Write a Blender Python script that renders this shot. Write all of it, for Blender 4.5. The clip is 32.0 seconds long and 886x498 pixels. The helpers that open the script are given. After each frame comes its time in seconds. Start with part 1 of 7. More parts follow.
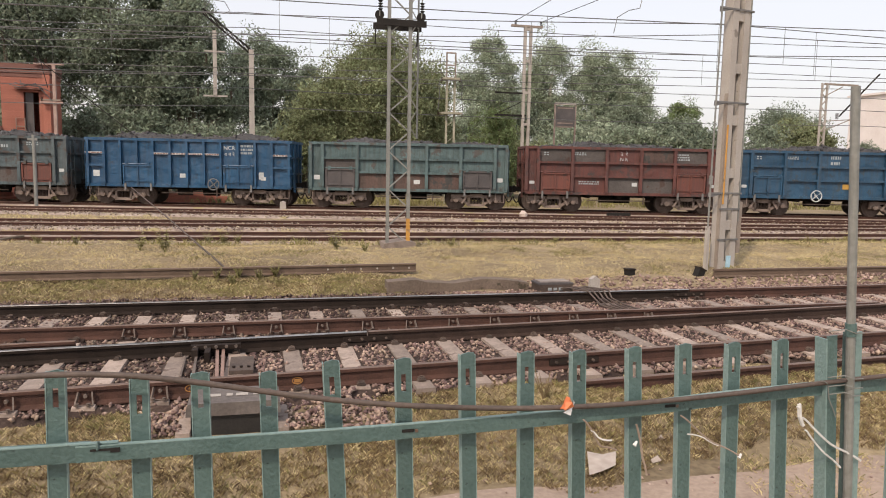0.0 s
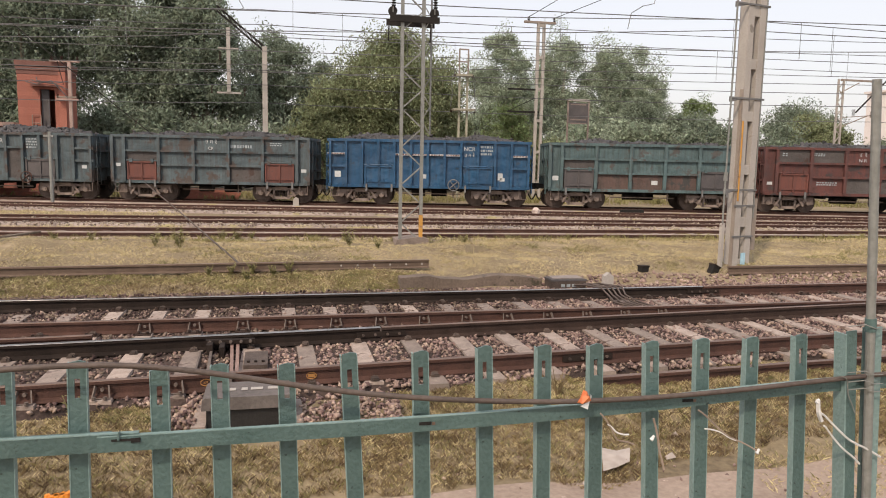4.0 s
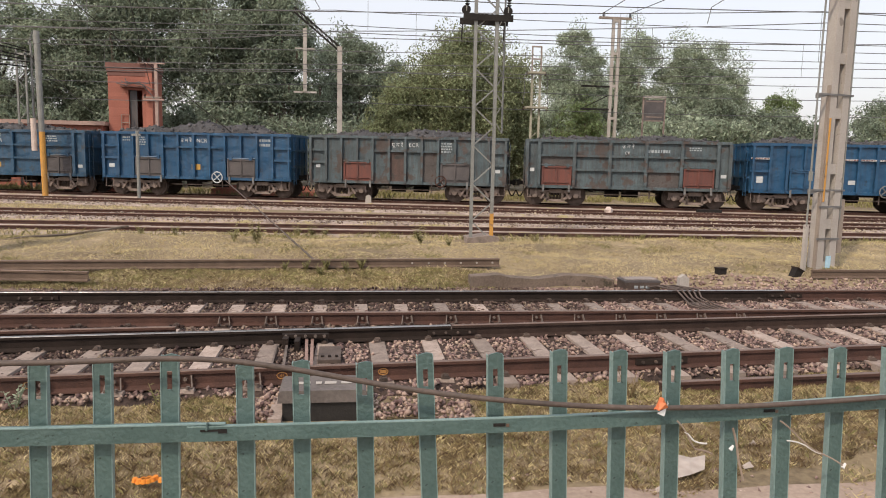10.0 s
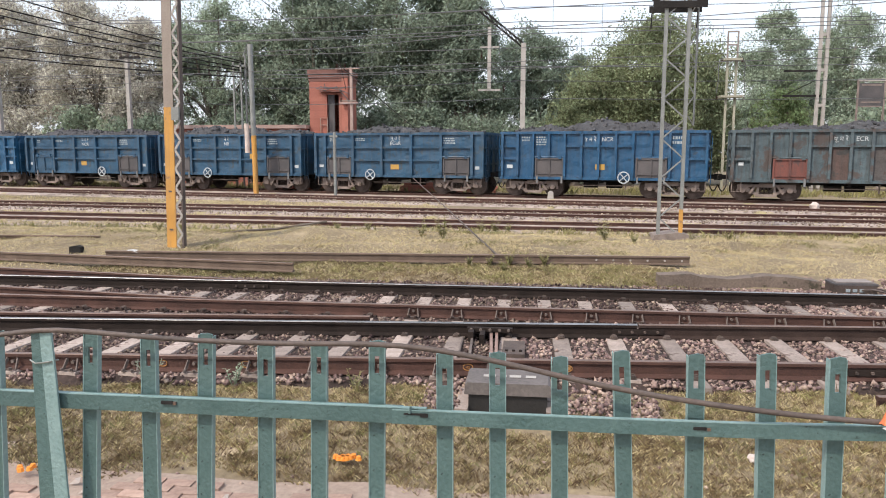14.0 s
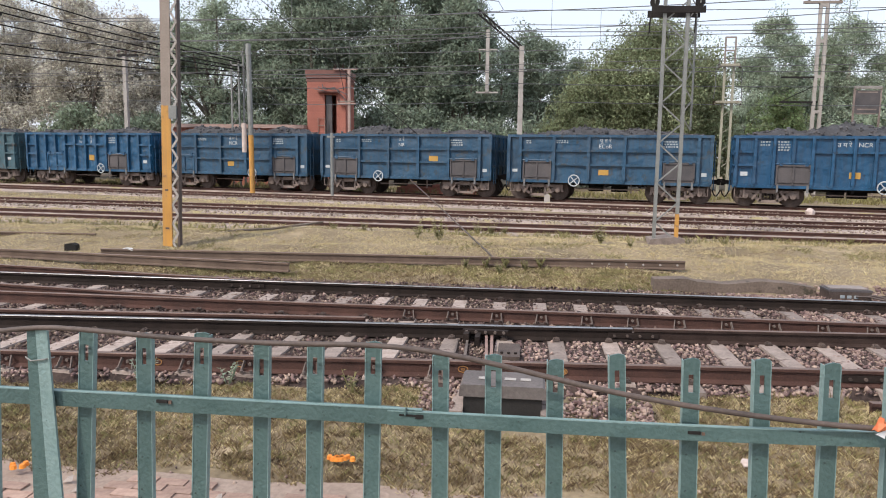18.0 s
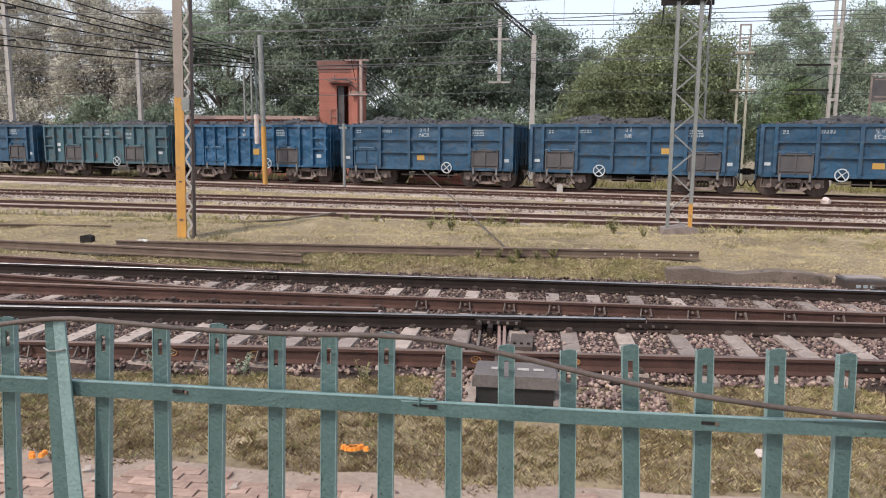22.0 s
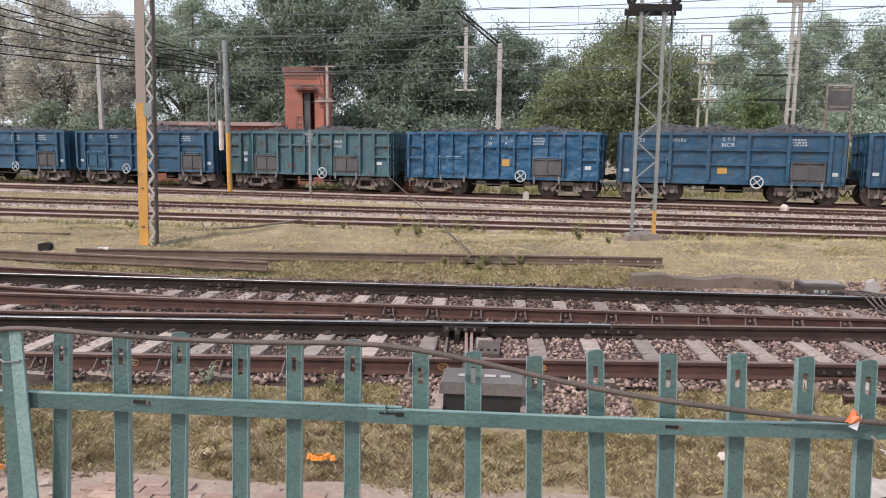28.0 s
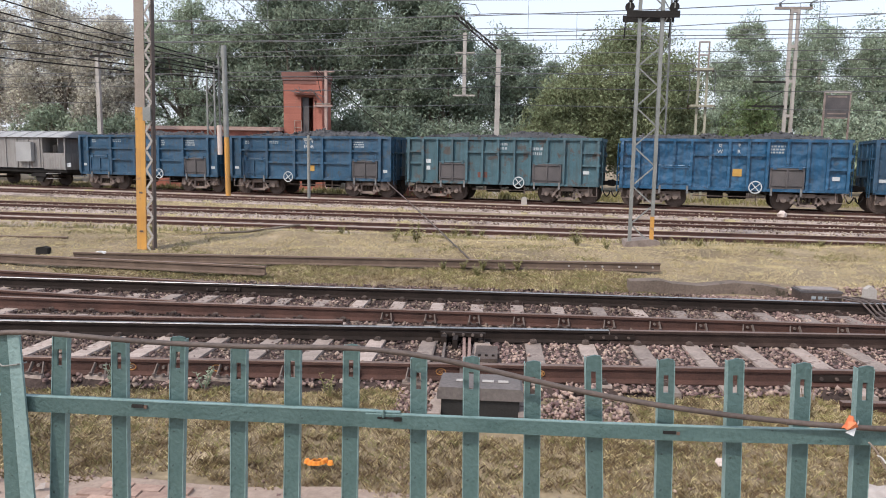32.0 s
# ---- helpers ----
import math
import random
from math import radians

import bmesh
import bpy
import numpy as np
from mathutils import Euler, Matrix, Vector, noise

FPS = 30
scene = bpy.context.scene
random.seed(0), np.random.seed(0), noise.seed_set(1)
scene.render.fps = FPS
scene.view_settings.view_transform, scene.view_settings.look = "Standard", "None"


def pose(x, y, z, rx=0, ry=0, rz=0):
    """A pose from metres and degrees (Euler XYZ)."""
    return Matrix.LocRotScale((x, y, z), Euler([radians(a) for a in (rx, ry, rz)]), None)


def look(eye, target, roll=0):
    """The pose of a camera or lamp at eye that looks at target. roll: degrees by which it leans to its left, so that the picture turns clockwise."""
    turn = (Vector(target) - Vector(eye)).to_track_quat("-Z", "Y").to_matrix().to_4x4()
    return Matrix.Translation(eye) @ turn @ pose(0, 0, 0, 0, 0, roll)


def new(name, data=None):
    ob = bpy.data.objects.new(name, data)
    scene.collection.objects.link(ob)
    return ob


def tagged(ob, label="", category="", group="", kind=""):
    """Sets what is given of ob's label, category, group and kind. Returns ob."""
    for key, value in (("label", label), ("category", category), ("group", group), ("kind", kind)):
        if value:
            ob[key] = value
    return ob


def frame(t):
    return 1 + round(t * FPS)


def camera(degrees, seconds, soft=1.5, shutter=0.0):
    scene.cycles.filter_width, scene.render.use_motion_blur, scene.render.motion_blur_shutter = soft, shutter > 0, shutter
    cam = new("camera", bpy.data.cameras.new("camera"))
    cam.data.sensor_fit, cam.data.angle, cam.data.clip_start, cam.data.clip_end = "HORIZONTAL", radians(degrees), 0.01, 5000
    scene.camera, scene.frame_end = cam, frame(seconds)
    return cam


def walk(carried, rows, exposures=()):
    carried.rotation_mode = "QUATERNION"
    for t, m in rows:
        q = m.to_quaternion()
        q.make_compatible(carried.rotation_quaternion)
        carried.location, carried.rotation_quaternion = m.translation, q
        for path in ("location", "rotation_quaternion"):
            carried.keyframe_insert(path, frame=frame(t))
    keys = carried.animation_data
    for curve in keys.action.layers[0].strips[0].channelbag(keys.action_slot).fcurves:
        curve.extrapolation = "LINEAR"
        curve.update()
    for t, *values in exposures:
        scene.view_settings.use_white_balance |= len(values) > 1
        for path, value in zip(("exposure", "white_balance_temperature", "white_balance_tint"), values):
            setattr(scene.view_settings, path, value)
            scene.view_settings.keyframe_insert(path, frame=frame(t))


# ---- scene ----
cam = camera(62.5, 32.0, 1.0)
PATH = [
    (0, (-0.116, -0.592, 2.143), (0.3607, 1.337, 1.918), 1.1),
    (0.5, (-0.121, -0.589, 2.142), (0.3627, 1.338, 1.917), 1.1),
    (1, (-0.131, -0.584, 2.14), (0.3518, 1.344, 1.921), 1.2),
    (1.5, (-0.129, -0.574, 2.142), (0.3468, 1.354, 1.914), 1.4),
    (2, (-0.137, -0.59, 2.147), (0.3167, 1.345, 1.931), 1.8),
    (2.5, (-0.128, -0.588, 2.151), (0.3197, 1.347, 1.923), 1.4),
    (3, (-0.134, -0.59, 2.143), (0.3087, 1.347, 1.92), 1.4),
    (3.5, (-0.136, -0.597, 2.13), (0.3067, 1.339, 1.901), 1.3),
    (5.5, (-0.123, -0.569, 2.14), (0.3269, 1.365, 1.901), 0.7),
    (6, (-0.126, -0.57, 2.14), (0.3259, 1.364, 1.903), 0.8),
    (6.5, (-0.129, -0.574, 2.14), (0.3239, 1.357, 1.889), 1.0),
    (7, (-0.129, -0.581, 2.141), (0.3229, 1.35, 1.887), 0.9),
    (7.5, (-0.128, -0.584, 2.136), (0.3219, 1.348, 1.883), 1.0),
    (8, (-0.124, -0.577, 2.136), (0.3189, 1.356, 1.88), 1.1),
    (8.5, (-0.129, -0.581, 2.137), (0.2759, 1.361, 1.885), 0.7),
    (9, (-0.132, -0.581, 2.133), (0.1821, 1.376, 1.867), 0.8),
    (9.5, (-0.1378, -0.5825, 2.136), (0.1383, 1.381, 1.882), 1.0),
    (10, (-0.1602, -0.611, 2.15), (0.0967, 1.357, 1.906), 1.2),
    (10.5, (-0.16, -0.595, 2.152), (0.05, 1.378, 1.902), 0.8),
    (11, (-0.168, -0.603, 2.154), (-0.01675, 1.376, 1.911), 0.6),
    (11.5, (-0.175, -0.61, 2.156), (-0.065, 1.372, 1.907), 0.5),
    (12, (-0.188, -0.615, 2.155), (-0.17, 1.368, 1.897), 0.4),
    (12.5, (-0.202, -0.642, 2.151), (-0.3568, 1.333, 1.88), -0.0),
    (13, (-0.215, -0.648, 2.152), (-0.4675, 1.317, 1.882), -0.2),
    (13.5, (-0.215, -0.644, 2.152), (-0.4705, 1.318, 1.861), -0.1),
    (14, (-0.213, -0.644, 2.151), (-0.4465, 1.325, 1.891), 0.1),
    (14.5, (-0.215, -0.646, 2.153), (-0.4325, 1.328, 1.921), -0.1),
    (16.5, (-0.214, -0.643, 2.151), (-0.4405, 1.329, 1.902), 0.6),
    (17, (-0.212, -0.65, 2.152), (-0.4355, 1.322, 1.905), 0.8),
    (17.5, (-0.215, -0.654, 2.154), (-0.4405, 1.316, 1.897), 0.9),
    (18, (-0.217, -0.65, 2.152), (-0.4395, 1.32, 1.897), 0.8),
    (18.5, (-0.214, -0.652, 2.154), (-0.4355, 1.32, 1.905), 0.6),
    (19, (-0.216, -0.648, 2.151), (-0.4295, 1.324, 1.9), 0.6),
    (19.5, (-0.213, -0.657, 2.155), (-0.4225, 1.317, 1.908), 0.2),
    (20, (-0.216, -0.656, 2.154), (-0.4265, 1.317, 1.905), 0.2),
    (20.5, (-0.217, -0.653, 2.153), (-0.4315, 1.319, 1.9), 0.7),
    (21, (-0.218, -0.653, 2.153), (-0.4365, 1.319, 1.901), 0.8),
    (21.5, (-0.219, -0.65, 2.151), (-0.4525, 1.319, 1.892), 0.7),
    (22, (-0.218, -0.653, 2.153), (-0.4735, 1.31, 1.872), 0.5),
    (22.5, (-0.219, -0.653, 2.154), (-0.4975, 1.308, 1.884), 0.0),
    (23, (-0.218, -0.648, 2.151), (-0.4815, 1.316, 1.882), 0.2),
    (23.5, (-0.217, -0.649, 2.151), (-0.4955, 1.313, 1.88), -0.1),
    (24, (-0.216, -0.659, 2.152), (-0.4725, 1.304, 1.875), 0.4),
    (24.5, (-0.215, -0.653, 2.153), (-0.4385, 1.315, 1.88), 0.3),
    (25, (-0.216, -0.654, 2.154), (-0.4125, 1.317, 1.885), 0.6),
    (25.5, (-0.215, -0.653, 2.154), (-0.4075, 1.32, 1.888), 0.6),
    (27.5, (-0.214, -0.645, 2.154), (-0.3765, 1.332, 1.897), 0.6),
    (28, (-0.216, -0.652, 2.152), (-0.3825, 1.324, 1.891), 0.7),
    (28.5, (-0.217, -0.66, 2.155), (-0.3865, 1.318, 1.91), 0.8),
    (29, (-0.217, -0.655, 2.154), (-0.3935, 1.323, 1.916), 1.0),
    (29.5, (-0.219, -0.662, 2.156), (-0.3705, 1.318, 1.913), 1.2),
    (30, (-0.221, -0.665, 2.158), (-0.3755, 1.314, 1.914), 1.1),
    (30.5, (-0.217, -0.66, 2.154), (-0.3695, 1.319, 1.912), 0.9),
    (31, (-0.219, -0.658, 2.157), (-0.3795, 1.321, 1.917), 0.7),
    (31.5, (-0.218, -0.655, 2.153), (-0.3745, 1.324, 1.91), 0.6),
    (32, (-0.217, -0.659, 2.153), (-0.3785, 1.319, 1.906), 0.9),
]
walk(cam, [(t, look(eye, target, roll)) for t, eye, target, roll in PATH], [(0, 0.1, 6750, 14), (8, 0.08, 6750, 13), (12, 0.12, 6250, 12), (13, 0.2, 6080, 11), (14, 0.46, 5980, 10), (17, 0.28, 5930, 11), (21, 0.25, 5920, 11), (22, 0.24, 5920, 11), (23, 0.3, 5940, 11), (32, 0.29, 5840, 11)])

# ---- light ----
SUN_AZ, SUN_EL = 222.0, 46.0
world = bpy.data.worlds.new("hazy_sky")
scene.world = world
world.use_nodes = True
wn = world.node_tree
wn.nodes.clear()
sky = wn.nodes.new("ShaderNodeTexSky")
sky.sky_type = 'NISHITA'
sky.sun_disc = False
sky.sun_elevation, sky.sun_rotation = radians(SUN_EL), radians(SUN_AZ)
sky.dust_density, sky.air_density, sky.ozone_density = 4.0, 1.2, 1.0
sky_bg = wn.nodes.new("ShaderNodeBackground")
sky_bg.inputs[1].default_value = 0.065
veil = wn.nodes.new("ShaderNodeBackground")
veil.inputs[0].default_value = (0.95, 0.95, 0.98, 1)
veil.inputs[1].default_value = 0.68
sky_sum = wn.nodes.new("ShaderNodeAddShader")
sky_out = wn.nodes.new("ShaderNodeOutputWorld")
wn.links.new(sky.outputs[0], sky_bg.inputs[0])
wn.links.new(sky_bg.outputs[0], sky_sum.inputs[0])
wn.links.new(veil.outputs[0], sky_sum.inputs[1])
wn.links.new(sky_sum.outputs[0], sky_out.inputs[0])
sun_data = bpy.data.lights.new("sun", 'SUN')
sun_data.energy, sun_data.angle, sun_data.color = 2.5, radians(2), (1.0, 0.86, 0.68)
sun = new("sun", sun_data)
sun_dir = Vector((math.sin(radians(SUN_AZ)) * math.cos(radians(SUN_EL)), math.cos(radians(SUN_AZ)) * math.cos(radians(SUN_EL)), math.sin(radians(SUN_EL))))
sun.matrix_world = look(sun_dir * 50, (0, 0, 0))

# ---- materials ----
def material(name, dark, light, rough=0.7, metal=0.0, fine=30.0, coarse=2.5, bump=0.3, spot=None, spot_at=0.62, spot_scale=3.0, vary=0.0, streak=None, dent=0.0):
    """Two scales of mottling between dark and light, fine relief, and blotches of a third colour."""
    m = bpy.data.materials.new(name)
    m.use_nodes = True
    nt = m.node_tree
    p = nt.nodes["Principled BSDF"]
    p.inputs["Roughness"].default_value = rough
    p.inputs["Metallic"].default_value = metal
    tc = nt.nodes.new("ShaderNodeTexCoord")
    a = nt.nodes.new("ShaderNodeTexNoise")
    b = nt.nodes.new("ShaderNodeTexNoise")
    for n, s in ((a, fine), (b, coarse)):
        n.inputs["Scale"].default_value = s
        n.inputs["Detail"].default_value = 5
        nt.links.new(tc.outputs["Object"], n.inputs["Vector"])
    add = nt.nodes.new("ShaderNodeMath")
    add.operation = 'MULTIPLY_ADD'
    add.inputs[1].default_value = 0.45
    nt.links.new(a.outputs["Fac"], add.inputs[0])
    half = nt.nodes.new("ShaderNodeMath")
    half.operation = 'MULTIPLY'
    half.inputs[1].default_value = 0.55
    nt.links.new(b.outputs["Fac"], half.inputs[0])
    nt.links.new(half.outputs[0], add.inputs[2])
    ramp = nt.nodes.new("ShaderNodeValToRGB")
    ramp.color_ramp.elements[0].position, ramp.color_ramp.elements[1].position = 0.32, 0.68
    ramp.color_ramp.elements[0].color, ramp.color_ramp.elements[1].color = (*dark, 1), (*light, 1)
    nt.links.new(add.outputs[0], ramp.inputs[0])
    colour = ramp.outputs[0]
    if spot:
        c = nt.nodes.new("ShaderNodeTexNoise")
        c.inputs["Scale"].default_value, c.inputs["Detail"].default_value = spot_scale, 8
        c.inputs["Roughness"].default_value = 0.65
        nt.links.new(tc.outputs["Object"], c.inputs["Vector"])
        step = nt.nodes.new("ShaderNodeValToRGB")
        step.color_ramp.elements[0].position, step.color_ramp.elements[1].position = spot_at, spot_at + 0.06
        nt.links.new(c.outputs["Fac"], step.inputs[0])
        mix = nt.nodes.new("ShaderNodeMix")
        mix.data_type = 'RGBA'
        nt.links.new(step.outputs[0], mix.inputs[0])
        nt.links.new(colour, mix.inputs[6])
        mix.inputs[7].default_value = (*spot, 1)
        colour = mix.outputs[2]
    if streak:
        mp = nt.nodes.new("ShaderNodeMapping")
        mp.inputs["Scale"].default_value = (7.0, 7.0, 0.55)
        nt.links.new(tc.outputs["Object"], mp.inputs["Vector"])
        e = nt.nodes.new("ShaderNodeTexNoise")
        e.inputs["Scale"].default_value, e.inputs["Detail"].default_value, e.inputs["Roughness"].default_value = 1.0, 7, 0.7
        nt.links.new(mp.outputs[0], e.inputs["Vector"])
        fade = nt.nodes.new("ShaderNodeValToRGB")
        fade.color_ramp.elements[0].position, fade.color_ramp.elements[1].position = 0.42, 0.72
        fade.color_ramp.elements[1].color = (0.8, 0.8, 0.8, 1)
        nt.links.new(e.outputs["Fac"], fade.inputs[0])
        run = nt.nodes.new("ShaderNodeMix")
        run.data_type = 'RGBA'
        nt.links.new(fade.outputs[0], run.inputs[0])
        nt.links.new(colour, run.inputs[6])
        run.inputs[7].default_value = (*streak, 1)
        colour = run.outputs[2]
    if vary:
        info = nt.nodes.new("ShaderNodeNewGeometry")
        hsv = nt.nodes.new("ShaderNodeHueSaturation")
        rng = nt.nodes.new("ShaderNodeMapRange")
        rng.inputs[3].default_value, rng.inputs[4].default_value = 1 - vary, 1 + vary
        nt.links.new(info.outputs["Random Per Island"], rng.inputs[0])
        nt.links.new(rng.outputs[0], hsv.inputs["Value"])
        hue = nt.nodes.new("ShaderNodeMapRange")
        hue.inputs[3].default_value, hue.inputs[4].default_value = 0.5 - vary * 0.05, 0.5 + vary * 0.05
        nt.links.new(info.outputs["Random Per Island"], hue.inputs[0])
        nt.links.new(hue.outputs[0], hsv.inputs["Hue"])
        nt.links.new(colour, hsv.inputs["Color"])
        colour = hsv.outputs[0]
    nt.links.new(colour, p.inputs["Base Color"])
    if bump:
        bn = nt.nodes.new("ShaderNodeBump")
        bn.inputs["Strength"].default_value, bn.inputs["Distance"].default_value = bump, 0.02
        nt.links.new(a.outputs["Fac"], bn.inputs["Height"])
        if dent:
            big = nt.nodes.new("ShaderNodeBump")
            big.inputs["Strength"].default_value, big.inputs["Distance"].default_value = dent, 0.12
            dn = nt.nodes.new("ShaderNodeTexNoise")
            dn.inputs["Scale"].default_value, dn.inputs["Detail"].default_value = 1.6, 2
            nt.links.new(tc.outputs["Object"], dn.inputs["Vector"])
            nt.links.new(dn.outputs["Fac"], big.inputs["Height"])
            nt.links.new(big.outputs[0], bn.inputs["Normal"])
        nt.links.new(bn.outputs[0], p.inputs["Normal"])
    return m


RUST = material("rusty_rail_steel", (0.04, 0.02, 0.015), (0.105, 0.05, 0.037), 0.75, 0.2, 60, 4, 0.4)
SPARE = material("weathered_brown_spare_rail", (0.08, 0.054, 0.04), (0.17, 0.12, 0.088), 0.8, 0.1, 60, 4, 0.4)
DARKRAIL = material("oiled_black_rail_steel", (0.013, 0.0095, 0.008), (0.034, 0.024, 0.02), 0.85, 0.0, 60, 4, 0.3)
BROWNRAIL = material("dark_brown_rail_steel", (0.026, 0.017, 0.014), (0.068, 0.045, 0.037), 0.75, 0.1, 60, 4, 0.4)
SHINE = material("polished_rail_head", (0.3, 0.29, 0.29), (0.48, 0.47, 0.46), 0.28, 0.9, 80, 3, 0.1)
WORN = material("brown_rail_head", (0.12, 0.075, 0.055), (0.22, 0.15, 0.12), 0.5, 0.4, 80, 3, 0.2)
CLIP = material("rusty_clip_iron", (0.045, 0.034, 0.029), (0.14, 0.105, 0.088), 0.8, 0.2, 90, 6, 0.3)
SLEEPER = material("dusty_concrete_sleeper", (0.19, 0.15, 0.128), (0.38, 0.31, 0.268), 0.9, 0, 45, 5, 0.4, (0.13, 0.09, 0.073), 0.6, 4)
CONCRETE = material("weathered_concrete", (0.3, 0.275, 0.25), (0.43, 0.4, 0.37), 0.9, 0, 40, 1.5, 0.4, (0.2, 0.18, 0.16), 0.62, 3)
STONE = material("pinkish_ballast_stone", (0.13, 0.086, 0.073), (0.37, 0.26, 0.226), 0.95, 0, 20, 1.2, 0.5, vary=0.6)
OILSTONE = material("oil_stained_ballast_stone", (0.055, 0.038, 0.032), (0.2, 0.142, 0.122), 0.85, 0, 20, 1.2, 0.5, vary=0.75)
# Bed colour darkened to act as the shade between the ballast stones.
BED = material("shaded_ballast_bed", (0.022, 0.016, 0.014), (0.09, 0.064, 0.055), 0.95, 0, 28, 1.2, 0.9)
YARDSTONE = material("dusty_yard_stone", (0.15, 0.115, 0.09), (0.38, 0.31, 0.25), 0.9, 0, 20, 1.2, 0.5, vary=0.5)
FARBED = material("pale_yard_gravel", (0.17, 0.13, 0.11), (0.46, 0.385, 0.34), 0.95, 0, 9, 0.7, 1.0, (0.33, 0.285, 0.15), 0.56, 0.8)
SOIL = material("dry_soil_and_straw", (0.1, 0.073, 0.043), (0.3, 0.235, 0.14), 0.95, 0, 14, 0.35, 0.8, (0.36, 0.285, 0.18), 0.6, 0.7)
DIRT = material("trodden_pink_dirt", (0.21, 0.155, 0.12), (0.36, 0.28, 0.225), 0.95, 0, 22, 1.3, 0.6, (0.5, 0.4, 0.34), 0.66, 9)
STRAW = material("dry_straw_grass", (0.37, 0.3, 0.155), (0.62, 0.52, 0.31), 0.8, 0, 3, 0.5, 0, vary=0.24)
GREENGRASS = material("olive_green_grass", (0.12, 0.115, 0.045), (0.3, 0.265, 0.105), 0.8, 0, 3, 0.5, 0, vary=0.3)
BROWNGRASS = material("brown_withered_grass", (0.09, 0.06, 0.03), (0.25, 0.18, 0.09), 0.85, 0, 3, 0.6, 0, vary=0.5)
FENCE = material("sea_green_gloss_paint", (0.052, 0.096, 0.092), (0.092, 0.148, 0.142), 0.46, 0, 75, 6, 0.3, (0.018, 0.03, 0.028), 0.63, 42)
# Fence green lightened, for edges and faces that catch the light.
FENCELIT = material("lit_green_paint", (0.135, 0.215, 0.21), (0.235, 0.325, 0.315), 0.5, 0, 70, 5, 0.3, (0.07, 0.12, 0.115), 0.64, 30)
CABLE = material("dusty_black_cable", (0.05, 0.037, 0.032), (0.12, 0.09, 0.076), 0.7, 0, 50, 4, 0.2)
BLUE = material("rail_blue_paint", (0.008, 0.05, 0.12), (0.016, 0.088, 0.185), 0.42, 0, 25, 0.8, 0.2, (0.018, 0.04, 0.072), 0.6, 2.2, streak=(0.022, 0.045, 0.078), dent=0.8)
BLUEDENT = material("battered_blue_paint", (0.011, 0.06, 0.135), (0.024, 0.105, 0.21), 0.36, 0, 25, 0.8, 0.2, (0.03, 0.05, 0.08), 0.6, 2.2, streak=(0.03, 0.055, 0.085), dent=1.5)
BLUE2 = material("faded_blue_paint", (0.01, 0.049, 0.102), (0.027, 0.088, 0.16), 0.45, 0, 25, 0.8, 0.25, (0.04, 0.055, 0.07), 0.57, 2.0, streak=(0.036, 0.05, 0.066), dent=0.9)
GREY = material("dirty_grey_wagon_paint", (0.042, 0.066, 0.078), (0.096, 0.132, 0.146), 0.7, 0, 22, 0.8, 0.25, (0.07, 0.055, 0.05), 0.53, 1.3, streak=(0.048, 0.042, 0.04), dent=0.9)
GREENGREY = material("grimy_green_grey_paint", (0.05, 0.09, 0.098), (0.105, 0.165, 0.17), 0.7, 0, 22, 0.8, 0.25, (0.075, 0.066, 0.06), 0.57, 1.5, streak=(0.04, 0.048, 0.05), dent=0.9)
RUSTSHEET = material("rusted_side_sheet", (0.06, 0.038, 0.034), (0.13, 0.085, 0.072), 0.85, 0, 22, 0.9, 0.3, (0.05, 0.05, 0.05), 0.55, 1.8, streak=(0.045, 0.042, 0.04), dent=0.9)
GREYSHEET = material("sooty_grey_side_sheet", (0.05, 0.044, 0.043), (0.11, 0.1, 0.096), 0.85, 0, 22, 0.9, 0.3, (0.07, 0.045, 0.04), 0.6, 1.8, dent=0.9)
TEAL = material("faded_teal_paint", (0.032, 0.085, 0.11), (0.07, 0.14, 0.17), 0.7, 0, 22, 0.8, 0.25, (0.07, 0.06, 0.055), 0.56, 1.8, streak=(0.05, 0.055, 0.055), dent=0.7)
MAROON = material("oxide_red_wagon_paint", (0.075, 0.028, 0.025), (0.14, 0.05, 0.042), 0.75, 0, 22, 0.8, 0.25, (0.055, 0.04, 0.04), 0.55, 1.8, streak=(0.05, 0.034, 0.034), dent=0.7)
REDDOOR = material("primer_red_door_paint", (0.11, 0.038, 0.03), (0.18, 0.062, 0.046), 0.75, 0, 25, 1.5, 0.2, (0.08, 0.042, 0.038), 0.58, 3, streak=(0.07, 0.042, 0.04))
BROWNDOOR = material("grimy_brown_door", (0.05, 0.048, 0.052), (0.11, 0.098, 0.098), 0.8, 0, 25, 1.5, 0.3)
BOGIE = material("dusty_brown_bogie_casting", (0.13, 0.1, 0.086), (0.3, 0.24, 0.21), 0.85, 0.0, 40, 2, 0.4)
STOPS = material("bare_steel_door_stop", (0.1, 0.1, 0.1), (0.22, 0.22, 0.22), 0.7, 0.2, 40, 2, 0.3)
TYRE = material("dark_wheel_steel", (0.045, 0.034, 0.03), (0.115, 0.088, 0.076), 0.6, 0.1, 40, 3, 0.2)
UNDER = material("underframe_black", (0.012, 0.011, 0.011), (0.032, 0.029, 0.027), 0.85, 0, 30, 2, 0.2)
COAL = material("coal_lumps", (0.024, 0.023, 0.025), (0.11, 0.107, 0.112), 0.7, 0, 18, 2.0, 1.0, vary=0.5)
WHITE = material("stencil_white_paint", (0.33, 0.36, 0.38), (0.58, 0.6, 0.61), 0.8, 0, 40, 3, 0)
FADED = material("worn_stencil_paint", (0.16, 0.2, 0.23), (0.4, 0.44, 0.46), 0.8, 0, 40, 6, 0)
YELLOW = material("label_yellow_paint", (0.33, 0.19, 0.04), (0.5, 0.3, 0.07), 0.7, 0, 40, 3, 0)
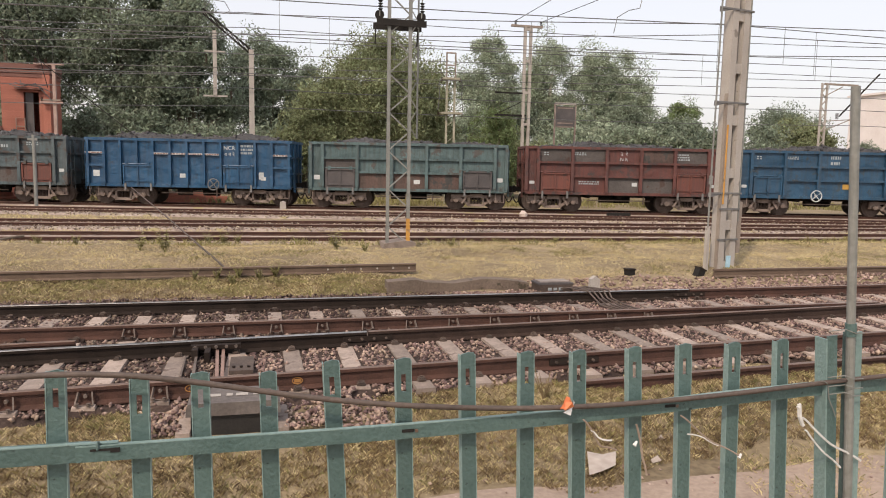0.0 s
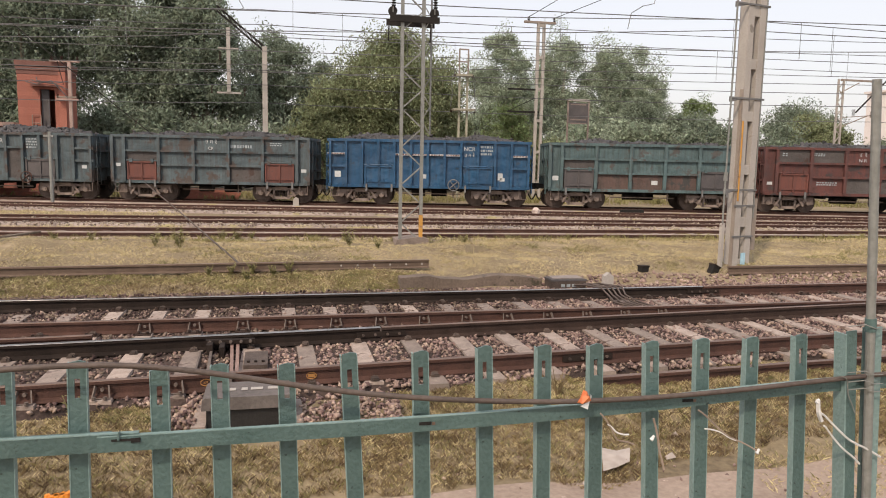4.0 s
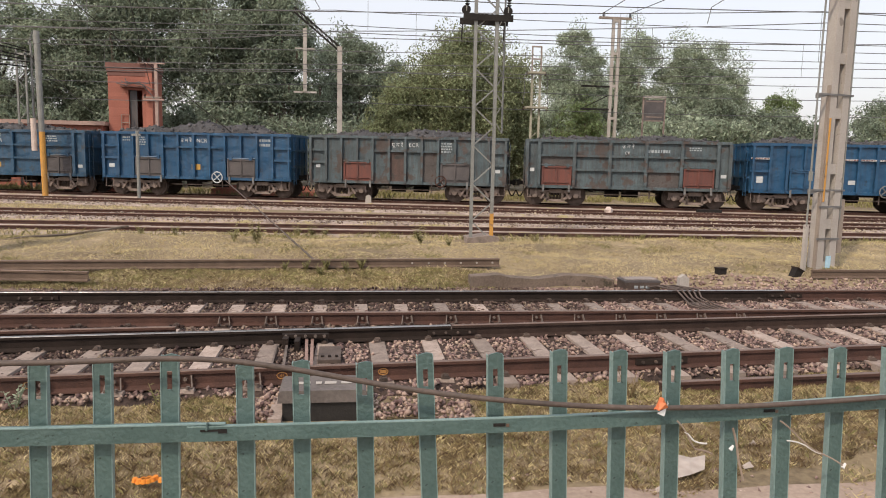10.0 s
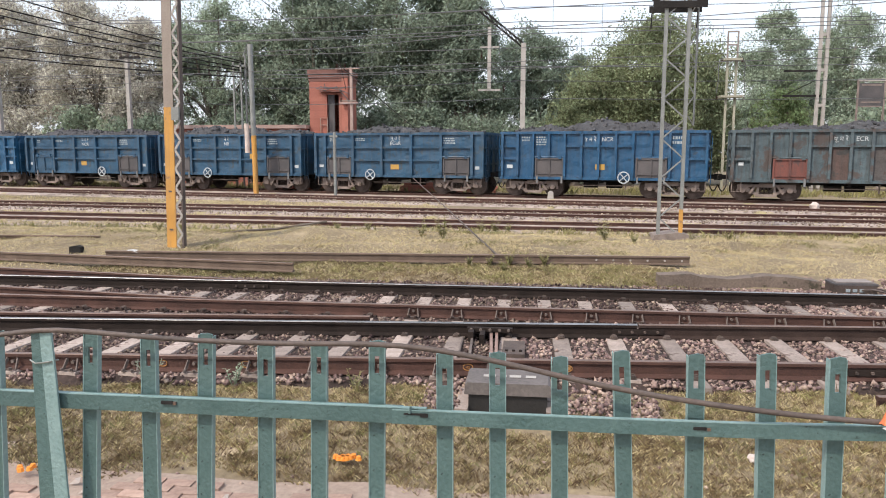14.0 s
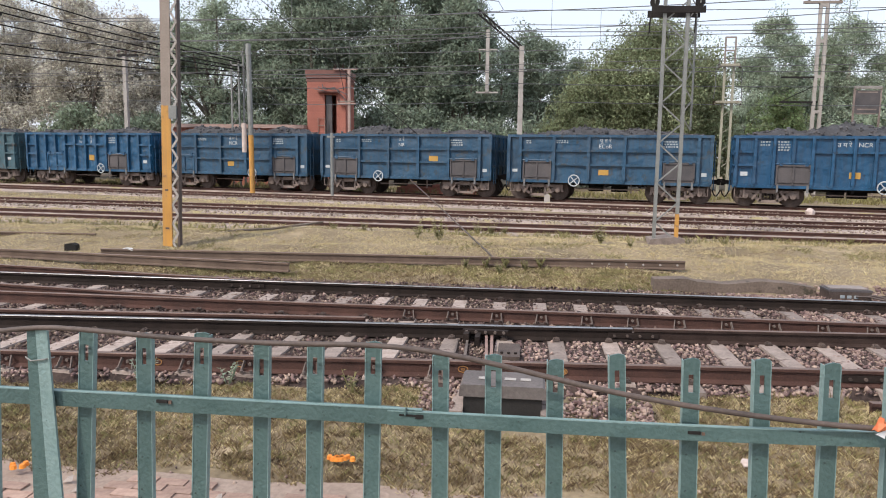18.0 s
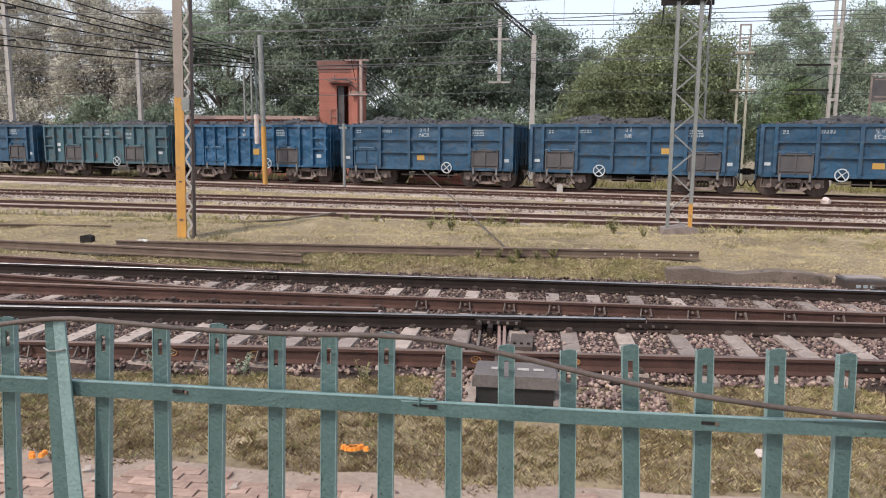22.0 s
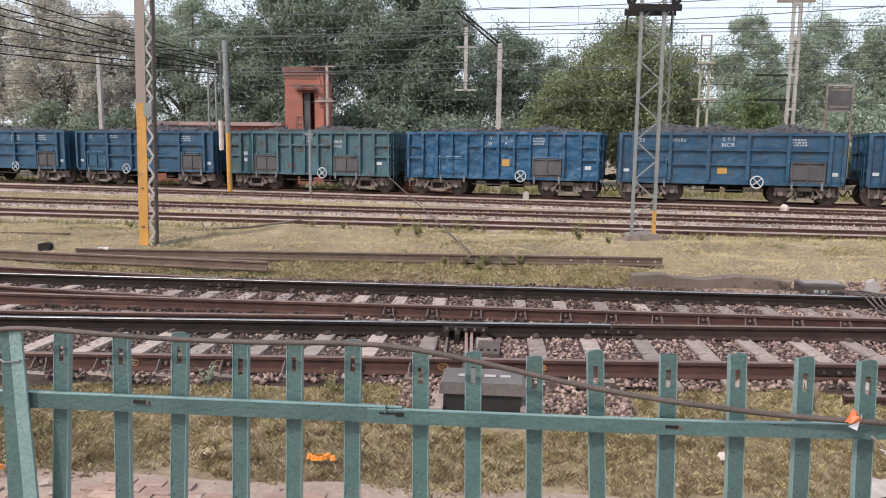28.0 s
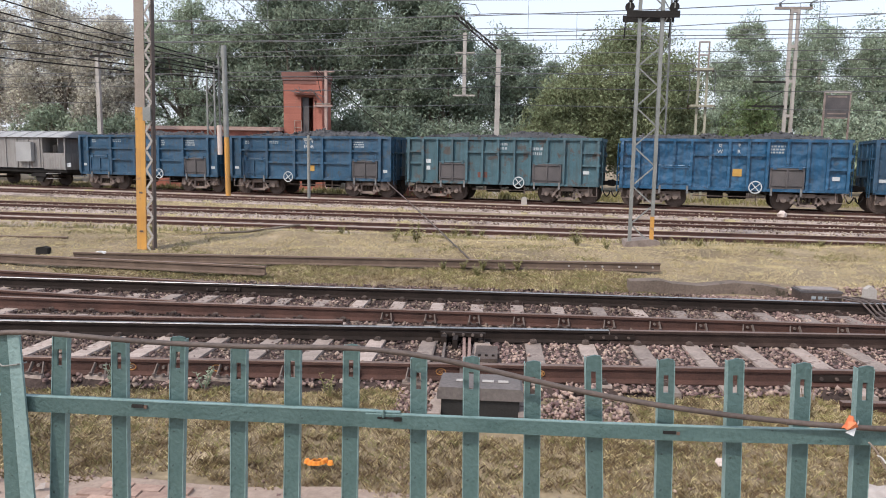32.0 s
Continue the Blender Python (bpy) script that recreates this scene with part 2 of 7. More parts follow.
GALV = material("grey_galvanised_steel", (0.17, 0.175, 0.165), (0.28, 0.285, 0.27), 0.55, 0.3, 40, 3, 0.2)
RUSTMAST = material("brown_painted_mast", (0.2, 0.16, 0.13), (0.32, 0.27, 0.23), 0.65, 0.1, 30, 2, 0.2)
BAND = material("orange_yellow_band_paint", (0.42, 0.205, 0.035), (0.6, 0.31, 0.06), 0.65, 0, 40, 2, 0.2, (0.26, 0.15, 0.07), 0.6, 6, streak=(0.3, 0.18, 0.08))
PORCELAIN = material("brown_porcelain", (0.06, 0.03, 0.025), (0.11, 0.06, 0.05), 0.3, 0, 30, 3, 0)
WIRE = material("overhead_wire", (0.1, 0.1, 0.1), (0.2, 0.2, 0.2), 0.5, 0.5, 30, 3, 0)
BRICK = material("red_tower_brick", (0.25, 0.085, 0.06), (0.42, 0.165, 0.12), 0.85, 0, 14, 0.6, 0.3, (0.26, 0.12, 0.09), 0.6, 2)
PALEBARK = material("pale_peeling_bark", (0.3, 0.27, 0.23), (0.5, 0.46, 0.4), 0.9, 0, 12, 1.5, 0.5)
BARK = material("grey_brown_bark", (0.09, 0.07, 0.055), (0.2, 0.165, 0.135), 0.9, 0, 12, 1.5, 0.8)
for m in (DARKRAIL, BROWNRAIL, UNDER, OILSTONE, BED, TYRE):
    m.node_tree.nodes["Principled BSDF"].inputs["Specular IOR Level"].default_value = 0.2


def by_object(m, amount):
    """Each object that wears the material a little lighter or darker."""
    nt = m.node_tree
    p = nt.nodes["Principled BSDF"]
    info = nt.nodes.new("ShaderNodeObjectInfo")
    rng_ = nt.nodes.new("ShaderNodeMapRange")
    rng_.inputs[3].default_value, rng_.inputs[4].default_value = 1 - amount, 1 + amount
    hsv = nt.nodes.new("ShaderNodeHueSaturation")
    src = p.inputs["Base Color"].links[0].from_socket
    nt.links.new(info.outputs["Random"], rng_.inputs[0])
    nt.links.new(rng_.outputs[0], hsv.inputs["Value"])
    nt.links.new(src, hsv.inputs["Color"])
    nt.links.new(hsv.outputs[0], p.inputs["Base Color"])


for m, amount in ((SLEEPER, 0.32), (FENCE, 0.1), (CLIP, 0.3), (BRICK, 0.08)):
    by_object(m, amount)


def leafy(name, a, b):
    m = material(name, a, b, 0.7, 0, 1.2, 0.25, 0, vary=0.52)
    p = m.node_tree.nodes["Principled BSDF"]
    nt = m.node_tree
    glow = nt.nodes.new("ShaderNodeBsdfTranslucent")
    nt.links.new(p.inputs["Base Color"].links[0].from_socket, glow.inputs[0])
    both = nt.nodes.new("ShaderNodeMixShader")
    p.inputs["Specular IOR Level"].default_value = 0.15
    both.inputs[0].default_value = 0.42
    nt.links.new(p.outputs[0], both.inputs[1])
    nt.links.new(glow.outputs[0], both.inputs[2])
    nt.links.new(both.outputs[0], nt.nodes["Material Output"].inputs[0])
    return m
# Leaf colours paled so that they hold the haze before far trees.
LEAF_DARK = leafy("hazed_dark_green_leaf", (0.15, 0.185, 0.135), (0.3, 0.345, 0.26))
LEAF_MID = leafy("hazed_mid_green_leaf", (0.15, 0.172, 0.095), (0.34, 0.37, 0.215))
LEAF_GREY = leafy("hazed_grey_green_leaf", (0.22, 0.265, 0.195), (0.43, 0.48, 0.36))
LEAF_BROWN = leafy("hazed_brown_green_leaf", (0.36, 0.34, 0.29), (0.64, 0.6, 0.52))
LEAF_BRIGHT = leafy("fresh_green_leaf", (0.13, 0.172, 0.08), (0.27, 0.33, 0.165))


# ---- mesh tools ----
class Mesher:
    """Collects boxes, bars and solids into one mesh."""
    def __init__(self):
        self.v, self.f = [], []

    def add(self, verts, faces):
        n = len(self.v)
        self.v += [tuple(p) for p in verts]
        self.f += [tuple(i + n for i in q) for q in faces]
        return self

    def box(self, x0, x1, y0, y1, z0, z1, m=None):
        p = [(x, y, z) for x in (x0, x1) for y in (y0, y1) for z in (z0, z1)]
        if m is not None:
            p = [m @ Vector(q) for q in p]
        return self.add(p, [(0, 1, 3, 2), (4, 6, 7, 5), (0, 4, 5, 1), (2, 3, 7, 6), (0, 2, 6, 4), (1, 5, 7, 3)])

    def rod(self, a, b, r, n=8, r2=None):
        a, b = Vector(a), Vector(b)
        d = (b - a).normalized()
        u = d.orthogonal().normalized()
        w = d.cross(u)
        r2 = r if r2 is None else r2
        p = [a + (u * math.cos(t) + w * math.sin(t)) * r for t in [2 * math.pi * i / n for i in range(n)]]
        p += [b + (u * math.cos(t) + w * math.sin(t)) * r2 for t in [2 * math.pi * i / n for i in range(n)]]
        f = [(i, (i + 1) % n, n + (i + 1) % n, n + i) for i in range(n)]
        return self.add(p, f + [tuple(range(n))[::-1], tuple(range(n, 2 * n))])

    def bar(self, a, b, w, h, up=(0, 0, 1)):
        """A flat bar from a to b, w wide across up and h along it."""
        a, b = Vector(a), Vector(b)
        d = (b - a).normalized()
        s = d.cross(Vector(up))
        s = (s if s.length > 1e-6 else d.orthogonal()).normalized()
        t = s.cross(d)
        p = [c + s * i * w / 2 + t * j * h / 2 for c in (a, b) for i in (-1, 1) for j in (-1, 1)]
        return self.add(p, [(0, 1, 3, 2), (4, 6, 7, 5), (0, 4, 5, 1), (2, 3, 7, 6), (0, 2, 6, 4), (1, 5, 7, 3)])

    def slab(self, outline, y0, y1):
        """An outline of (x, z) pushed from y0 to y1."""
        n = len(outline)
        p = [(x, y0, z) for x, z in outline] + [(x, y1, z) for x, z in outline]
        f = [(i, (i + 1) % n, n + (i + 1) % n, n + i) for i in range(n)]
        return self.add(p, f + [tuple(range(n))[::-1], tuple(range(n, 2 * n))])

    def sweep(self, path, profile):
        """A profile of (across, up) along a level path of (x, y, z)."""
        n = len(profile)
        p = []
        for i, c in enumerate(path):
            a, b = path[max(0, i - 1)], path[min(len(path) - 1, i + 1)]
            d = Vector((b[0] - a[0], b[1] - a[1], 0)).normalized()
            s = Vector((d.y, -d.x, 0))
            p += [Vector(c) + s * u + Vector((0, 0, w)) for u, w in profile]
        f = [(k * n + i, k * n + (i + 1) % n, (k + 1) * n + (i + 1) % n, (k + 1) * n + i) for k in range(len(path) - 1) for i in range(n)]
        return self.add(p, f + [tuple(range(n))[::-1], tuple(range((len(path) - 1) * n, len(path) * n))])

    def tube(self, pts, r, n=6):
        """A round line through points."""
        pts = [Vector(p) for p in pts]
        k = len(self.v)
        for i, c in enumerate(pts):
            d = (pts[min(i + 1, len(pts) - 1)] - pts[max(i - 1, 0)]).normalized()
            u = d.cross(Vector((0.13, 0.31, 0.94))).normalized()
            w = d.cross(u)
            self.v += [tuple(c + (u * math.cos(2 * math.pi * j / n) + w * math.sin(2 * math.pi * j / n)) * r) for j in range(n)]
        for i in range(len(pts) - 1):
            self.f += [(k + i * n + j, k + i * n + (j + 1) % n, k + (i + 1) * n + (j + 1) % n, k + (i + 1) * n + j) for j in range(n)]
        self.f += [tuple(k + j for j in range(n))[::-1], tuple(k + (len(pts) - 1) * n + j for j in range(n))]
        return self

    def mesh(self, name):
        me = bpy.data.meshes.new(name)
        me.from_pydata(self.v, [], self.f)
        me.validate()
        return me


def ob_of(name, mb, mat, smooth=False):
    me = mb.mesh(name) if isinstance(mb, Mesher) else mb
    if not me.materials:
        me.materials.append(mat)
    if smooth:
        me.polygons.foreach_set("use_smooth", [True] * len(me.polygons))
    return new(name, me)


def part(name, mb, mat, parent, label="", smooth=False):
    o = ob_of(name, mb, mat, smooth)
    o.parent = parent
    if label:
        tagged(o, label)
    return o


def empty(name, m=None, label="", category="", group="", kind=""):
    o = new(name)
    o.empty_display_size = 0.3
    if m is not None:
        o.matrix_basis = m
    return tagged(o, label, category, group, kind)


def raw(name, verts, faces, mat):
    """A big mesh from arrays of corners and equal-sided faces."""
    me = bpy.data.meshes.new(name)
    k = faces.shape[1]
    me.vertices.add(len(verts))
    me.vertices.foreach_set("co", np.asarray(verts, np.float32).ravel())
    me.loops.add(faces.size)
    me.loops.foreach_set("vertex_index", faces.ravel().astype(np.int32))
    me.polygons.add(len(faces))
    me.polygons.foreach_set("loop_start", np.arange(0, faces.size, k, dtype=np.int32))
    me.polygons.foreach_set("loop_total", np.full(len(faces), k, np.int32))
    me.update()
    me.validate()
    me.materials.append(mat)
    return new(name, me)


rng = np.random.default_rng(7)


# ---- ground ----
HUMPS = [(-6.1, 18.2, 1.0, 0.6, 0.16), (-7.9, 17.4, 0.7, 0.5, 0.1), (1.5, 17.0, 0.7, 0.5, 0.1), (-3.6, 18.6, 1.3, 0.7, 0.15), (4.8, 17.6, 1.6, 0.6, 0.08), (-11.5, 17.8, 1.5, 0.8, 0.1), (8.6, 18.4, 1.8, 0.7, 0.1), (-0.6, 15.4, 1.2, 0.5, 0.07), (-4.6, 15.6, 1.4, 0.6, 0.08), (13.5, 18.0, 2.2, 0.8, 0.1), (3.5, 19.1, 0.7, 0.45, -0.24)]


def ground_z(x, y):
    """Height of the bare ground."""
    base = np.interp(y, [-40, 4.3, 5.6, 6.2, 12.2, 13.2, 15, 19, 21, 35, 60, 90], [-0.33, -0.33, -0.27, -0.25, -0.25, -0.16, -0.06, -0.05, -0.2, -0.2, -0.15, 0.0])
    bumps = 0.03 * np.sin(x * 1.7 + y * 0.6) * np.sin(y * 1.3 - x * 0.4) + 0.02 * np.sin(x * 4.1 + 1) * np.sin(y * 3.3)
    hump = 0.1 * np.exp(-((x + 2.0) / 3.0) ** 2 - ((y - 16.5) / 1.6) ** 2) + 0.08 * np.exp(-((x + 6.0) / 2.5) ** 2 - ((y - 17.5) / 1.3) ** 2)
    for hx, hy, ha, hb, hc in HUMPS:
        hump = hump + hc * np.exp(-((x - hx) / ha) ** 2 - ((y - hy) / hb) ** 2)
    return base + np.where((y > 2) & (y < 21), bumps + hump, 0)


def sheet(name, xs, ys, mat, lift=0.0):
    X, Y = np.meshgrid(xs, ys)
    V = np.stack([X, Y, ground_z(X, Y) + lift], -1).reshape(-1, 3)
    nx, ny = len(xs), len(ys)
    i = np.arange(nx * ny).reshape(ny, nx)
    F = np.stack([i[:-1, :-1], i[:-1, 1:], i[1:, 1:], i[1:, :-1]], -1).reshape(-1, 4)
    return raw(name, V, F, mat)


gx = np.concatenate([[-3000, -800, -250, -120, -60], np.arange(-40, 45, 0.35), [60, 120, 250, 800, 3000]])
gy = np.concatenate([[-800, -150, -40, -10], np.arange(0, 24, 0.3), np.arange(24, 62, 2), [80, 150, 400, 1200, 4000]])
ground = tagged(sheet("ground", gx, gy, SOIL), "dry yellow soil and straw ground of a railway yard", "ground", kind="structure")
path_strip = tagged(sheet("dirt_path", np.arange(-14, 14, 0.35), np.linspace(1.0, 4.45, 14), DIRT, 0.012), "trodden pinkish dirt path beside the fence", "path", kind="structure")


# ---- tracks ----
RAILP = [(-0.075, -0.172), (0.075, -0.172), (0.075, -0.16), (0.012, -0.135), (0.012, -0.045), (0.036, -0.035), (0.036, -0.004), (-0.036, -0.004), (-0.036, -0.035), (-0.012, -0.045), (-0.012, -0.135), (-0.075, -0.16)]
HEADP = [(-0.036, -0.004), (0.036, -0.004), (0.034, 0.0), (-0.034, 0.0)]


def rail(thing, path, mat=RUST, head=WORN):
    r = part("rail", Mesher().sweep(path, RAILP), mat, thing)
    part("rail_head", Mesher().sweep(path, HEADP), head, r)
    return r


def line_path(f, x0, x1, step=4.0, z=0.0):
    n = max(2, int(abs(x1 - x0) / step) + 1)
    return [(x, f(x), z) for x in np.linspace(x0, x1, n)]


def y_a1(x): return 11.12
def y_a2(x): return 9.5
def y_b3(x): return 8.56 + 0.078 * x
def y_b4(x): return 6.9 + 0.078 * x


far_tracks = [("train_track", 37.98, -0.224), ("near_train_track", 33.0, -0.21), ("middle_yard_track", 26.7, -0.1), ("grass_yard_track", 22.0, -0.07)]


def bed(name, y0, y1, f, top, mat, label):
    """A ballast bed with sloping shoulders along a line."""
    mb = Mesher()
    xs = np.linspace(-70, 90, 60)
    for x in xs:
        a = y0(x) if callable(y0) else y0
        mb.v += [(x, f(x) + u, w) for u, w in [(a - 0.4, -0.4), (a, top), (y1, top), (y1 + 0.5, -0.4)]]
    for i in range(len(xs) - 1):
        for j in range(3):
            a = i * 4 + j
            mb.f.append((a, a + 4, a + 5, a + 1))
    return tagged(ob_of(name, mb, mat), label, "ballast", kind="structure")


bed("near_ballast_bed", lambda x: max(-4.6, y_b4(x) - 0.14 - 10.5), 1.35, lambda x: 10.5, -0.19, BED, "brown ballast bed darkened like shaded gaps under the near tracks")
for nm, c, m in far_tracks:
    bed("far_ballast_bed", -1.6, 1.6, lambda x, c=c, m=m: c + m * x, -0.12, FARBED, "dusty ballast bed under a yard track")

track_a = empty("track", None, "turnout track with polished rails on concrete sleepers", "railway track", kind="structure")
rail(track_a, line_path(y_a1, -60, 7.4), DARKRAIL, SHINE)
rail(track_a, line_path(y_a1, 7.42, 80), RUST, WORN)
rail(track_a, line_path(y_a2, -60, 10.0), RUST, WORN)
rail(track_a, line_path(lambda x: y_b3(x) - 0.06, 12.0, 80), RUST, WORN)
track_b = empty("track", None, "diverging turnout track with brown rails on concrete sleepers", "railway track", kind="structure")
rail(track_b, line_path(y_b3, -60, 1.17), DARKRAIL, SHINE)
rail(track_b, line_path(y_b3, 1.19, 12.0), BROWNRAIL, WORN)
rail(track_b, line_path(y_b4, -60, 60), RUST, WORN)
rail(track_a, line_path(lambda x: 11.24 + 0.13 * (-5.0 - x), -34, -5.0), RUST, WORN)
rail(track_a, line_path(lambda x: 9.62 + 0.13 * (-5.0 - x), -34, -5.0), RUST, WORN)
rail(track_b, line_path(lambda x: y_b3(x) + 0.32 + max(0, -x - 6) * 0.02, -12, -2.3), RUST, WORN)
for nm, c, m in far_tracks:
    tr = empty("track", None, "rusty yard track on dusty ballast", "railway track", kind="structure")
    k = math.hypot(1, m)
    for side in (-0.838, 0.838):
        rail(tr, line_path(lambda x: c + side * k + m * x, -90, 110, 10), RUST, WORN)

# loose rails
loose = [(-9.1, 3.0, lambda x: 14.22 + 0.055 * x, 0.1), (-26, -4.7, lambda x: 13.1 - 0.11 * (x + 7.6), 0.06), (9.4, 45, lambda x: 13.3, 0.03), (3.1, 16, lambda x: 6.27 + 0.072 * x, -0.13), (-24, -11.2, lambda x: 16.9 + 0.05 * (x + 11), 0.03)]
for a, b, f, z in loose:
    lr = empty("spare_rail", None, "rusty brown spare rail lying beside the track", "rail")
    rail(lr, line_path(f, a, b, 6, z), RUST if z < -0.05 else SPARE, WORN)

# ---- goods train ----
TRAIN_C, TRAIN_M = 37.98, -0.2243
TRAIN_K = math.hypot(1, TRAIN_M)
TRAIN_YAW = math.degrees(math.atan(TRAIN_M))
TRAIN_S = [
    (0, -40.97), (0.5, -39.56), (1, -38.16), (1.5, -36.77), (2, -35.38), (2.5, -33.99), (3, -32.61), (3.5, -31.24),
    (4, -29.86), (4.5, -28.50), (5, -27.13), (5.5, -25.76), (6, -24.38), (6.5, -22.99), (7, -21.60), (7.5, -20.17),
    (8, -18.76), (8.5, -17.33), (9, -15.91), (9.5, -14.48), (10, -13.05), (10.5, -11.63), (11, -10.20), (11.5, -8.80),
    (12, -7.39), (12.5, -5.97), (13, -4.55), (13.5, -3.15), (14, -1.74), (14.5, -0.36), (15, 1.03), (15.5, 2.41),
    (16, 3.78), (16.5, 5.18), (17, 6.58), (17.5, 7.99), (18, 9.41), (18.5, 10.81), (19, 12.21), (19.5, 13.61),
    (20, 15.00), (20.5, 16.39), (21, 17.77), (21.5, 19.14), (22, 20.50), (22.5, 21.87), (23, 23.24), (23.5, 24.62),
    (24, 26.01), (24.5, 27.41), (25, 28.80), (25.5, 30.19), (26, 31.58), (26.5, 32.96), (27, 34.34), (27.5, 35.72),
    (28, 37.10), (28.5, 38.47), (29, 39.84), (29.5, 41.21), (30, 42.60), (30.5, 43.96), (31, 45.33), (31.5, 46.69),
    (32, 48.05),
]
HALF = {1: 4.95, 2: 4.815}   # half length of a wagon body, by style
GAP = 0.955  # between two bodies
BW = 1.6    # half width
Z0, Z1 = 0.93, 3.2
moving, rolling = [], []


def body_shell(BL):
    mb = Mesher()
    t = 0.05
    w = BW - 0.08
    o = [(-BL, -w), (BL, -w), (BL, w), (-BL, w)]
    i = [(-BL + t, -w + t), (BL - t, -w + t), (BL - t, w - t), (-BL + t, w - t)]
    mb.v += [(x, y, Z0) for x, y in o] + [(x, y, Z1) for x, y in o] + [(x, y, Z1) for x, y in i] + [(x, y, Z0 + 0.06) for x, y in i]
    for k in range(4):
        j = (k + 1) % 4
        mb.f += [(k, j, 4 + j, 4 + k), (4 + k, 4 + j, 8 + j, 8 + k), (8 + k, 8 + j, 12 + j, 12 + k)]
    mb.f += [(3, 2, 1, 0), (12, 13, 14, 15)]
    return mb.mesh("body")


def coal_heap(seed, BL, height):
    r = np.random.default_rng(seed)
    nx, ny = 76, 26
    xs, ys = np.linspace(-BL + 0.06, BL - 0.06, nx), np.linspace(-BW + 0.15, BW - 0.15, ny)
    X, Y = np.meshgrid(xs, ys)
    edge = np.clip(np.minimum((BL - np.abs(X)) / 2.2, (BW - np.abs(Y)) / 1.1), 0, 1)
    lumps = 1 + 0.22 * np.sin(X * 0.9 + seed) + 0.16 * np.sin(X * 2.1 + seed * 2) + 0.08 * np.sin(X * 4.3 + Y * 2 + seed)
    h = 3.06 + height * edge ** 0.75 * lumps
    h += r.normal(0, 0.05, X.shape)
    V = np.stack([X, Y, h], -1).reshape(-1, 3)
    i = np.arange(nx * ny).reshape(ny, nx)
    F = np.stack([i[:-1, :-1], i[:-1, 1:], i[1:, 1:], i[1:, :-1]], -1).reshape(-1, 4)
    # lumps lying on the heap
    n = 420
    k = r.integers(0, nx * ny, n)
    S = r.uniform(0.03, 0.09, n)
    B = np.array([(x, y, z) for x in (-1, 1) for y in (-1, 1) for z in (-1, 1)], float)
    L = V[k][:, None, :] + (B[None] * r.uniform(0.5, 1, (n, 8, 3))) * S[:, None, None]
    Q = np.array([(0, 1, 3, 2), (4, 6, 7, 5), (0, 4, 5, 1), (2, 3, 7, 6), (0, 2, 6, 4), (1, 5, 7, 3)])
    F2 = (Q[None] + (np.arange(n) * 8)[:, None, None]).reshape(-1, 4) + len(V)
    return np.vstack([V, L.reshape(-1, 3)]), np.vstack([F, F2])


def wheel_mesh():
    mb = Mesher()
    for s in (-1, 1):
        a, b = (0.838 * s - 0.07, 0.838 * s + 0.07)
        mb.rod((0, a, 0), (0, b, 0), 0.5, 28)
        mb.rod((0, 0.838 * s - 0.1 * s, 0), (0, 0.838 * s - 0.07 * s, 0), 0.53, 28)
        mb.rod((0, b if s > 0 else a - 0.03, 0), (0, (b + 0.03) if s > 0 else a, 0), 0.41, 20)
    mb.rod((0, -1.12, 0), (0, 1.12, 0), 0.075, 12)
    return mb.mesh("wheelset")


def side_frame(y):
    """A cast frame: chord over the axles, sloping arms, a low seat for the springs."""
    mb = Mesher()
    up = (0, 1, 0)
    for p, q, w in (((-1.2, 0.69), (1.2, 0.69), 0.13), ((-0.42, 0.25), (0.42, 0.25), 0.13), ((-0.36, 0.25), (-0.36, 0.7), 0.1), ((0.36, 0.25), (0.36, 0.7), 0.1),
                    ((-0.9, 0.63), (-0.36, 0.27), 0.13), ((0.9, 0.63), (0.36, 0.27), 0.13)):
        mb.bar((p[0], y, p[1]), (q[0], y, q[1]), w, 0.13, up)
    for x in (-1.0, 1.0):
        mb.box(x - 0.24, x + 0.24, y - 0.075, y + 0.075, 0.5, 0.76)
        mb.box(x - 0.27, x - 0.17, y - 0.07, y + 0.07, 0.4, 0.52).box(x + 0.17, x + 0.27, y - 0.07, y + 0.07, 0.4, 0.52)
    mb.box(-0.3, 0.3, y - 0.09, y + 0.09, 0.62, 0.8)
    return mb.mesh("side_frame")


SHELLS, WHEELS = {k: body_shell(v) for k, v in HALF.items()}, wheel_mesh()
FRAMES = {s: side_frame(1.14 * s) for s in (-1, 1)}
SPRING = Mesher().tube([(0.05 * math.cos(a), 0.05 * math.sin(a), 0.31 + 0.31 * a / 25.0) for a in np.linspace(0, 25, 26)], 0.018, 4).mesh("coil_spring")
AXLEBOX = Mesher().rod((0, -1.3, 0.5), (0, -1.1, 0.5), 0.13, 12).rod((0, -1.33, 0.5), (0, -1.3, 0.5), 0.07, 8).mesh("axle_box")
AXLEBOX2 = Mesher().rod((0, 1.1, 0.5), (0, 1.3, 0.5), 0.13, 12).mesh("axle_box")
BOLSTER = Mesher().box(-0.2, 0.2, -1.05, 1.05, 0.5, 0.78).mesh("bolster")
LEVERS = [Mesher().bar((s * 0.45, -1.3, 0.72), (s * 0.72, -1.3, 0.33), 0.05, 0.1).mesh("brake_beam") for s in (-1, 1)]


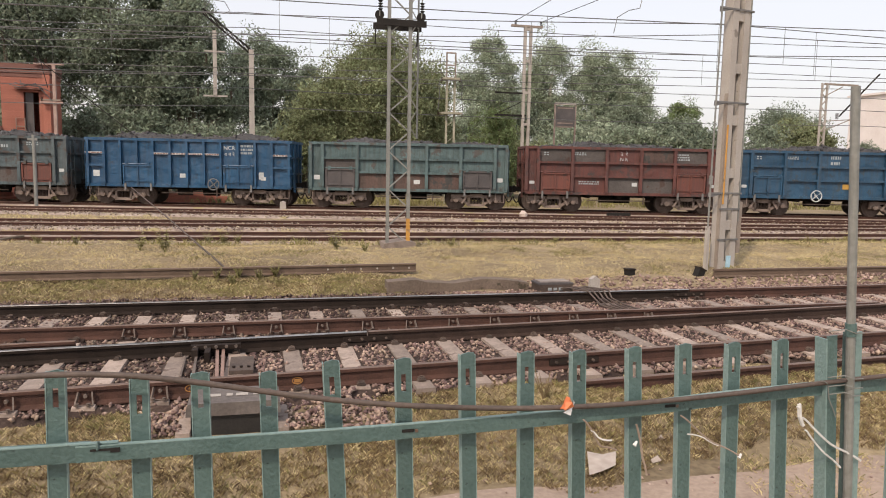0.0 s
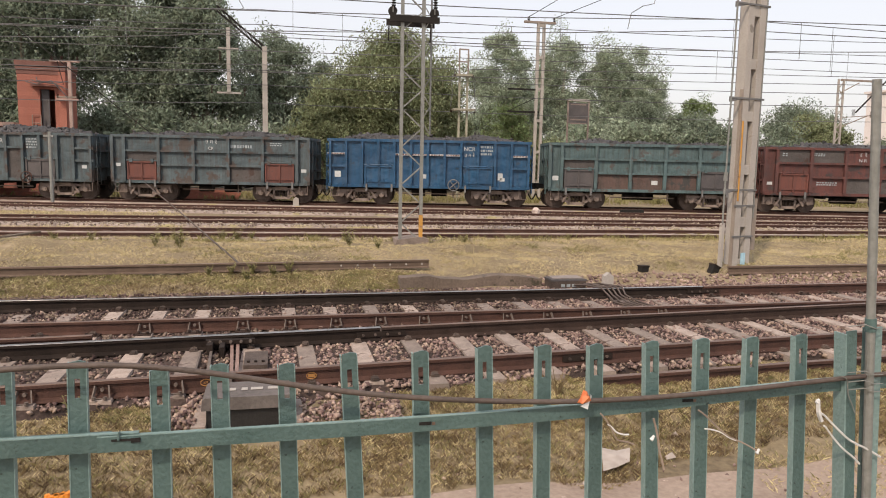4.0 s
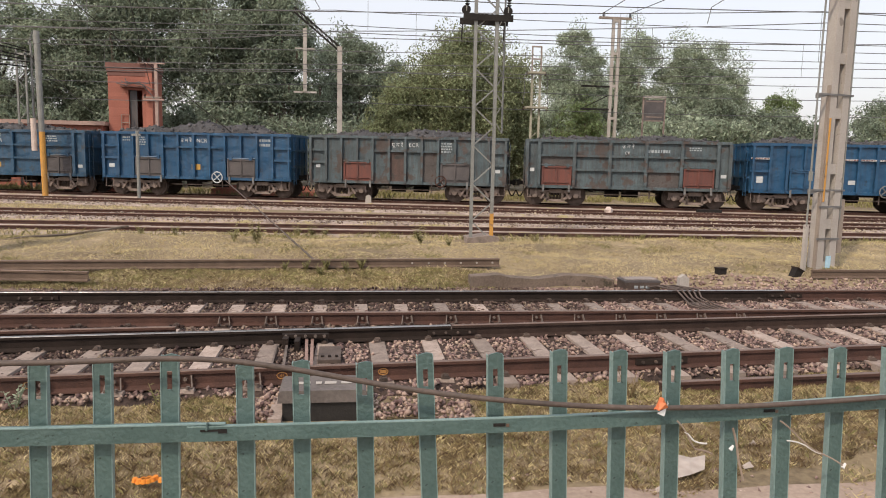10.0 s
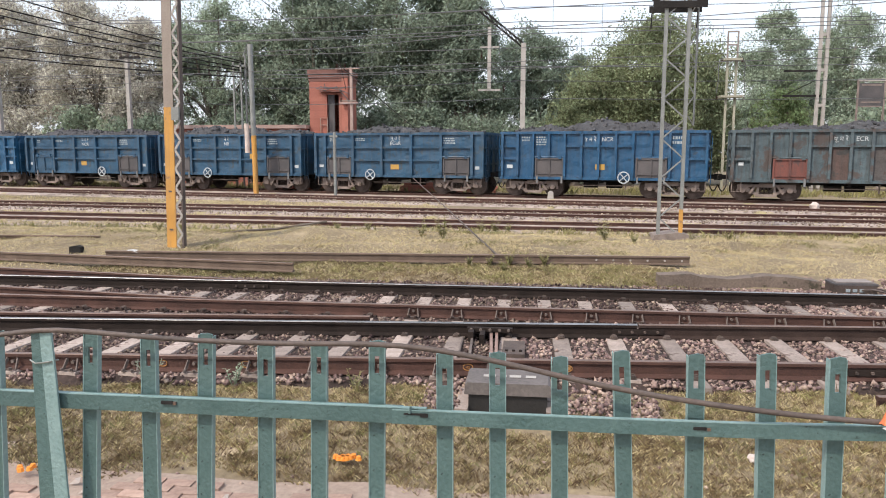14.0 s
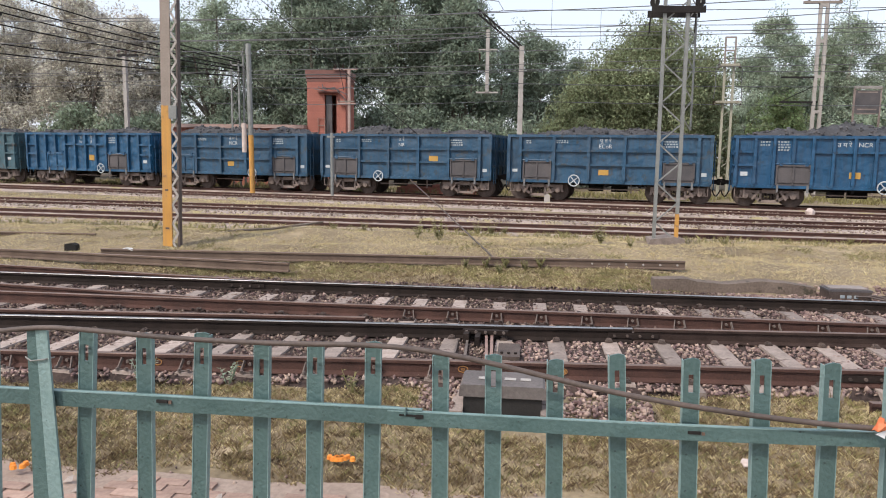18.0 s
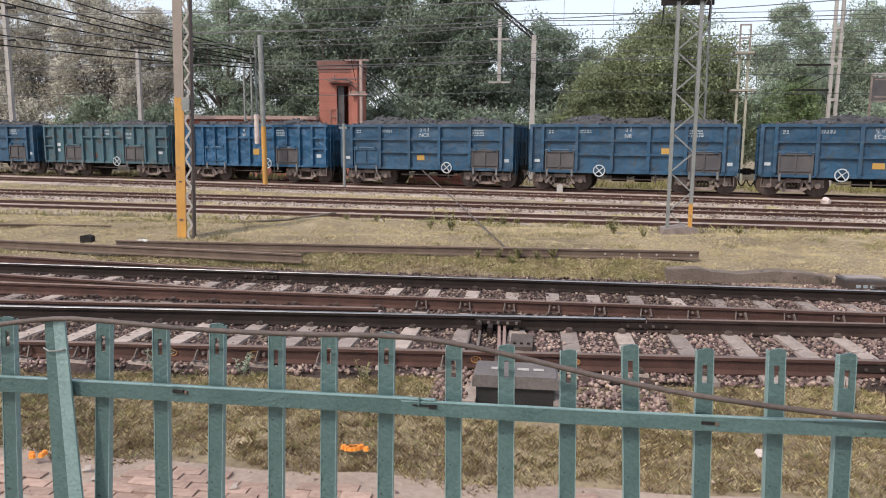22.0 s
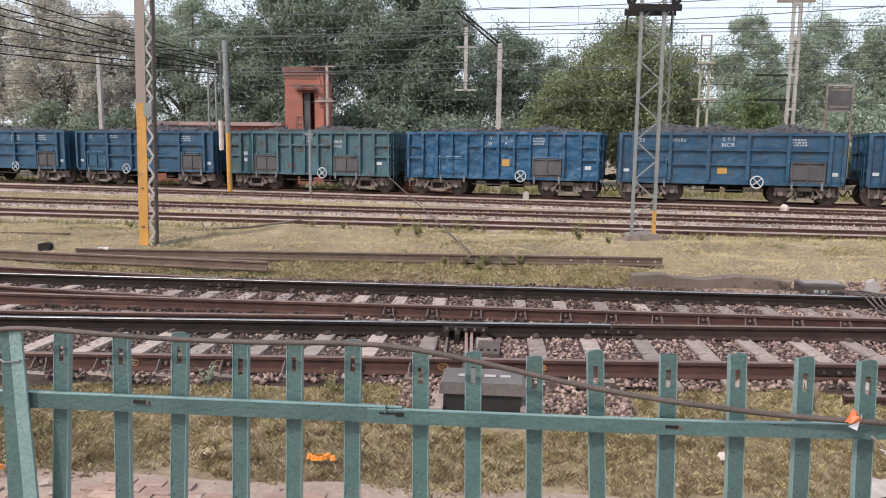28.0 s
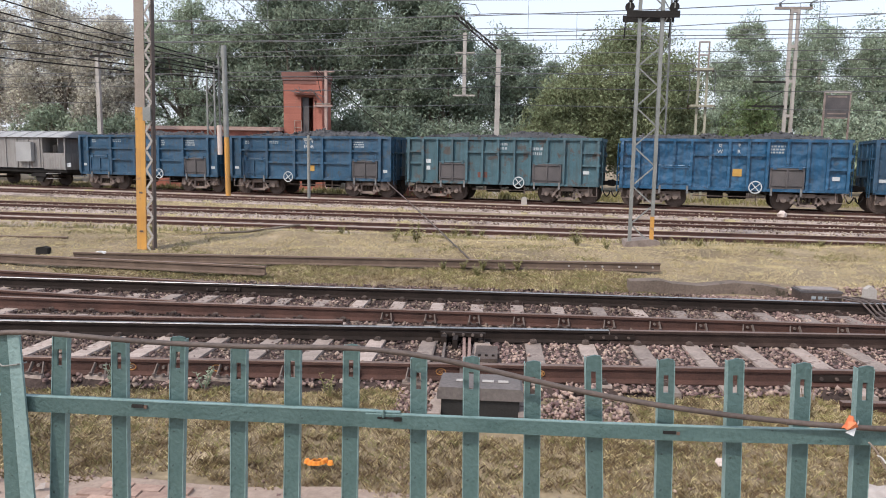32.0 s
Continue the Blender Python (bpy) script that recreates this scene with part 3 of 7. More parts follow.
def bogie(th, x):
    b = new("bogie")
    b.parent = th
    b.location = (x, 0, 0)
    for s in (-1, 1):
        part("side_frame", FRAMES[s], BOGIE, b)
        for i in range(4):
            part("coil_spring", SPRING, TYRE, b).location = (-0.24 + i * 0.16, 1.2 * s, 0)
    part("bolster", BOLSTER, UNDER, b)
    for me in LEVERS:
        part("brake_beam", me, BOGIE, b)
    for dx in (-1.0, 1.0):
        for me in (AXLEBOX, AXLEBOX2):
            o = part("axle_box", me, BOGIE, b)
            o.location = (dx, 0, 0)
        w = part("wheelset", WHEELS, TYRE, th)
        rolling.append((w, x + dx))


def lettering(th, text, x, z, size, y=-1.545, mat=None):
    c = bpy.data.curves.new("lettering", 'FONT')
    c.body, c.size, c.extrude, c.align_x = text, size, 0.002, 'CENTER'
    o = bpy.data.objects.new("lettering", c)
    scene.collection.objects.link(o)
    bpy.context.view_layer.update()
    me = bpy.data.meshes.new_from_object(o.evaluated_get(bpy.context.evaluated_depsgraph_get()))
    bpy.data.objects.remove(o)
    l = part("lettering", me, mat or WHITE, th, "white stencilled letters")
    l.data.materials.clear()
    l.data.materials.append(mat or WHITE)
    l.matrix_basis = pose(x, y, z, 90, 0, 0)
    return l


def bars(th, x, z, w, rows, h=0.07, y=-1.53, mat=None, name="stencilling"):
    """Unreadable stencilling: short bars in rows."""
    r = random.Random(int(x * 100 + z * 10))
    mb = Mesher()
    for k in range(rows):
        p = x - w / 2
        while p < x + w / 2 - 0.03:
            l = min(r.uniform(0.05, 0.12), x + w / 2 - p)
            mb.box(p, p + l, y - 0.004, y, z - k * h * 1.7 - h, z - k * h * 1.7)
            p += l + r.uniform(0.025, 0.05)
    return tagged(part(name, mb, mat or FADED, th), kind="stuff")


def plate(th, x, z, w, h, mat, y=-1.53, name="label_plate"):
    return part(name, Mesher().box(x - w / 2, x + w / 2, y - 0.006, y, z - h / 2, z + h / 2), mat, th)


def handwheel(th, x, z, mat=WHITE, r=0.27):
    hw = part("handbrake_wheel", Mesher().tube([(x + r * math.cos(a), -1.66, z + r * math.sin(a)) for a in np.linspace(0, 2 * math.pi, 21)], 0.028, 6), mat, th)
    mb = Mesher()
    for k in range(2):
        a = math.radians(40 + 90 * k)
        mb.rod((x - r * math.cos(a), -1.66, z - r * math.sin(a)), (x + r * math.cos(a), -1.66, z + r * math.sin(a)), 0.024, 6)
    mb.rod((x, -1.68, z), (x, -1.4, z), 0.04, 8)
    part("spokes", mb, mat, hw)


BAY = {1: [-4.86, -4.08, -3.3, -2.5, -1.72, -0.9, -0.08, 0.74, 1.55, 2.38, 3.22, 4.03, 4.86], 2: [-4.8, -4.22, -2.53, -0.83, 0.87, 2.55, 4.23, 4.8]}


def wagon(index, style, paint, door=(None, None), label="", marks=(), heap=0.34, patches=()):
    """An open coal wagon. style 1: eleven stakes and middle belt; style 2: six stakes and two belts. patches: repainted or rusted sheets."""
    BL = HALF[style]
    th = empty("coal_wagon", None, label, "goods wagon", "wagons of the goods train")
    part("body", SHELLS[style].copy(), paint, th)
    for x0, x1, z0, z1, pm_ in patches:
        part("side_sheet", Mesher().box(x0, x1, -BW + 0.074, -BW + 0.08, z0, z1), pm_, th, "sheet of the side in another paint")
    mb = Mesher()
    for s in (-1, 1):
        mb.box(-BL - 0.06, BL + 0.06, s * (BW - 0.04) - 0.07, s * (BW - 0.04) + 0.07, Z1 - 0.1, Z1 + 0.03)
        mb.box(s * BL - 0.07, s * BL + 0.07, -BW + 0.11, BW - 0.11, Z1 - 0.1, Z1 + 0.03)
    part("top_rim", mb, paint, th)
    mb = Mesher()
    for s in (-1, 1):
        mb.box(-BL - 0.02, BL + 0.02, s * (BW - 0.06) - 0.06, s * (BW - 0.06) + 0.06, Z0 - 0.06, Z0 + 0.08)
    part("side_sill", mb, paint, th)
    xs = BAY[style]
    high = {-2.5, 2.38} if style == 1 else set()
    hw_ = 0.06 if style == 1 else 0.075
    for s in (-1, 1):
        for x in xs:
            low = 2.02 if x in high else Z0
            y0, y1 = s * (BW - 0.08), s * (BW + 0.08)
            mb = Mesher().slab([(x - hw_, low + 0.12), (x + hw_, low + 0.12), (x + hw_, Z1 - 0.1), (x - hw_, Z1 - 0.1)], y0, y1)
            mb.slab([(x - hw_ * 0.7, low), (x + hw_ * 0.7, low), (x + hw_, low + 0.12), (x - hw_, low + 0.12)], y0, s * (BW + 0.05))
            part("stake", mb, paint, th)
        belts = ([(-5.0, -4.08, 2.5), (4.03, 5.0, 2.5), (-5.0, -4.08, 1.9), (4.03, 5.0, 1.9), (-1.72, 1.55, 2.5)] if style == 1
                 else [(-4.22, 4.23, 2.45), (-2.53, 2.55, 1.78)])
        for a, b, z in belts:
            part("belt", Mesher().slab([(a, z - 0.05), (b, z - 0.05), (b, z + 0.05), (a, z + 0.05)], s * (BW - 0.07), s * (BW + 0.05)), paint, th)
    for s in (-1, 1):
        for z in (1.6, 2.4):
            part("end_belt", Mesher().box(s * (BL + 0.04) - 0.05, s * (BL + 0.04) + 0.05, -BW + 0.2, BW - 0.2, z - 0.05, z + 0.05), paint, th)
        for y in (-0.9, 0, 0.9):
            part("end_stake", Mesher().box(s * (BL + 0.03) - 0.035, s * (BL + 0.03) + 0.035, y - 0.05, y + 0.05, Z0, Z1 - 0.1), paint, th)
        ladder = part("end_ladder", Mesher().rod((s * (BL + 0.13), -1.42, 0.7), (s * (BL + 0.13), -1.42, 3.0), 0.02, 5).rod((s * (BL + 0.13), -1.05, 0.7), (s * (BL + 0.13), -1.05, 3.0), 0.02, 5), paint, th)
        for k in range(6):
            part("rung", Mesher().rod((s * (BL + 0.13), -1.46, 0.9 + 0.38 * k), (s * (BL + 0.13), -1.03, 0.9 + 0.38 * k), 0.018, 5), paint, ladder)
    for x, dm in ((-2.46 if style == 1 else -3.36, door[0]), (2.4 if style == 1 else 3.38, door[1])):
        for s in (-1, 1):
            y = s * (BW - 0.03)
            dr = part("side_door", Mesher().box(x - 0.7, x + 0.7, y - 0.035, y + 0.03, Z0 + 0.08, 1.9), dm or paint, th)
            mb = Mesher()
            for u in (-0.68, 0, 0.68):
                mb.box(x + u - 0.035, x + u + 0.035, y + s * 0.06 - 0.03, y + s * 0.06 + 0.02, Z0 + 0.1, 1.9)
            for z in (Z0 + 0.2, 1.86):
                mb.box(x - 0.7, x + 0.7, y + s * 0.06 - 0.03, y + s * 0.06 + 0.02, z, z + 0.07)
            part("door_frame", mb, dm or paint, dr)
            part("hinge_bar", Mesher().rod((x - 0.75, y + s * 0.06, 1.97), (x + 0.75, y + s * 0.06, 1.97), 0.035, 8), paint, dr)
            for u in (-0.52, 0.52):
                part("hinge", Mesher().box(x + u - 0.07, x + u + 0.07, y + s * 0.07 - 0.05, y + s * 0.07 + 0.05, 1.88, 2.06), paint, dr)
            for u in (-0.62, 0.62):
                part("door_stop", Mesher().bar((x + u, y + s * 0.05, Z0 + 0.12), (x + u, y + s * 0.05, Z0 - 0.24), 0.09, 0.05, (0, 1, 0)), STOPS, dr)
    V, F = coal_heap(index + 20, BL, heap)
    load = raw("coal_load", V, F, COAL)
    load.parent = th
    under = Mesher().box(-BL + 0.1, BL - 0.1, -0.25, 0.25, 0.72, Z0).box(-BL + 0.2, BL - 0.2, -1.3, 1.3, Z0 - 0.1, Z0)
    for x in (-1.6, 0, 1.6):
        under.box(x - 0.06, x + 0.06, -1.3, 1.3, 0.7, Z0)
    part("underframe", under, UNDER, th)
    part("brake_cylinder", Mesher().rod((-0.9, -0.5, 0.62), (-0.2, -0.5, 0.62), 0.17, 12), UNDER, th)
    part("air_tank", Mesher().rod((0.1, 0.45, 0.6), (0.9, 0.45, 0.6), 0.2, 12), UNDER, th)
    part("brake_rigging", Mesher().bar((-1.6, -0.9, 0.58), (1.6, -0.9, 0.58), 0.04, 0.05).bar((1.2, -1.1, 0.9), (1.2, -1.1, 0.42), 0.05, 0.05), BOGIE, th)
    for s in (-1, 1):
        part("coupler", Mesher().box(*sorted((s * BL, s * (BL + 0.36))), -0.12, 0.12, 0.95, 1.15).box(*sorted((s * (BL + 0.3), s * (BL + 0.47))), -0.2, 0.2, 0.9, 1.2), UNDER, th)
        hose = [(s * (BL + 0.1 + 0.36 * u), -0.35, 0.8 - 0.42 * math.sin(math.pi * min(1, u * 0.8 + 0.1))) for u in np.linspace(0, 1, 7)]
        part("brake_hose", Mesher().tube(hose, 0.03, 6), UNDER, th)
        part("step_ladder", Mesher().tube([(s * (BL - 0.1), -1.5, 0.9), (s * (BL - 0.1), -1.52, 0.42), (s * (BL - 0.5), -1.52, 0.42), (s * (BL - 0.5), -1.5, 0.9)], 0.02, 5), BOGIE, th)
        bogie(th, s * 3.36)
    for mk in marks:
        kind, args = mk[0], mk[1:]
        if kind == "text":
            lettering(th, *args)
        elif kind == "bars":
            bars(th, *args)
        elif kind == "plate":
            plate(th, *args)
        elif kind == "wheel":
            handwheel(th, *args)
    moving.append((th, index, style))
    return th


common = [("bars", -2.2, 2.95, 0.7, 2, 0.05), ("bars", 2.9, 2.95, 0.8, 3, 0.07), ("plate", -4.5, 1.45, 0.26, 0.14, WHITE), ("plate", 4.5, 1.4, 0.24, 0.16, WHITE), ("bars", -3.8, 2.95, 0.3, 2, 0.06)]
# from the head of the train to its tail; 0 is the first blue wagon with the zone letters
wagon(-6, 2, BLUE2, (None, None), "blue open coal wagon with a heaped load", common + [("bars", 0.02, 3.0, 0.5, 2, 0.16), ("plate", 0.7, 1.5, 0.5, 0.25, YELLOW), ("wheel", -0.9, 1.02)], heap=0.32)
wagon(-5, 2, MAROON, (REDDOOR, REDDOOR), "maroon open coal wagon with red doors and a heaped load", common + [("text", "N R", 0.02, 2.56, 0.24), ("text", "उ  रे", 0.02, 2.83, 0.24), ("bars", -1.68, 1.55, 1.0, 2, 0.06), ("plate", 0.6, 1.42, 0.26, 0.18, WHITE)], heap=0.29, patches=[(-2.45, -0.9, 2.5, 3.1, GREYSHEET), (-4.14, -2.6, 2.5, 3.1, GREYSHEET), (-0.75, 0.8, 1.0, 1.73, GREYSHEET), (0.95, 2.47, 1.0, 1.73, GREYSHEET), (2.63, 4.15, 2.5, 3.1, GREYSHEET), (0.95, 2.47, 2.5, 3.1, RUSTSHEET)])
wagon(-4, 2, GREENGREY, (BROWNDOOR, BROWNDOOR), "rust-stained pale green open coal wagon with a heaped load", [("plate", 0.4, 1.35, 0.3, 0.2, WHITE), ("plate", -4.5, 1.5, 0.3, 0.22, WHITE), ("plate", 4.5, 1.5, 0.3, 0.2, WHITE)], heap=0.27, patches=[(-2.45, -0.9, 1.0, 1.73, RUSTSHEET), (-0.75, 0.8, 1.0, 1.73, RUSTSHEET), (0.95, 2.47, 1.0, 1.73, RUSTSHEET), (-4.14, -2.6, 1.0, 2.4, GREYSHEET)])
wagon(-3, 1, BLUE, (None, None), "bright blue open coal wagon with a striped white belt", [("text", "NCR", 1.96, 2.74, 0.27), ("text", "उ म रे", 1.96, 2.44, 0.24), ("bars", 2.8, 2.98, 0.6, 3, 0.1), ("plate", -4.56, 2.5, 0.84, 0.08, WHITE, -1.652), ("plate", -0.08, 2.5, 3.2, 0.08, WHITE, -1.652), ("plate", 4.5, 2.5, 0.84, 0.08, WHITE, -1.652), ("bars", -0.08, 2.525, 3.1, 1, 0.05, -1.6585, REDDOOR), ("bars", -4.56, 2.525, 0.8, 1, 0.05, -1.6585, REDDOOR), ("bars", 4.5, 2.525, 0.8, 1, 0.05, -1.6585, REDDOOR), ("wheel", 1.2, 1.05, STOPS), ("plate", 3.6, 1.36, 0.24, 0.16, WHITE), ("plate", -0.3, 1.45, 0.32, 0.2, WHITE), ("plate", 3.5, 1.5, 0.24, 0.34, WHITE), ("plate", -4.5, 1.5, 0.3, 0.3, WHITE)], heap=0.37)
wagon(-2, 2, GREY, (REDDOOR, REDDOOR), "grimy blue-grey open coal wagon with red doors", [("text", "उ म रे", 0.02, 2.85, 0.27), ("text", "CR", 0.0, 2.56, 0.2), ("bars", 1.5, 2.8, 1.1, 1, 0.14), ("plate", 4.55, 1.6, 0.26, 0.16, WHITE), ("plate", -4.55, 1.75, 0.22, 0.16, WHITE), ("bars", 3.2, 2.95, 0.6, 2, 0.06)], heap=0.32, patches=[(-4.14, -2.6, 1.0, 2.4, GREYSHEET), (0.95, 2.47, 1.0, 1.73, GREYSHEET)])
wagon(-1, 1, GREY, (REDDOOR, BROWNDOOR), "rust-stained grey open coal wagon with one red door", [("text", "ECR", 0.33, 2.72, 0.27), ("text", "पू म रे", -0.49, 2.72, 0.27), ("bars", 1.96, 2.95, 0.55, 4, 0.08), ("plate", -4.5, 1.7, 0.22, 0.16, WHITE), ("plate", 4.5, 1.6, 0.24, 0.16, WHITE), ("wheel", 1.7, 1.05, RUST)], heap=0.40, patches=[(-0.84, -0.14, 1.0, 2.44, RUSTSHEET), (0.8, 1.48, 1.0, 2.44, GREYSHEET)])
wagon(0, 1, BLUE, (BROWNDOOR, BROWNDOOR), "blue open coal wagon with grimy brown doors", [("text", "NCR", 0.33, 2.74, 0.27), ("text", "उ म रे", -0.49, 2.74, 0.27), ("bars", -2.9, 2.98, 0.5, 4, 0.07), ("bars", -3.68, 2.98, 0.4, 2, 0.08), ("bars", 3.62, 2.95, 0.6, 2, 0.13), ("plate", -4.5, 1.5, 0.3, 0.18, WHITE), ("plate", 0.0, 1.5, 0.45, 0.28, YELLOW), ("wheel", 1.15, 1.0)], heap=0.53)
wagon(1, 2, BLUE2, (BROWNDOOR, BROWNDOOR), "blue open coal wagon with brown doors and yellow label", common + [("text", "ECoR", -0.05, 2.58, 0.27), ("text", "पू त रे", -0.05, 2.86, 0.26), ("plate", -0.1, 1.42, 0.48, 0.26, YELLOW), ("wheel", -1.5, 1.0)], heap=0.40)
wagon(2, 2, BLUE2, (BROWNDOOR, BROWNDOOR), "dull blue open coal wagon with an orange label", common + [("text", "NR", -0.1, 2.58, 0.26), ("text", "उ रे", -0.1, 2.86, 0.26), ("plate", 1.7, 1.95, 0.5, 0.3, YELLOW), ("wheel", -1.4, 1.0)], heap=0.45)
wagon(3, 2, BLUE2, (None, BROWNDOOR), "blue open coal wagon with zone letters and yellow label", common + [("text", "NCR", 0.0, 2.58, 0.27), ("text", "उ म रे", 0.0, 2.86, 0.26), ("plate", -0.2, 1.5, 0.42, 0.28, YELLOW), ("wheel", 1.3, 1.0)], heap=0.45)
wagon(4, 1, BLUEDENT, (None, BROWNDOOR), "bright blue dented open coal wagon with an orange label", [("text", "W", -0.49, 2.58, 0.24), ("text", "R", 0.33, 2.58, 0.24), ("text", "प", -0.49, 2.84, 0.24), ("text", "रे", 0.33, 2.84, 0.24), ("plate", 0.3, 1.7, 0.4, 0.34, YELLOW), ("bars", 1.96, 2.95, 0.6, 3, 0.08), ("wheel", 1.1, 1.05), ("plate", 4.4, 1.5, 0.3, 0.18, WHITE), ("bars", -2.5, 1.3, 0.6, 2, 0.05)], heap=0.34)
wagon(5, 1, TEAL, (BROWNDOOR, BROWNDOOR), "faded teal-green open coal wagon with brown doors", [("bars", 0.2, 2.95, 0.4, 2, 0.12), ("bars", 1.85, 2.75, 0.6, 2, 0.14), ("plate", -3.8, 2.0, 0.26, 0.2, WHITE), ("plate", -3.8, 1.65, 0.2, 0.2, WHITE), ("plate", 4.3, 1.55, 0.3, 0.16, WHITE), ("plate", -0.9, 1.35, 0.5, 0.28, REDDOOR), ("wheel", 1.0, 1.0)], heap=0.34)
wagon(6, 2, BLUE2, (None, BROWNDOOR), "blue open coal wagon with worn stencilling", common + [("text", "ECoR", 0.02, 2.58, 0.25), ("text", "पू त रे", 0.02, 2.85, 0.25), ("plate", 0.2, 1.5, 0.3, 0.3, YELLOW), ("wheel", -1.2, 1.0)], heap=0.37)
wagon(7, 2, BLUE2, (None, BROWNDOOR), "blue open coal wagon at the tail of the train", common + [("bars", 0.9, 2.95, 0.7, 3, 0.07), ("wheel", 0.9, 1.0)], heap=0.32)


def brake_van():
    th = empty("brake_van", None, "pale grey guard's brake van at the train's end", "brake van", "wagons of the goods train")
    VAN = material("pale_grey_van_paint", (0.17, 0.165, 0.162), (0.29, 0.28, 0.27), 0.7, 0, 20, 1, 0.2, (0.17, 0.14, 0.12), 0.6, 2, streak=(0.14, 0.12, 0.11))
    VROOF = material("white_van_roof", (0.24, 0.24, 0.24), (0.35, 0.35, 0.35), 0.7, 0, 20, 1, 0.2)
    L = 4.4
    mb = Mesher().box(-L, L - 1.7, -1.45, 1.45, 1.15, 3.05)
    part("cabin", mb, VAN, th)
    mb = Mesher().box(L - 1.7, L, -1.42, -1.36, 1.15, 2.1).box(L - 1.7, L, 1.36, 1.42, 1.15, 2.1).box(L - 0.06, L, -1.36, 1.36, 1.15, 2.1).box(L - 1.7, L, -1.4, 1.4, 1.08, 1.15)
    part("veranda", mb, VAN, th)
    part("end_wall", Mesher().box(L - 0.62, L - 0.56, -1.36, 1.36, 1.15, 3.0).box(L - 1.7, L - 0.6, 1.33, 1.39, 2.1, 3.0), VAN, th)
    part("window", Mesher().box(L - 0.9, L - 0.6, -1.43, -1.38, 2.1, 2.6), UNDER, th)
    for u in (-1.36, 1.36):
        part("corner_post", Mesher().box(L - 0.08, L, u - 0.04, u + 0.04, 2.1, 3.0), VAN, th)
    for x in (-3.8, -2.9, -2.0, -1.1, -0.2, 0.7, 1.6, 2.5):
        part("panel_rib", Mesher().box(x - 0.04, x + 0.04, -1.5, -1.45, 1.15, 3.05), VAN, th)
    part("guard_lookout", Mesher().box(0.9, 2.1, -1.75, -1.5, 1.55, 2.75), VROOF, th, "white side lookout box")
    arc = [(-1.6 + 3.2 * i / 10, 3.05 + 0.42 * math.sin(math.pi * i / 10)) for i in range(11)]
    mb = Mesher()
    for x in (-L - 0.1, L + 0.1):
        mb.v += [(x, y, z) for y, z in arc]
    mb.f += [(i, i + 1, 12 + i, 11 + i) for i in range(10)] + [tuple(range(11))[::-1], tuple(range(11, 22))]
    mb.f += [(0, 11, 21, 10)]
    part("roof", mb, VROOF, th)
    for x in np.linspace(-L, L, 9):
        part("roof_seam", Mesher().tube([(x, y, z + 0.01) for y, z in arc], 0.025, 5), VROOF, th)
    part("underframe", Mesher().box(-L, L, -1.3, 1.3, 0.9, 1.08).box(-L, L, -0.2, 0.2, 0.7, 0.9), UNDER, th)
    part("footboard", Mesher().box(L - 1.4, L - 0.5, -1.55, -1.3, 0.5, 0.54).box(L - 1.4, L - 0.5, -1.55, -1.3, 0.8, 0.84), VAN, th)
    part("coupler", Mesher().box(L, L + 0.5, -0.15, 0.15, 0.95, 1.15), UNDER, th)
    part("tail_plate", Mesher().box(L - 0.02, L + 0.3, -1.3, -1.26, 1.25, 1.5), WHITE, th)
    for x in (-2.2, 2.2):
        w = part("wheelset", WHEELS, TYRE, th)
        rolling.append((w, x))
        part("axle_guard", Mesher().slab([(x - 0.55, 0.95), (x - 0.2, 0.3), (x + 0.2, 0.3), (x + 0.55, 0.95)], -1.25, -1.15), UNDER, th)
        part("leaf_spring", Mesher().box(x - 0.6, x + 0.6, -1.35, -1.25, 0.62, 0.78), UNDER, th)
    moving.append((th, 8, 2))


brake_van()


def motions():
    # centres along the train, counted from the left end of wagon 0
    centre = {0: HALF[1]}
    style_of = {i: st for th, i, st in moving}
    for i in range(1, 9):
        centre[i] = centre[i - 1] - HALF[style_of[i - 1]] - GAP - HALF[style_of[i]]
    for i in range(-1, -7, -1):
        centre[i] = centre[i + 1] + HALF[style_of[i + 1]] + GAP + HALF[style_of[i]]
    for th, i, st in moving:
        rows = []
        for t, s in TRAIN_S[::2]:
            u = (s + centre[i]) / TRAIN_K
            u += -1.6 * TRAIN_M / TRAIN_K
            rows.append((t, pose(u, TRAIN_C + TRAIN_M * u, 0, 0, 0, TRAIN_YAW)))
        walk(th, rows)
    ts = [t for t, s in TRAIN_S]
    ss = [s for t, s in TRAIN_S]
    beat = np.arange(0, 32.01, 0.2)
    for w, x in rolling:
        walk(w, [(float(t), pose(x, 0, 0.5, 0, math.degrees(np.interp(t, ts, ss) / 0.5), 0)) for t in beat])

# ---- fence ----
FY = 1.7
# pales: where the top and the waist stand, and the top's height
PALES = [(-3.0, -3.02, 1.52), (-2.78, -2.8, 1.53), (-2.56, -2.58, 1.52), (-2.33, -2.36, 1.52), (-2.11, -2.14, 1.53), (-1.735, -1.775, 1.532), (-1.525, -1.542, 1.525), (-1.312, -1.34, 1.538), (-1.1, -1.115, 1.506), (-0.913, -0.924, 1.52), (-0.713, -0.72, 1.53), (-0.485, -0.482, 1.496), (-0.31, -0.302, 1.504), (-0.108, -0.095, 1.497), (0.088, 0.118, 1.525), (0.323, 0.34, 1.52), (0.54, 0.561, 1.53), (0.75, 0.766, 1.525), (0.941, 0.961, 1.522), (1.152, 1.182, 1.526), (1.355, 1.379, 1.527), (1.556, 1.576, 1.525), (1.758, 1.793, 1.531), (2.3, 2.33, 1.53), (2.5, 2.53, 1.53), (2.7, 2.73, 1.53), (2.9, 2.93, 1.53)]


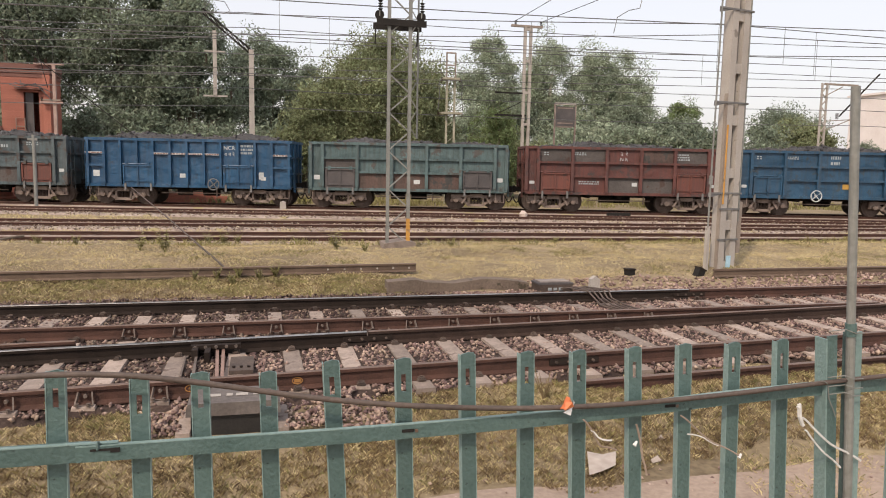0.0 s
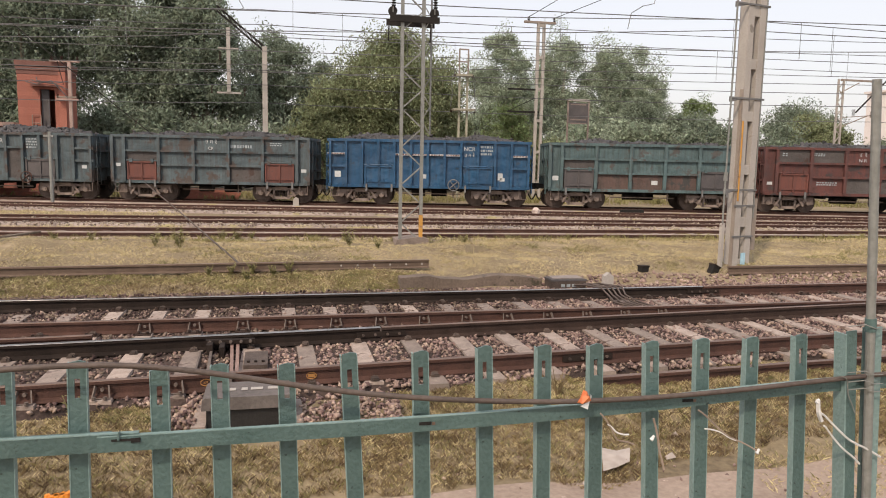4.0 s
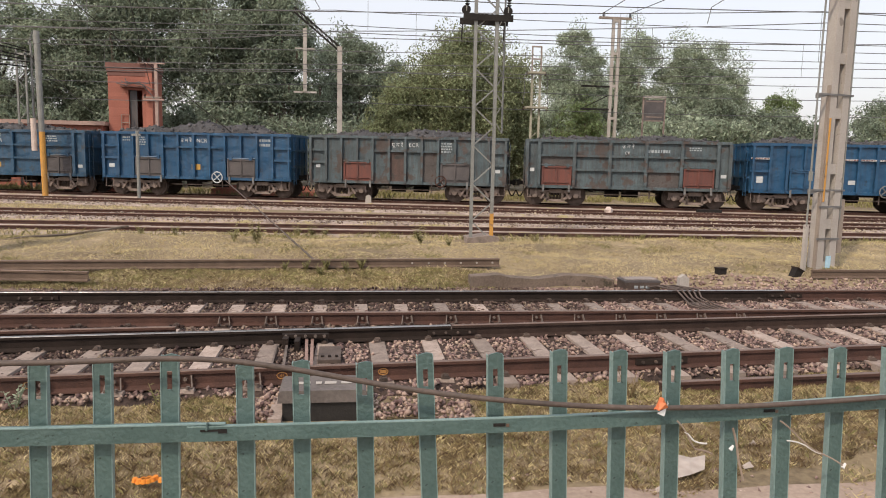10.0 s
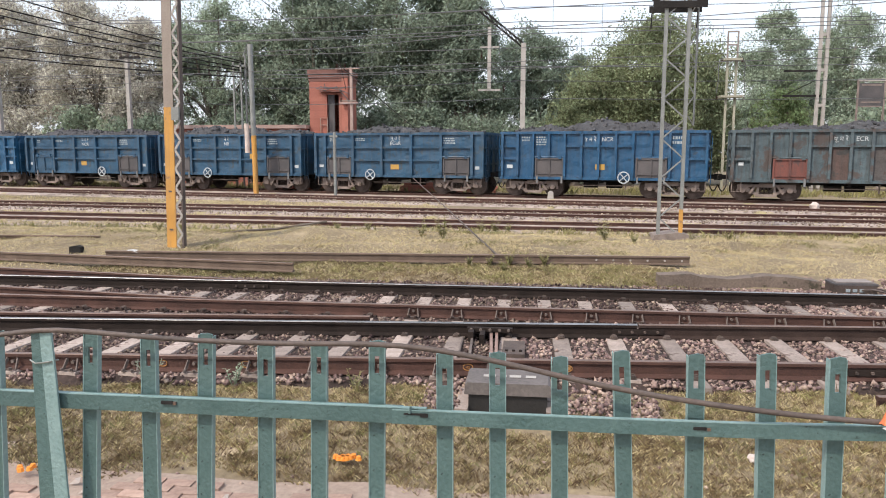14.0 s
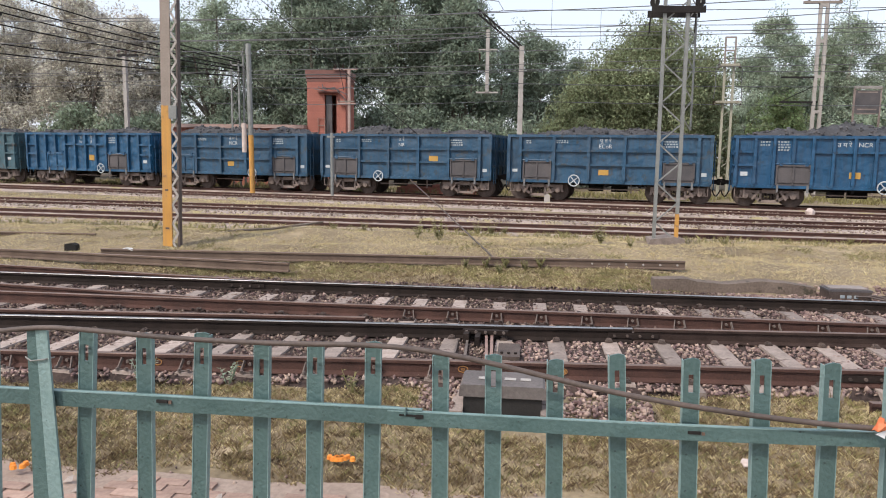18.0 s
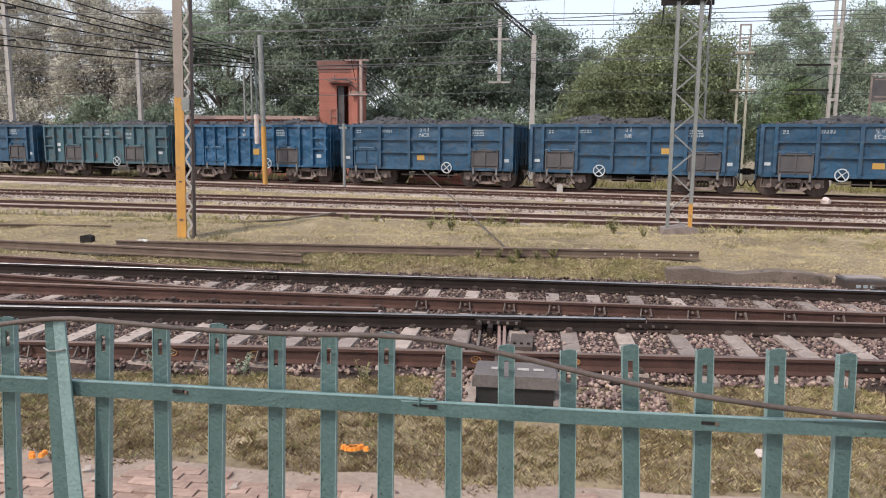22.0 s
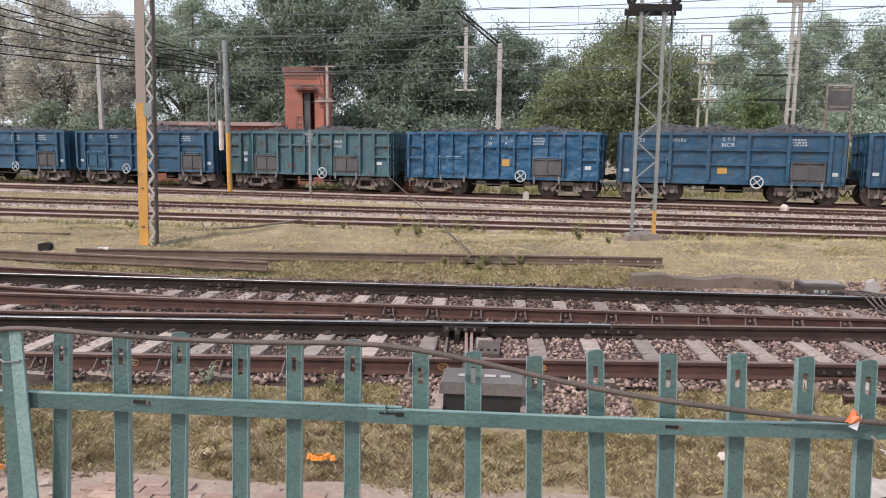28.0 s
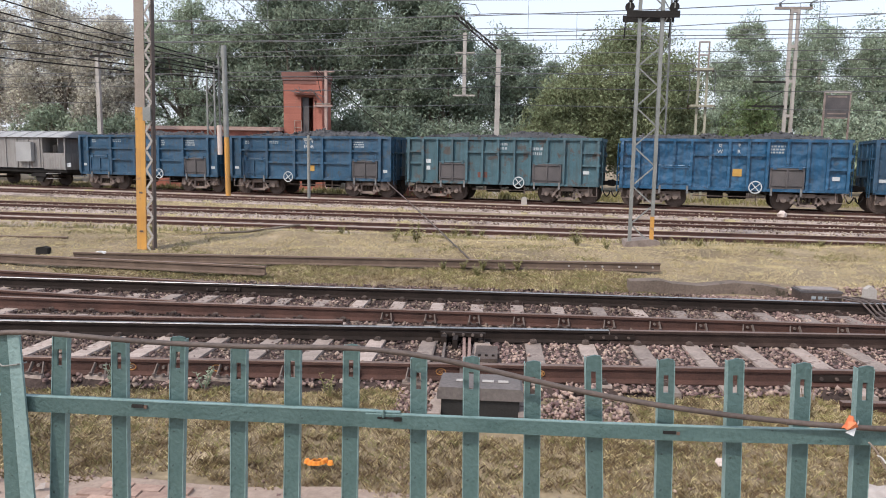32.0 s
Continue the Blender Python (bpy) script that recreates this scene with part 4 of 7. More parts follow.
def pale(xt, xb, top):
    slope = (xt - xb) / 0.58
    p = empty("fence_pale", pose(xb - slope * 0.95, FY, 0, 0, math.degrees(math.atan(slope)), random.uniform(-3, 3)), "sea-green painted steel fence pale with a slotted top", "fence pale", "pales of the fence")
    w, d = 0.0245, 0.008
    mb = Mesher()
    s0, s1, h = top - 0.115, top - 0.055, 0.008
    # plate with a slot, folded edges behind
    mb.box(-w, -h, -d / 2, d / 2, s0, s1).box(h, w, -d / 2, d / 2, s0, s1)
    mb.box(-w, w, -d / 2, d / 2, -0.33, s0)
    mb.slab([(-w, s1), (w, s1), (w * 0.96, top - 0.004), (w * 0.2, top), (-w * 0.9, top - 0.006)], -d / 2, d / 2)
    part("plate", mb, FENCE, p)
    # Folds wear the lightened green, so their lit look is painted on.
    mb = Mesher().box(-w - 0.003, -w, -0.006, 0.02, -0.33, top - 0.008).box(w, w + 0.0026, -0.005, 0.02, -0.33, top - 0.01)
    part("folded_edge", mb, FENCELIT, p)
    return p


for row in PALES:
    pale(*row)
fr = empty("fence_rail", None, "sea-green angle-iron rail of the fence", "fence rail")
RZ = [(-0.655, 1.258), (0.1, 1.259), (0.45, 1.262), (0.8, 1.27), (1.14, 1.281), (1.5, 1.301), (1.87, 1.315), (3.0, 1.318)]
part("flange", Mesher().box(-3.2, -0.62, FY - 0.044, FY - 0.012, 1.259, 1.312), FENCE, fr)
part("top_flange", Mesher().box(-3.2, -0.54, FY - 0.046, FY - 0.03, 1.312, 1.3155), FENCELIT, fr)
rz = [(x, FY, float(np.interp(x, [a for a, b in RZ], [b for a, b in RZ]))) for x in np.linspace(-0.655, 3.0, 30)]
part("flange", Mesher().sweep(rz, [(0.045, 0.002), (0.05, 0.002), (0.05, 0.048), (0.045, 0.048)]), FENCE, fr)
part("top_flange", Mesher().sweep(rz, [(0.034, 0.0482), (0.051, 0.0482), (0.051, 0.0512), (0.034, 0.0512)]), FENCELIT, fr)
part("latch_slot", Mesher().box(-0.615, -0.535, FY - 0.053, FY - 0.05, 1.293, 1.299).box(-0.56, -0.534, FY - 0.054, FY - 0.05, 1.287, 1.3), UNDER, fr)
part("latch_bolt", Mesher().rod((-0.595, FY - 0.055, 1.297), (-0.592, FY - 0.05, 1.322), 0.004, 6), FENCE, fr)
# Dark boxes stand in for the shade inside the rail's slots.
for x, z in ((0.335, 1.29), (1.28, 1.315), (-1.44, 1.298)):
    part("slot_plate", Mesher().box(x - 0.022, x + 0.018, FY - 0.053, FY - 0.0435, z - 0.005, z + 0.005), UNDER, fr)
    part("chipped_paint", Mesher().box(x + 0.021, x + 0.031, FY - 0.0525, FY - 0.0435, z - 0.007, z + 0.003), WORN, fr)


def fence_post(x, w, top, tilt, face, side, label):
    """An angle-iron post: a wide face and a lit side edge."""
    p = empty("fence_post", pose(x - math.tan(math.radians(tilt)) * 1.5, FY - 0.06, 0, 0, tilt, 0), label, "fence post")
    part("face", Mesher().box(0.008, w, -0.006, 0.0, -0.33, top), face, p)
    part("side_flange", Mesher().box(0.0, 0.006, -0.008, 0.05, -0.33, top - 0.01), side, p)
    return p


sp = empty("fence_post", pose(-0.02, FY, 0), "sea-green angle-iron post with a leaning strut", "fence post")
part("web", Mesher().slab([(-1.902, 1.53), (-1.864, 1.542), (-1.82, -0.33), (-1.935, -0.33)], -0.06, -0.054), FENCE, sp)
# The strut's bright face is painted in the lightened green.
part("strut", Mesher().slab([(-1.864, 1.542), (-1.822, 1.546), (-1.75, -0.33), (-1.82, -0.33)], -0.068, -0.058), FENCELIT, sp, "strut plate in green lightened as its lit face")
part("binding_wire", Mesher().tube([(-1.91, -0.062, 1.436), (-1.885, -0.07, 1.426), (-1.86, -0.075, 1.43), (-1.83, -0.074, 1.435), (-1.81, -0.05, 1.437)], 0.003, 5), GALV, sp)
fence_post(1.9, 0.05, 1.55, -4.5, FENCE, FENCELIT, "sea-green angle-iron fence post beside a pipe")
fence_post(2.024, 0.036, 1.56, -3.5, FENCELIT, FENCE, "pale green angle-iron fence post")
pp = empty("signal_pipe", pose(2.11, FY - 0.075, 0, 0, -4.2, 0), "grey-green painted upright steel pipe tied to the fence", "pipe")
part("tube", Mesher().rod((0.0, 0, -0.33), (0.0, 0.0, 2.46), 0.016, 12), GALV, pp, smooth=False)
part("collar", Mesher().rod((0.0, 0.0, 1.55), (0.0, 0.0, 1.6), 0.02, 12), FENCE, pp)
for z in (1.33, 1.36, 1.395, 1.57):
    part("tie_wire", Mesher().tube([(-0.1, -0.005, z + 0.01), (-0.04, -0.02, z + 0.014), (0.0, -0.022, z - 0.004), (0.05, -0.01, z - 0.012)], 0.002, 5), GALV, pp)
WRAPPER = material("clear_plastic_scrap", (0.5, 0.5, 0.5), (0.75, 0.75, 0.74), 0.3, 0, 30, 6, 0.4)
DULLSTRIP = material("brown_plastic_shred", (0.2, 0.15, 0.12), (0.34, 0.27, 0.22), 0.5, 0, 40, 6, 0.2)
pw = empty("plastic_strip", None, "torn brown and white plastic strips caught on the fence", "litter")
STRIPS = [([(1.82, 1.2), (1.84, 1.18), (1.92, 1.1), (1.99, 1.04)], 0.0038, WRAPPER), ([(1.8, 1.25), (1.84, 1.22), (1.95, 1.13), (2.08, 1.06)], 0.0042, WRAPPER),
          ([(1.3, 1.29), (1.36, 1.24), (1.44, 1.18), (1.55, 1.12)], 0.003, DULLSTRIP), ([(1.33, 1.22), (1.4, 1.2), (1.46, 1.17)], 0.0025, WRAPPER), ([(1.13, 1.27), (1.15, 1.2), (1.16, 1.15), (1.18, 1.08)], 0.004, DULLSTRIP),
          ([(0.93, 1.3), (0.97, 1.25), (1.0, 1.2), (1.06, 1.18)], 0.003, DULLSTRIP), ([(0.96, 1.26), (0.99, 1.23), (1.04, 1.22)], 0.003, WRAPPER), ([(1.785, 1.3), (1.79, 1.26), (1.81, 1.22)], 0.008, WRAPPER), ([(1.87, 1.385), (1.905, 1.37), (1.915, 1.31), (1.95, 1.24)], 0.0022, GALV)]
for pts, r, m in STRIPS:
    xs, zs = [p[0] for p in pts], [p[1] for p in pts]
    u = np.linspace(0, len(pts) - 1, 12)
    part("strip", Mesher().tube([(np.interp(a, range(len(pts)), xs), FY - 0.085, np.interp(a, range(len(pts)), zs) + 0.004 * math.sin(3 * a)) for a in u], r, 5), m, pw)
for x, z in ((1.785, 1.295), (1.55, 1.122), (1.13, 1.2)):
    part("knot", Mesher().rod((x - 0.006, FY - 0.088, z - 0.006), (x + 0.006, FY - 0.084, z + 0.008), 0.007, 6, 0.004), WRAPPER, pw)

# sagging cable on the fence
CAB = [(-3.2, 1.46), (-2.4, 1.47), (-2.08, 1.51), (-1.95, 1.548), (-1.76, 1.55), (-1.44, 1.53), (-1.14, 1.525), (-0.86, 1.53), (-0.65, 1.54), (-0.49, 1.522), (-0.33, 1.498), (-0.11, 1.45), (0.1, 1.41), (0.37, 1.375), (0.66, 1.35), (0.87, 1.34), (1.19, 1.34), (1.53, 1.352), (1.89, 1.372), (2.3, 1.39), (3.0, 1.38)]
cx = np.linspace(-3.2, 3.0, 90)
cz = np.interp(cx, [a for a, b in CAB], [b for a, b in CAB])
cz = np.convolve(np.pad(cz, 2, mode="edge"), np.ones(5) / 5, "valid")
tagged(ob_of("sagging_cable", Mesher().tube([(x, FY - 0.072, z) for x, z in zip(cx, cz)], 0.0088, 8), CABLE, True), "dusty black cable sagging along the fence", "cable")
ORANGE = material("orange_wrapper", (0.5, 0.12, 0.04), (0.72, 0.22, 0.08), 0.5, 0, 30, 9, 0.3)
rag = empty("rag", pose(0.868, FY - 0.085, 1.357, 0, -12, 20) @ Matrix.Scale(0.8, 4), "orange and white rag tied on the fence cable", "rag")
part("orange_piece", Mesher().add([(-0.04, 0, -0.008), (0.0, -0.015, 0.0), (0.012, -0.01, 0.03), (0.002, 0, 0.036), (-0.02, 0.0, 0.008), (0.028, -0.004, -0.004)], [(0, 1, 4), (1, 2, 3, 4), (1, 5, 2)]), ORANGE, rag)
part("orange_piece", Mesher().add([(-0.03, -0.02, -0.01), (0.02, -0.022, -0.012), (0.006, -0.03, 0.014), (-0.045, -0.012, 0.006), (-0.015, -0.01, 0.02)], [(0, 1, 2), (0, 2, 4, 3)]), ORANGE, rag)
part("white_piece", Mesher().add([(-0.035, -0.012, -0.02), (0.018, -0.014, -0.016), (-0.004, -0.02, -0.045), (0.03, -0.012, 0.012), (0.036, -0.01, -0.004)], [(0, 2, 1), (1, 3, 4)]), WRAPPER, rag)

# ---- sleepers, clips and turnout fittings ----
SLP = {}


def sleeper(track, x, y0, y1):
    ln = round(y1 - y0, 1)
    if ln not in SLP:
        h = ln / 2
        mb = Mesher()
        P = [(-0.125, -0.34), (0.125, -0.34), (0.1, -0.165), (-0.1, -0.165)]
        n = 4
        mb.v += [(u, -h, w) for u, w in P] + [(u, h, w) for u, w in P]
        mb.f += [(i, (i + 1) % n, n + (i + 1) % n, n + i) for i in range(n)] + [(3, 2, 1, 0), (4, 5, 6, 7)]
        SLP[ln] = mb.mesh("sleeper")
    s = part("sleeper", SLP[ln], SLEEPER, track)
    s.matrix_basis = pose(x, (y0 + y1) / 2, random.uniform(-0.008, 0.008), 0, 0, random.uniform(-0.8, 0.8))
    return s


CHAIRIRON = material("worn_grey_chair_iron", (0.08, 0.062, 0.053), (0.2, 0.16, 0.138), 0.75, 0.2, 60, 5, 0.3)
CLIPM = Mesher().box(-0.045, 0.045, 0.06, 0.13, -0.166, -0.145).box(-0.02, 0.02, 0.09, 0.14, -0.15, -0.125).tube([(-0.03, 0.12, -0.14), (-0.03, 0.07, -0.128), (0.0, 0.055, -0.125), (0.03, 0.07, -0.132), (0.03, 0.13, -0.145)], 0.009, 5).mesh("rail_clip")
PLATEM = Mesher().box(-0.1, 0.1, -0.24, 0.2, -0.166, -0.152).rod((-0.055, -0.17, -0.152), (-0.055, -0.17, -0.118), 0.022, 6).rod((0.055, -0.2, -0.152), (0.055, -0.2, -0.118), 0.022, 6).mesh("base_plate")
CHAIR = Mesher().bar((-0.078, 0.1, -0.166), (-0.058, 0.03, -0.05), 0.013, 0.035).bar((0.078, 0.1, -0.166), (0.058, 0.03, -0.05), 0.013, 0.035).box(-0.085, 0.085, 0.09, 0.12, -0.166, -0.15).rod((0, 0.01, -0.085), (0, 0.045, -0.085), 0.019, 6).rod((-0.05, 0.15, -0.15), (-0.05, 0.15, -0.12), 0.02, 6).rod((0.05, 0.15, -0.15), (0.05, 0.15, -0.12), 0.02, 6).mesh("rail_chair")


def clips(s, track, x, ys, mesh=CLIPM, mat=CLIP):
    for y in ys:
        for d in (0, 180):
            c = part("rail_clip", mesh, mat, track)
            c.matrix_basis = pose(x, y, 0, 0, 0, d)


for k in range(-46, 62):
    x = 0.04 + 0.625 * k
    near = -7 < x < 11
    s = sleeper(track_a, x, max(8.95, y_b3(x) + 0.45), 11.78)
    if near:
        clips(s, track_a, x, [y_a1(x)])
        for y in (y_a1(x), y_a2(x)):
            if y > y_b3(x) + 0.5:
                part("base_plate", PLATEM, BROWNRAIL, track_a).location = (x, y, 0)
        clips(s, track_a, x, [y_a2(x)], *((CHAIR, CHAIRIRON) if -2 < x < 6 else (CLIPM, CLIP)))
for k in range(-45, 52):
    x = 0.21 + 0.66 * k
    s = sleeper(track_b, x, y_b4(x) - (0.36 if x > 1.0 else 0.14), y_b3(x) + 0.38)
    if -7 < x < 11:
        clips(s, track_b, x, [y_b3(x)])
        clips(s, track_b, x, [y_b4(x)], *((CHAIR, CHAIRIRON) if x < -1.0 else (CLIPM, CLIP)))
for nm, c, m in far_tracks[1:]:
    mb = Mesher()
    for k in range(-90, 110):
        x = 0.65 * k
        mb.box(-0.12, 0.12, -1.35, 1.35, -0.3, -0.115, pose(x, c + m * x, random.uniform(-0.01, 0.01), 0, 0, math.degrees(math.atan(m))))
    tagged(ob_of("far_sleepers", mb, SLEEPER), "dusty concrete sleepers of a yard track", "sleepers", kind="stuff")
# fishplates
for x, f, tr in ((1.18, y_b3, track_b), (7.41, y_a1, track_a), (-4.9, y_a1, track_a), (3.4, y_b4, track_b)):
    fp = part("fishplate", Mesher().box(-0.32, 0.32, -0.036, -0.014, -0.125, -0.055), DARKRAIL, tr)
    fp.matrix_basis = pose(x, f(x), 0, 0, 0, 4.4 if f in (y_b3, y_b4) else 0)
    for u in (-0.24, -0.08, 0.08, 0.24):
        part("bolt", Mesher().rod((u, -0.06, -0.09), (u, -0.03, -0.09), 0.018, 6), CLIP, fp)
# painted discs on the near rail
DISC = material("faded_orange_mark", (0.24, 0.11, 0.035), (0.4, 0.2, 0.06), 0.8, 0, 90, 12, 0.2)
for x, yk in ((-0.83, 0), (0.21, 1), (-3.2, 2), (-4.1, 2)):
    ring = [(x + 0.052 * math.cos(a), y_b4(x) - 0.015, -0.09 + 0.034 * math.sin(a)) for a in np.linspace(0, 2 * math.pi, 17)]
    part("painted_ring", Mesher().tube(ring, 0.006, 5), DISC, track_b)
    if yk == 0:
        lettering(track_b, "45", x, -0.108, 0.05, y_b4(x) - 0.018, DISC)
    elif yk == 1:
        bars(track_b, x, -0.072, 0.07, 1, 0.036, y_b4(x) - 0.013, DISC)
# stretcher of the points under the polished rail
RODPINK = material("rusty_pink_point_rod", (0.17, 0.105, 0.085), (0.33, 0.22, 0.185), 0.7, 0.1, 60, 5, 0.3)
for xa, xb in ((-0.67, -0.56), (-0.6, -0.52)):
    part("stretcher_bar", Mesher().bar((xa, 8.42, -0.11), (xb, 6.3, -0.13), 0.036, 0.03), RODPINK, track_b, "rusty pink point rod")
lk = part("lock_bracket", Mesher().box(-0.97, -0.4, 8.36, 8.44, -0.085, -0.035).box(-0.95, -0.88, 8.2, 8.4, -0.2, -0.05).box(-0.8, -0.74, 8.1, 8.4, -0.2, -0.06), DARKRAIL, track_b, "black lock bracket of the points")
for u in (-0.92, -0.8, -0.68, -0.56, -0.45):
    part("bolt", Mesher().rod((u, 8.33, -0.055), (u, 8.37, -0.055), 0.02, 6), CHAIRIRON, lk)
part("lock_rod", Mesher().bar((-0.9, 8.3, -0.14), (-0.86, 7.3, -0.15), 0.03, 0.03).bar((-1.02, 8.3, -0.15), (-1.0, 7.5, -0.16), 0.02, 0.02), CHAIRIRON, track_b)
ck = part("crank_plate", Mesher().box(-0.5, -0.24, 7.5, 8.1, -0.165, -0.12), CLIP, track_b, "rusty crank plate with bolt heads")
for u in (-0.45, -0.37, -0.29):
    part("bolt", Mesher().rod((u, 7.62, -0.12), (u, 7.62, -0.1), 0.018, 6), DARKRAIL, ck)

# point machine
pm = empty("point_machine", pose(-0.39, 6.14, -0.2), "black iron point machine with a dusty lid beside the rail", "point machine")
MLID = material("dusty_brown_lid", (0.075, 0.064, 0.059), (0.16, 0.138, 0.128), 0.7, 0, 30, 3, 0.2)
MCASE = material("tar_black_case", (0.008, 0.008, 0.008), (0.022, 0.02, 0.019), 0.6, 0, 40, 4, 0.2)
part("case", Mesher().box(-0.36, 0.37, -0.215, 0.2, -0.08, 0.14), MCASE, pm)
part("lid", Mesher().slab([(-0.4, 0.13), (0.41, 0.13), (0.4, 0.225), (0.375, 0.245), (-0.37, 0.245), (-0.39, 0.225)], -0.25, 0.21), MLID, pm, "dusty brown sheet lid")
bars(pm, 0.0, 0.28, 0.5, 1, 0.07, 0.0, CONCRETE, "stencilling").matrix_basis = pose(0.02, -0.28, 0.249, -90, 0, 0)
for x in (-0.42, 0.42):
    part("foot", Mesher().box(x - 0.06, x + 0.06, -0.34, 0.3, -0.09, 0.02), SLEEPER, pm)
part("drive_rod", Mesher().bar((-0.2, 0.2, 0.12), (-0.22, 0.85, 0.15), 0.05, 0.03), CLIP, pm)

# concrete beam, boxes and posts beside the far rail
BEAMC = material("earthy_concrete", (0.085, 0.064, 0.05), (0.19, 0.147, 0.12), 0.95, 0, 25, 2, 0.8, (0.06, 0.05, 0.035), 0.58, 5)
cbm = empty("concrete_beam", pose(3.45, 12.75, -0.0), "cracked concrete beam lying on the ballast", "concrete beam")
part("slab", Mesher().slab([(-1.35, -0.4), (1.4, -0.4), (1.42, -0.07), (0.95, 0.0), (0.5, 0.025), (-0.1, -0.05), (-0.6, -0.02), (-0.8, 0.03), (-1.35, 0.0)], -0.16, 0.16), BEAMC, cbm)
for x in (2.75, 2.88):
    ob = tagged(ob_of("rail_support", Mesher().box(x - 0.03, x + 0.03, 14.2, 14.36, -0.35, -0.1), CLIP), "short rusty support under the spare rail", "support")
jb = empty("cable_box", pose(5.25, 12.35, -0.2), "rusty dark iron cable box on the ballast", "cable box")
part("case", Mesher().box(-0.34, 0.34, -0.2, 0.2, -0.15, 0.16), TYRE, jb)
part("lid", Mesher().box(-0.35, 0.35, -0.206, 0.206, 0.16, 0.192), BROWNDOOR, jb)
for k in range(5):
    part("cable", Mesher().tube([(0.1 + 0.09 * k, -0.2, 0.08), (0.12 + 0.1 * k, -0.6, 0.16 + 0.02 * (k % 2)), (0.1 + 0.12 * k, -1.05, 0.2), (0.16 + 0.1 * k, -1.25, 0.215), (0.2 + 0.08 * k, -1.45, 0.12), (0.16 + 0.11 * k, -1.8, 0.06), (0.28 + 0.1 * k, -2.15, 0.05)], 0.015, 5), CABLE, jb)
for k in range(3):
    part("lid_letter", Mesher().box(-0.16 + 0.11 * k, -0.09 + 0.11 * k, -0.207, -0.2, 0.05, 0.1), FADED, jb)
tagged(ob_of("marker_stone", Mesher().slab([(5.92, -0.3), (6.13, -0.3), (6.12, 0.05), (6.03, 0.12), (5.94, 0.06)], 12.08, 12.2), CONCRETE), "small grey marker stone with a pointed top", "marker stone")
for x, y, tl in ((7.55, 13.6, 0), (9.2, 13.6, 25)):
    bx = empty("junction_box", pose(x, y, -0.2, 0, tl, 10), "small black junction box on the ground", "junction box")
    part("case", Mesher().box(-0.085, 0.085, -0.08, 0.08, -0.1, 0.2), UNDER, bx)
    part("lid", Mesher().box(-0.1, 0.1, -0.095, 0.095, 0.2, 0.23), DARKRAIL, bx)
WSTONE = material("whitewashed_stone", (0.42, 0.34, 0.3), (0.6, 0.51, 0.46), 0.9, 0, 15, 3, 0.4)


def boulder(name, x, y, z, s, mat, label, seed):
    r = random.Random(seed)
    bm = bmesh.new()
    bmesh.ops.create_icosphere(bm, subdivisions=2, radius=1.0)
    for v in bm.verts:
        k = 0.8 + 0.35 * noise.noise(v.co * 1.4 + Vector((seed, 0, 0)))
        v.co = Vector((v.co.x * s[0], v.co.y * s[1], v.co.z * s[2])) * k
    me = bpy.data.meshes.new(name)
    bm.to_mesh(me)
    bm.free()
    o = ob_of(name, me, mat)
    o.matrix_basis = pose(x, y, z, 0, r.uniform(-20, 20), r.uniform(0, 90))
    return tagged(o, label, "stone")


boulder("white_rock", 11.3, 30.6, 0.05, (0.33, 0.22, 0.2), WSTONE, "whitewashed rock beside the yard track", 3)
PAPER = material("dirty_paper_sheet", (0.3, 0.255, 0.225), (0.44, 0.385, 0.345), 0.9, 0, 12, 3, 0.4)
sheet_pts = [(2.55, 4.93, -0.25), (2.68, 4.9, -0.275), (2.81, 4.91, -0.26), (2.7, 4.7, -0.29), (2.53, 4.6, -0.285), (2.4, 4.56, -0.29), (2.6, 4.76, -0.262)]
tagged(ob_of("paper_sheet", Mesher().add(sheet_pts, [(0, 6, 1), (1, 6, 2), (2, 6, 3), (3, 6, 4), (4, 6, 5), (5, 6, 0)]), PAPER), "dirty crumpled paper sheet lying on the path", "litter")
boulder("white_rock", 1.6, 5.2, -0.27, (0.06, 0.05, 0.03), WSTONE, "small pale stone in the grass", 8)
boulder("white_rock", -4.0, 6.55, -0.22, (0.1, 0.06, 0.05), WSTONE, "small pale stone in the grass", 9)
boulder("white_rock", -4.53, 4.74, -0.28, (0.11, 0.08, 0.03), WSTONE, "flat pale stone on the dirt path", 10)
tagged(ob_of("white_post", Mesher().slab([(0.66, -0.2), (0.98, -0.2), (0.95, 0.24), (0.82, 0.3), (0.69, 0.22)], 36.2, 36.45), CONCRETE), "stubby pale concrete post beside the track", "post")
tagged(ob_of("iron_plate", Mesher().box(15.6, 16.7, 30.7, 31.0, -0.2, 0.12), UNDER), "dark iron block lying beside the track", "iron block")
MARIGOLD = material("marigold_orange_petals", (0.62, 0.17, 0.02), (0.85, 0.33, 0.04), 0.8, 0, 60, 8, 0.4)
for i, (x, y) in enumerate(((-1.61, 4.76), (-4.0, 4.26), (-3.71, 4.12))):
    fl = empty("orange_flowers", pose(x, y, -0.27), "little heap of orange marigold flowers on the ground", "flowers")
    for k in range(11 if i == 0 else 4):
        a, r = random.uniform(0, 6.28), random.uniform(0, 0.075 if i == 0 else 0.045)
        part("flower", Mesher().rod((r * math.cos(a) * 1.4, r * math.sin(a), 0.02), (r * math.cos(a) * 1.4, r * math.sin(a), 0.05), 0.026, 8, 0.018), MARIGOLD, fl)

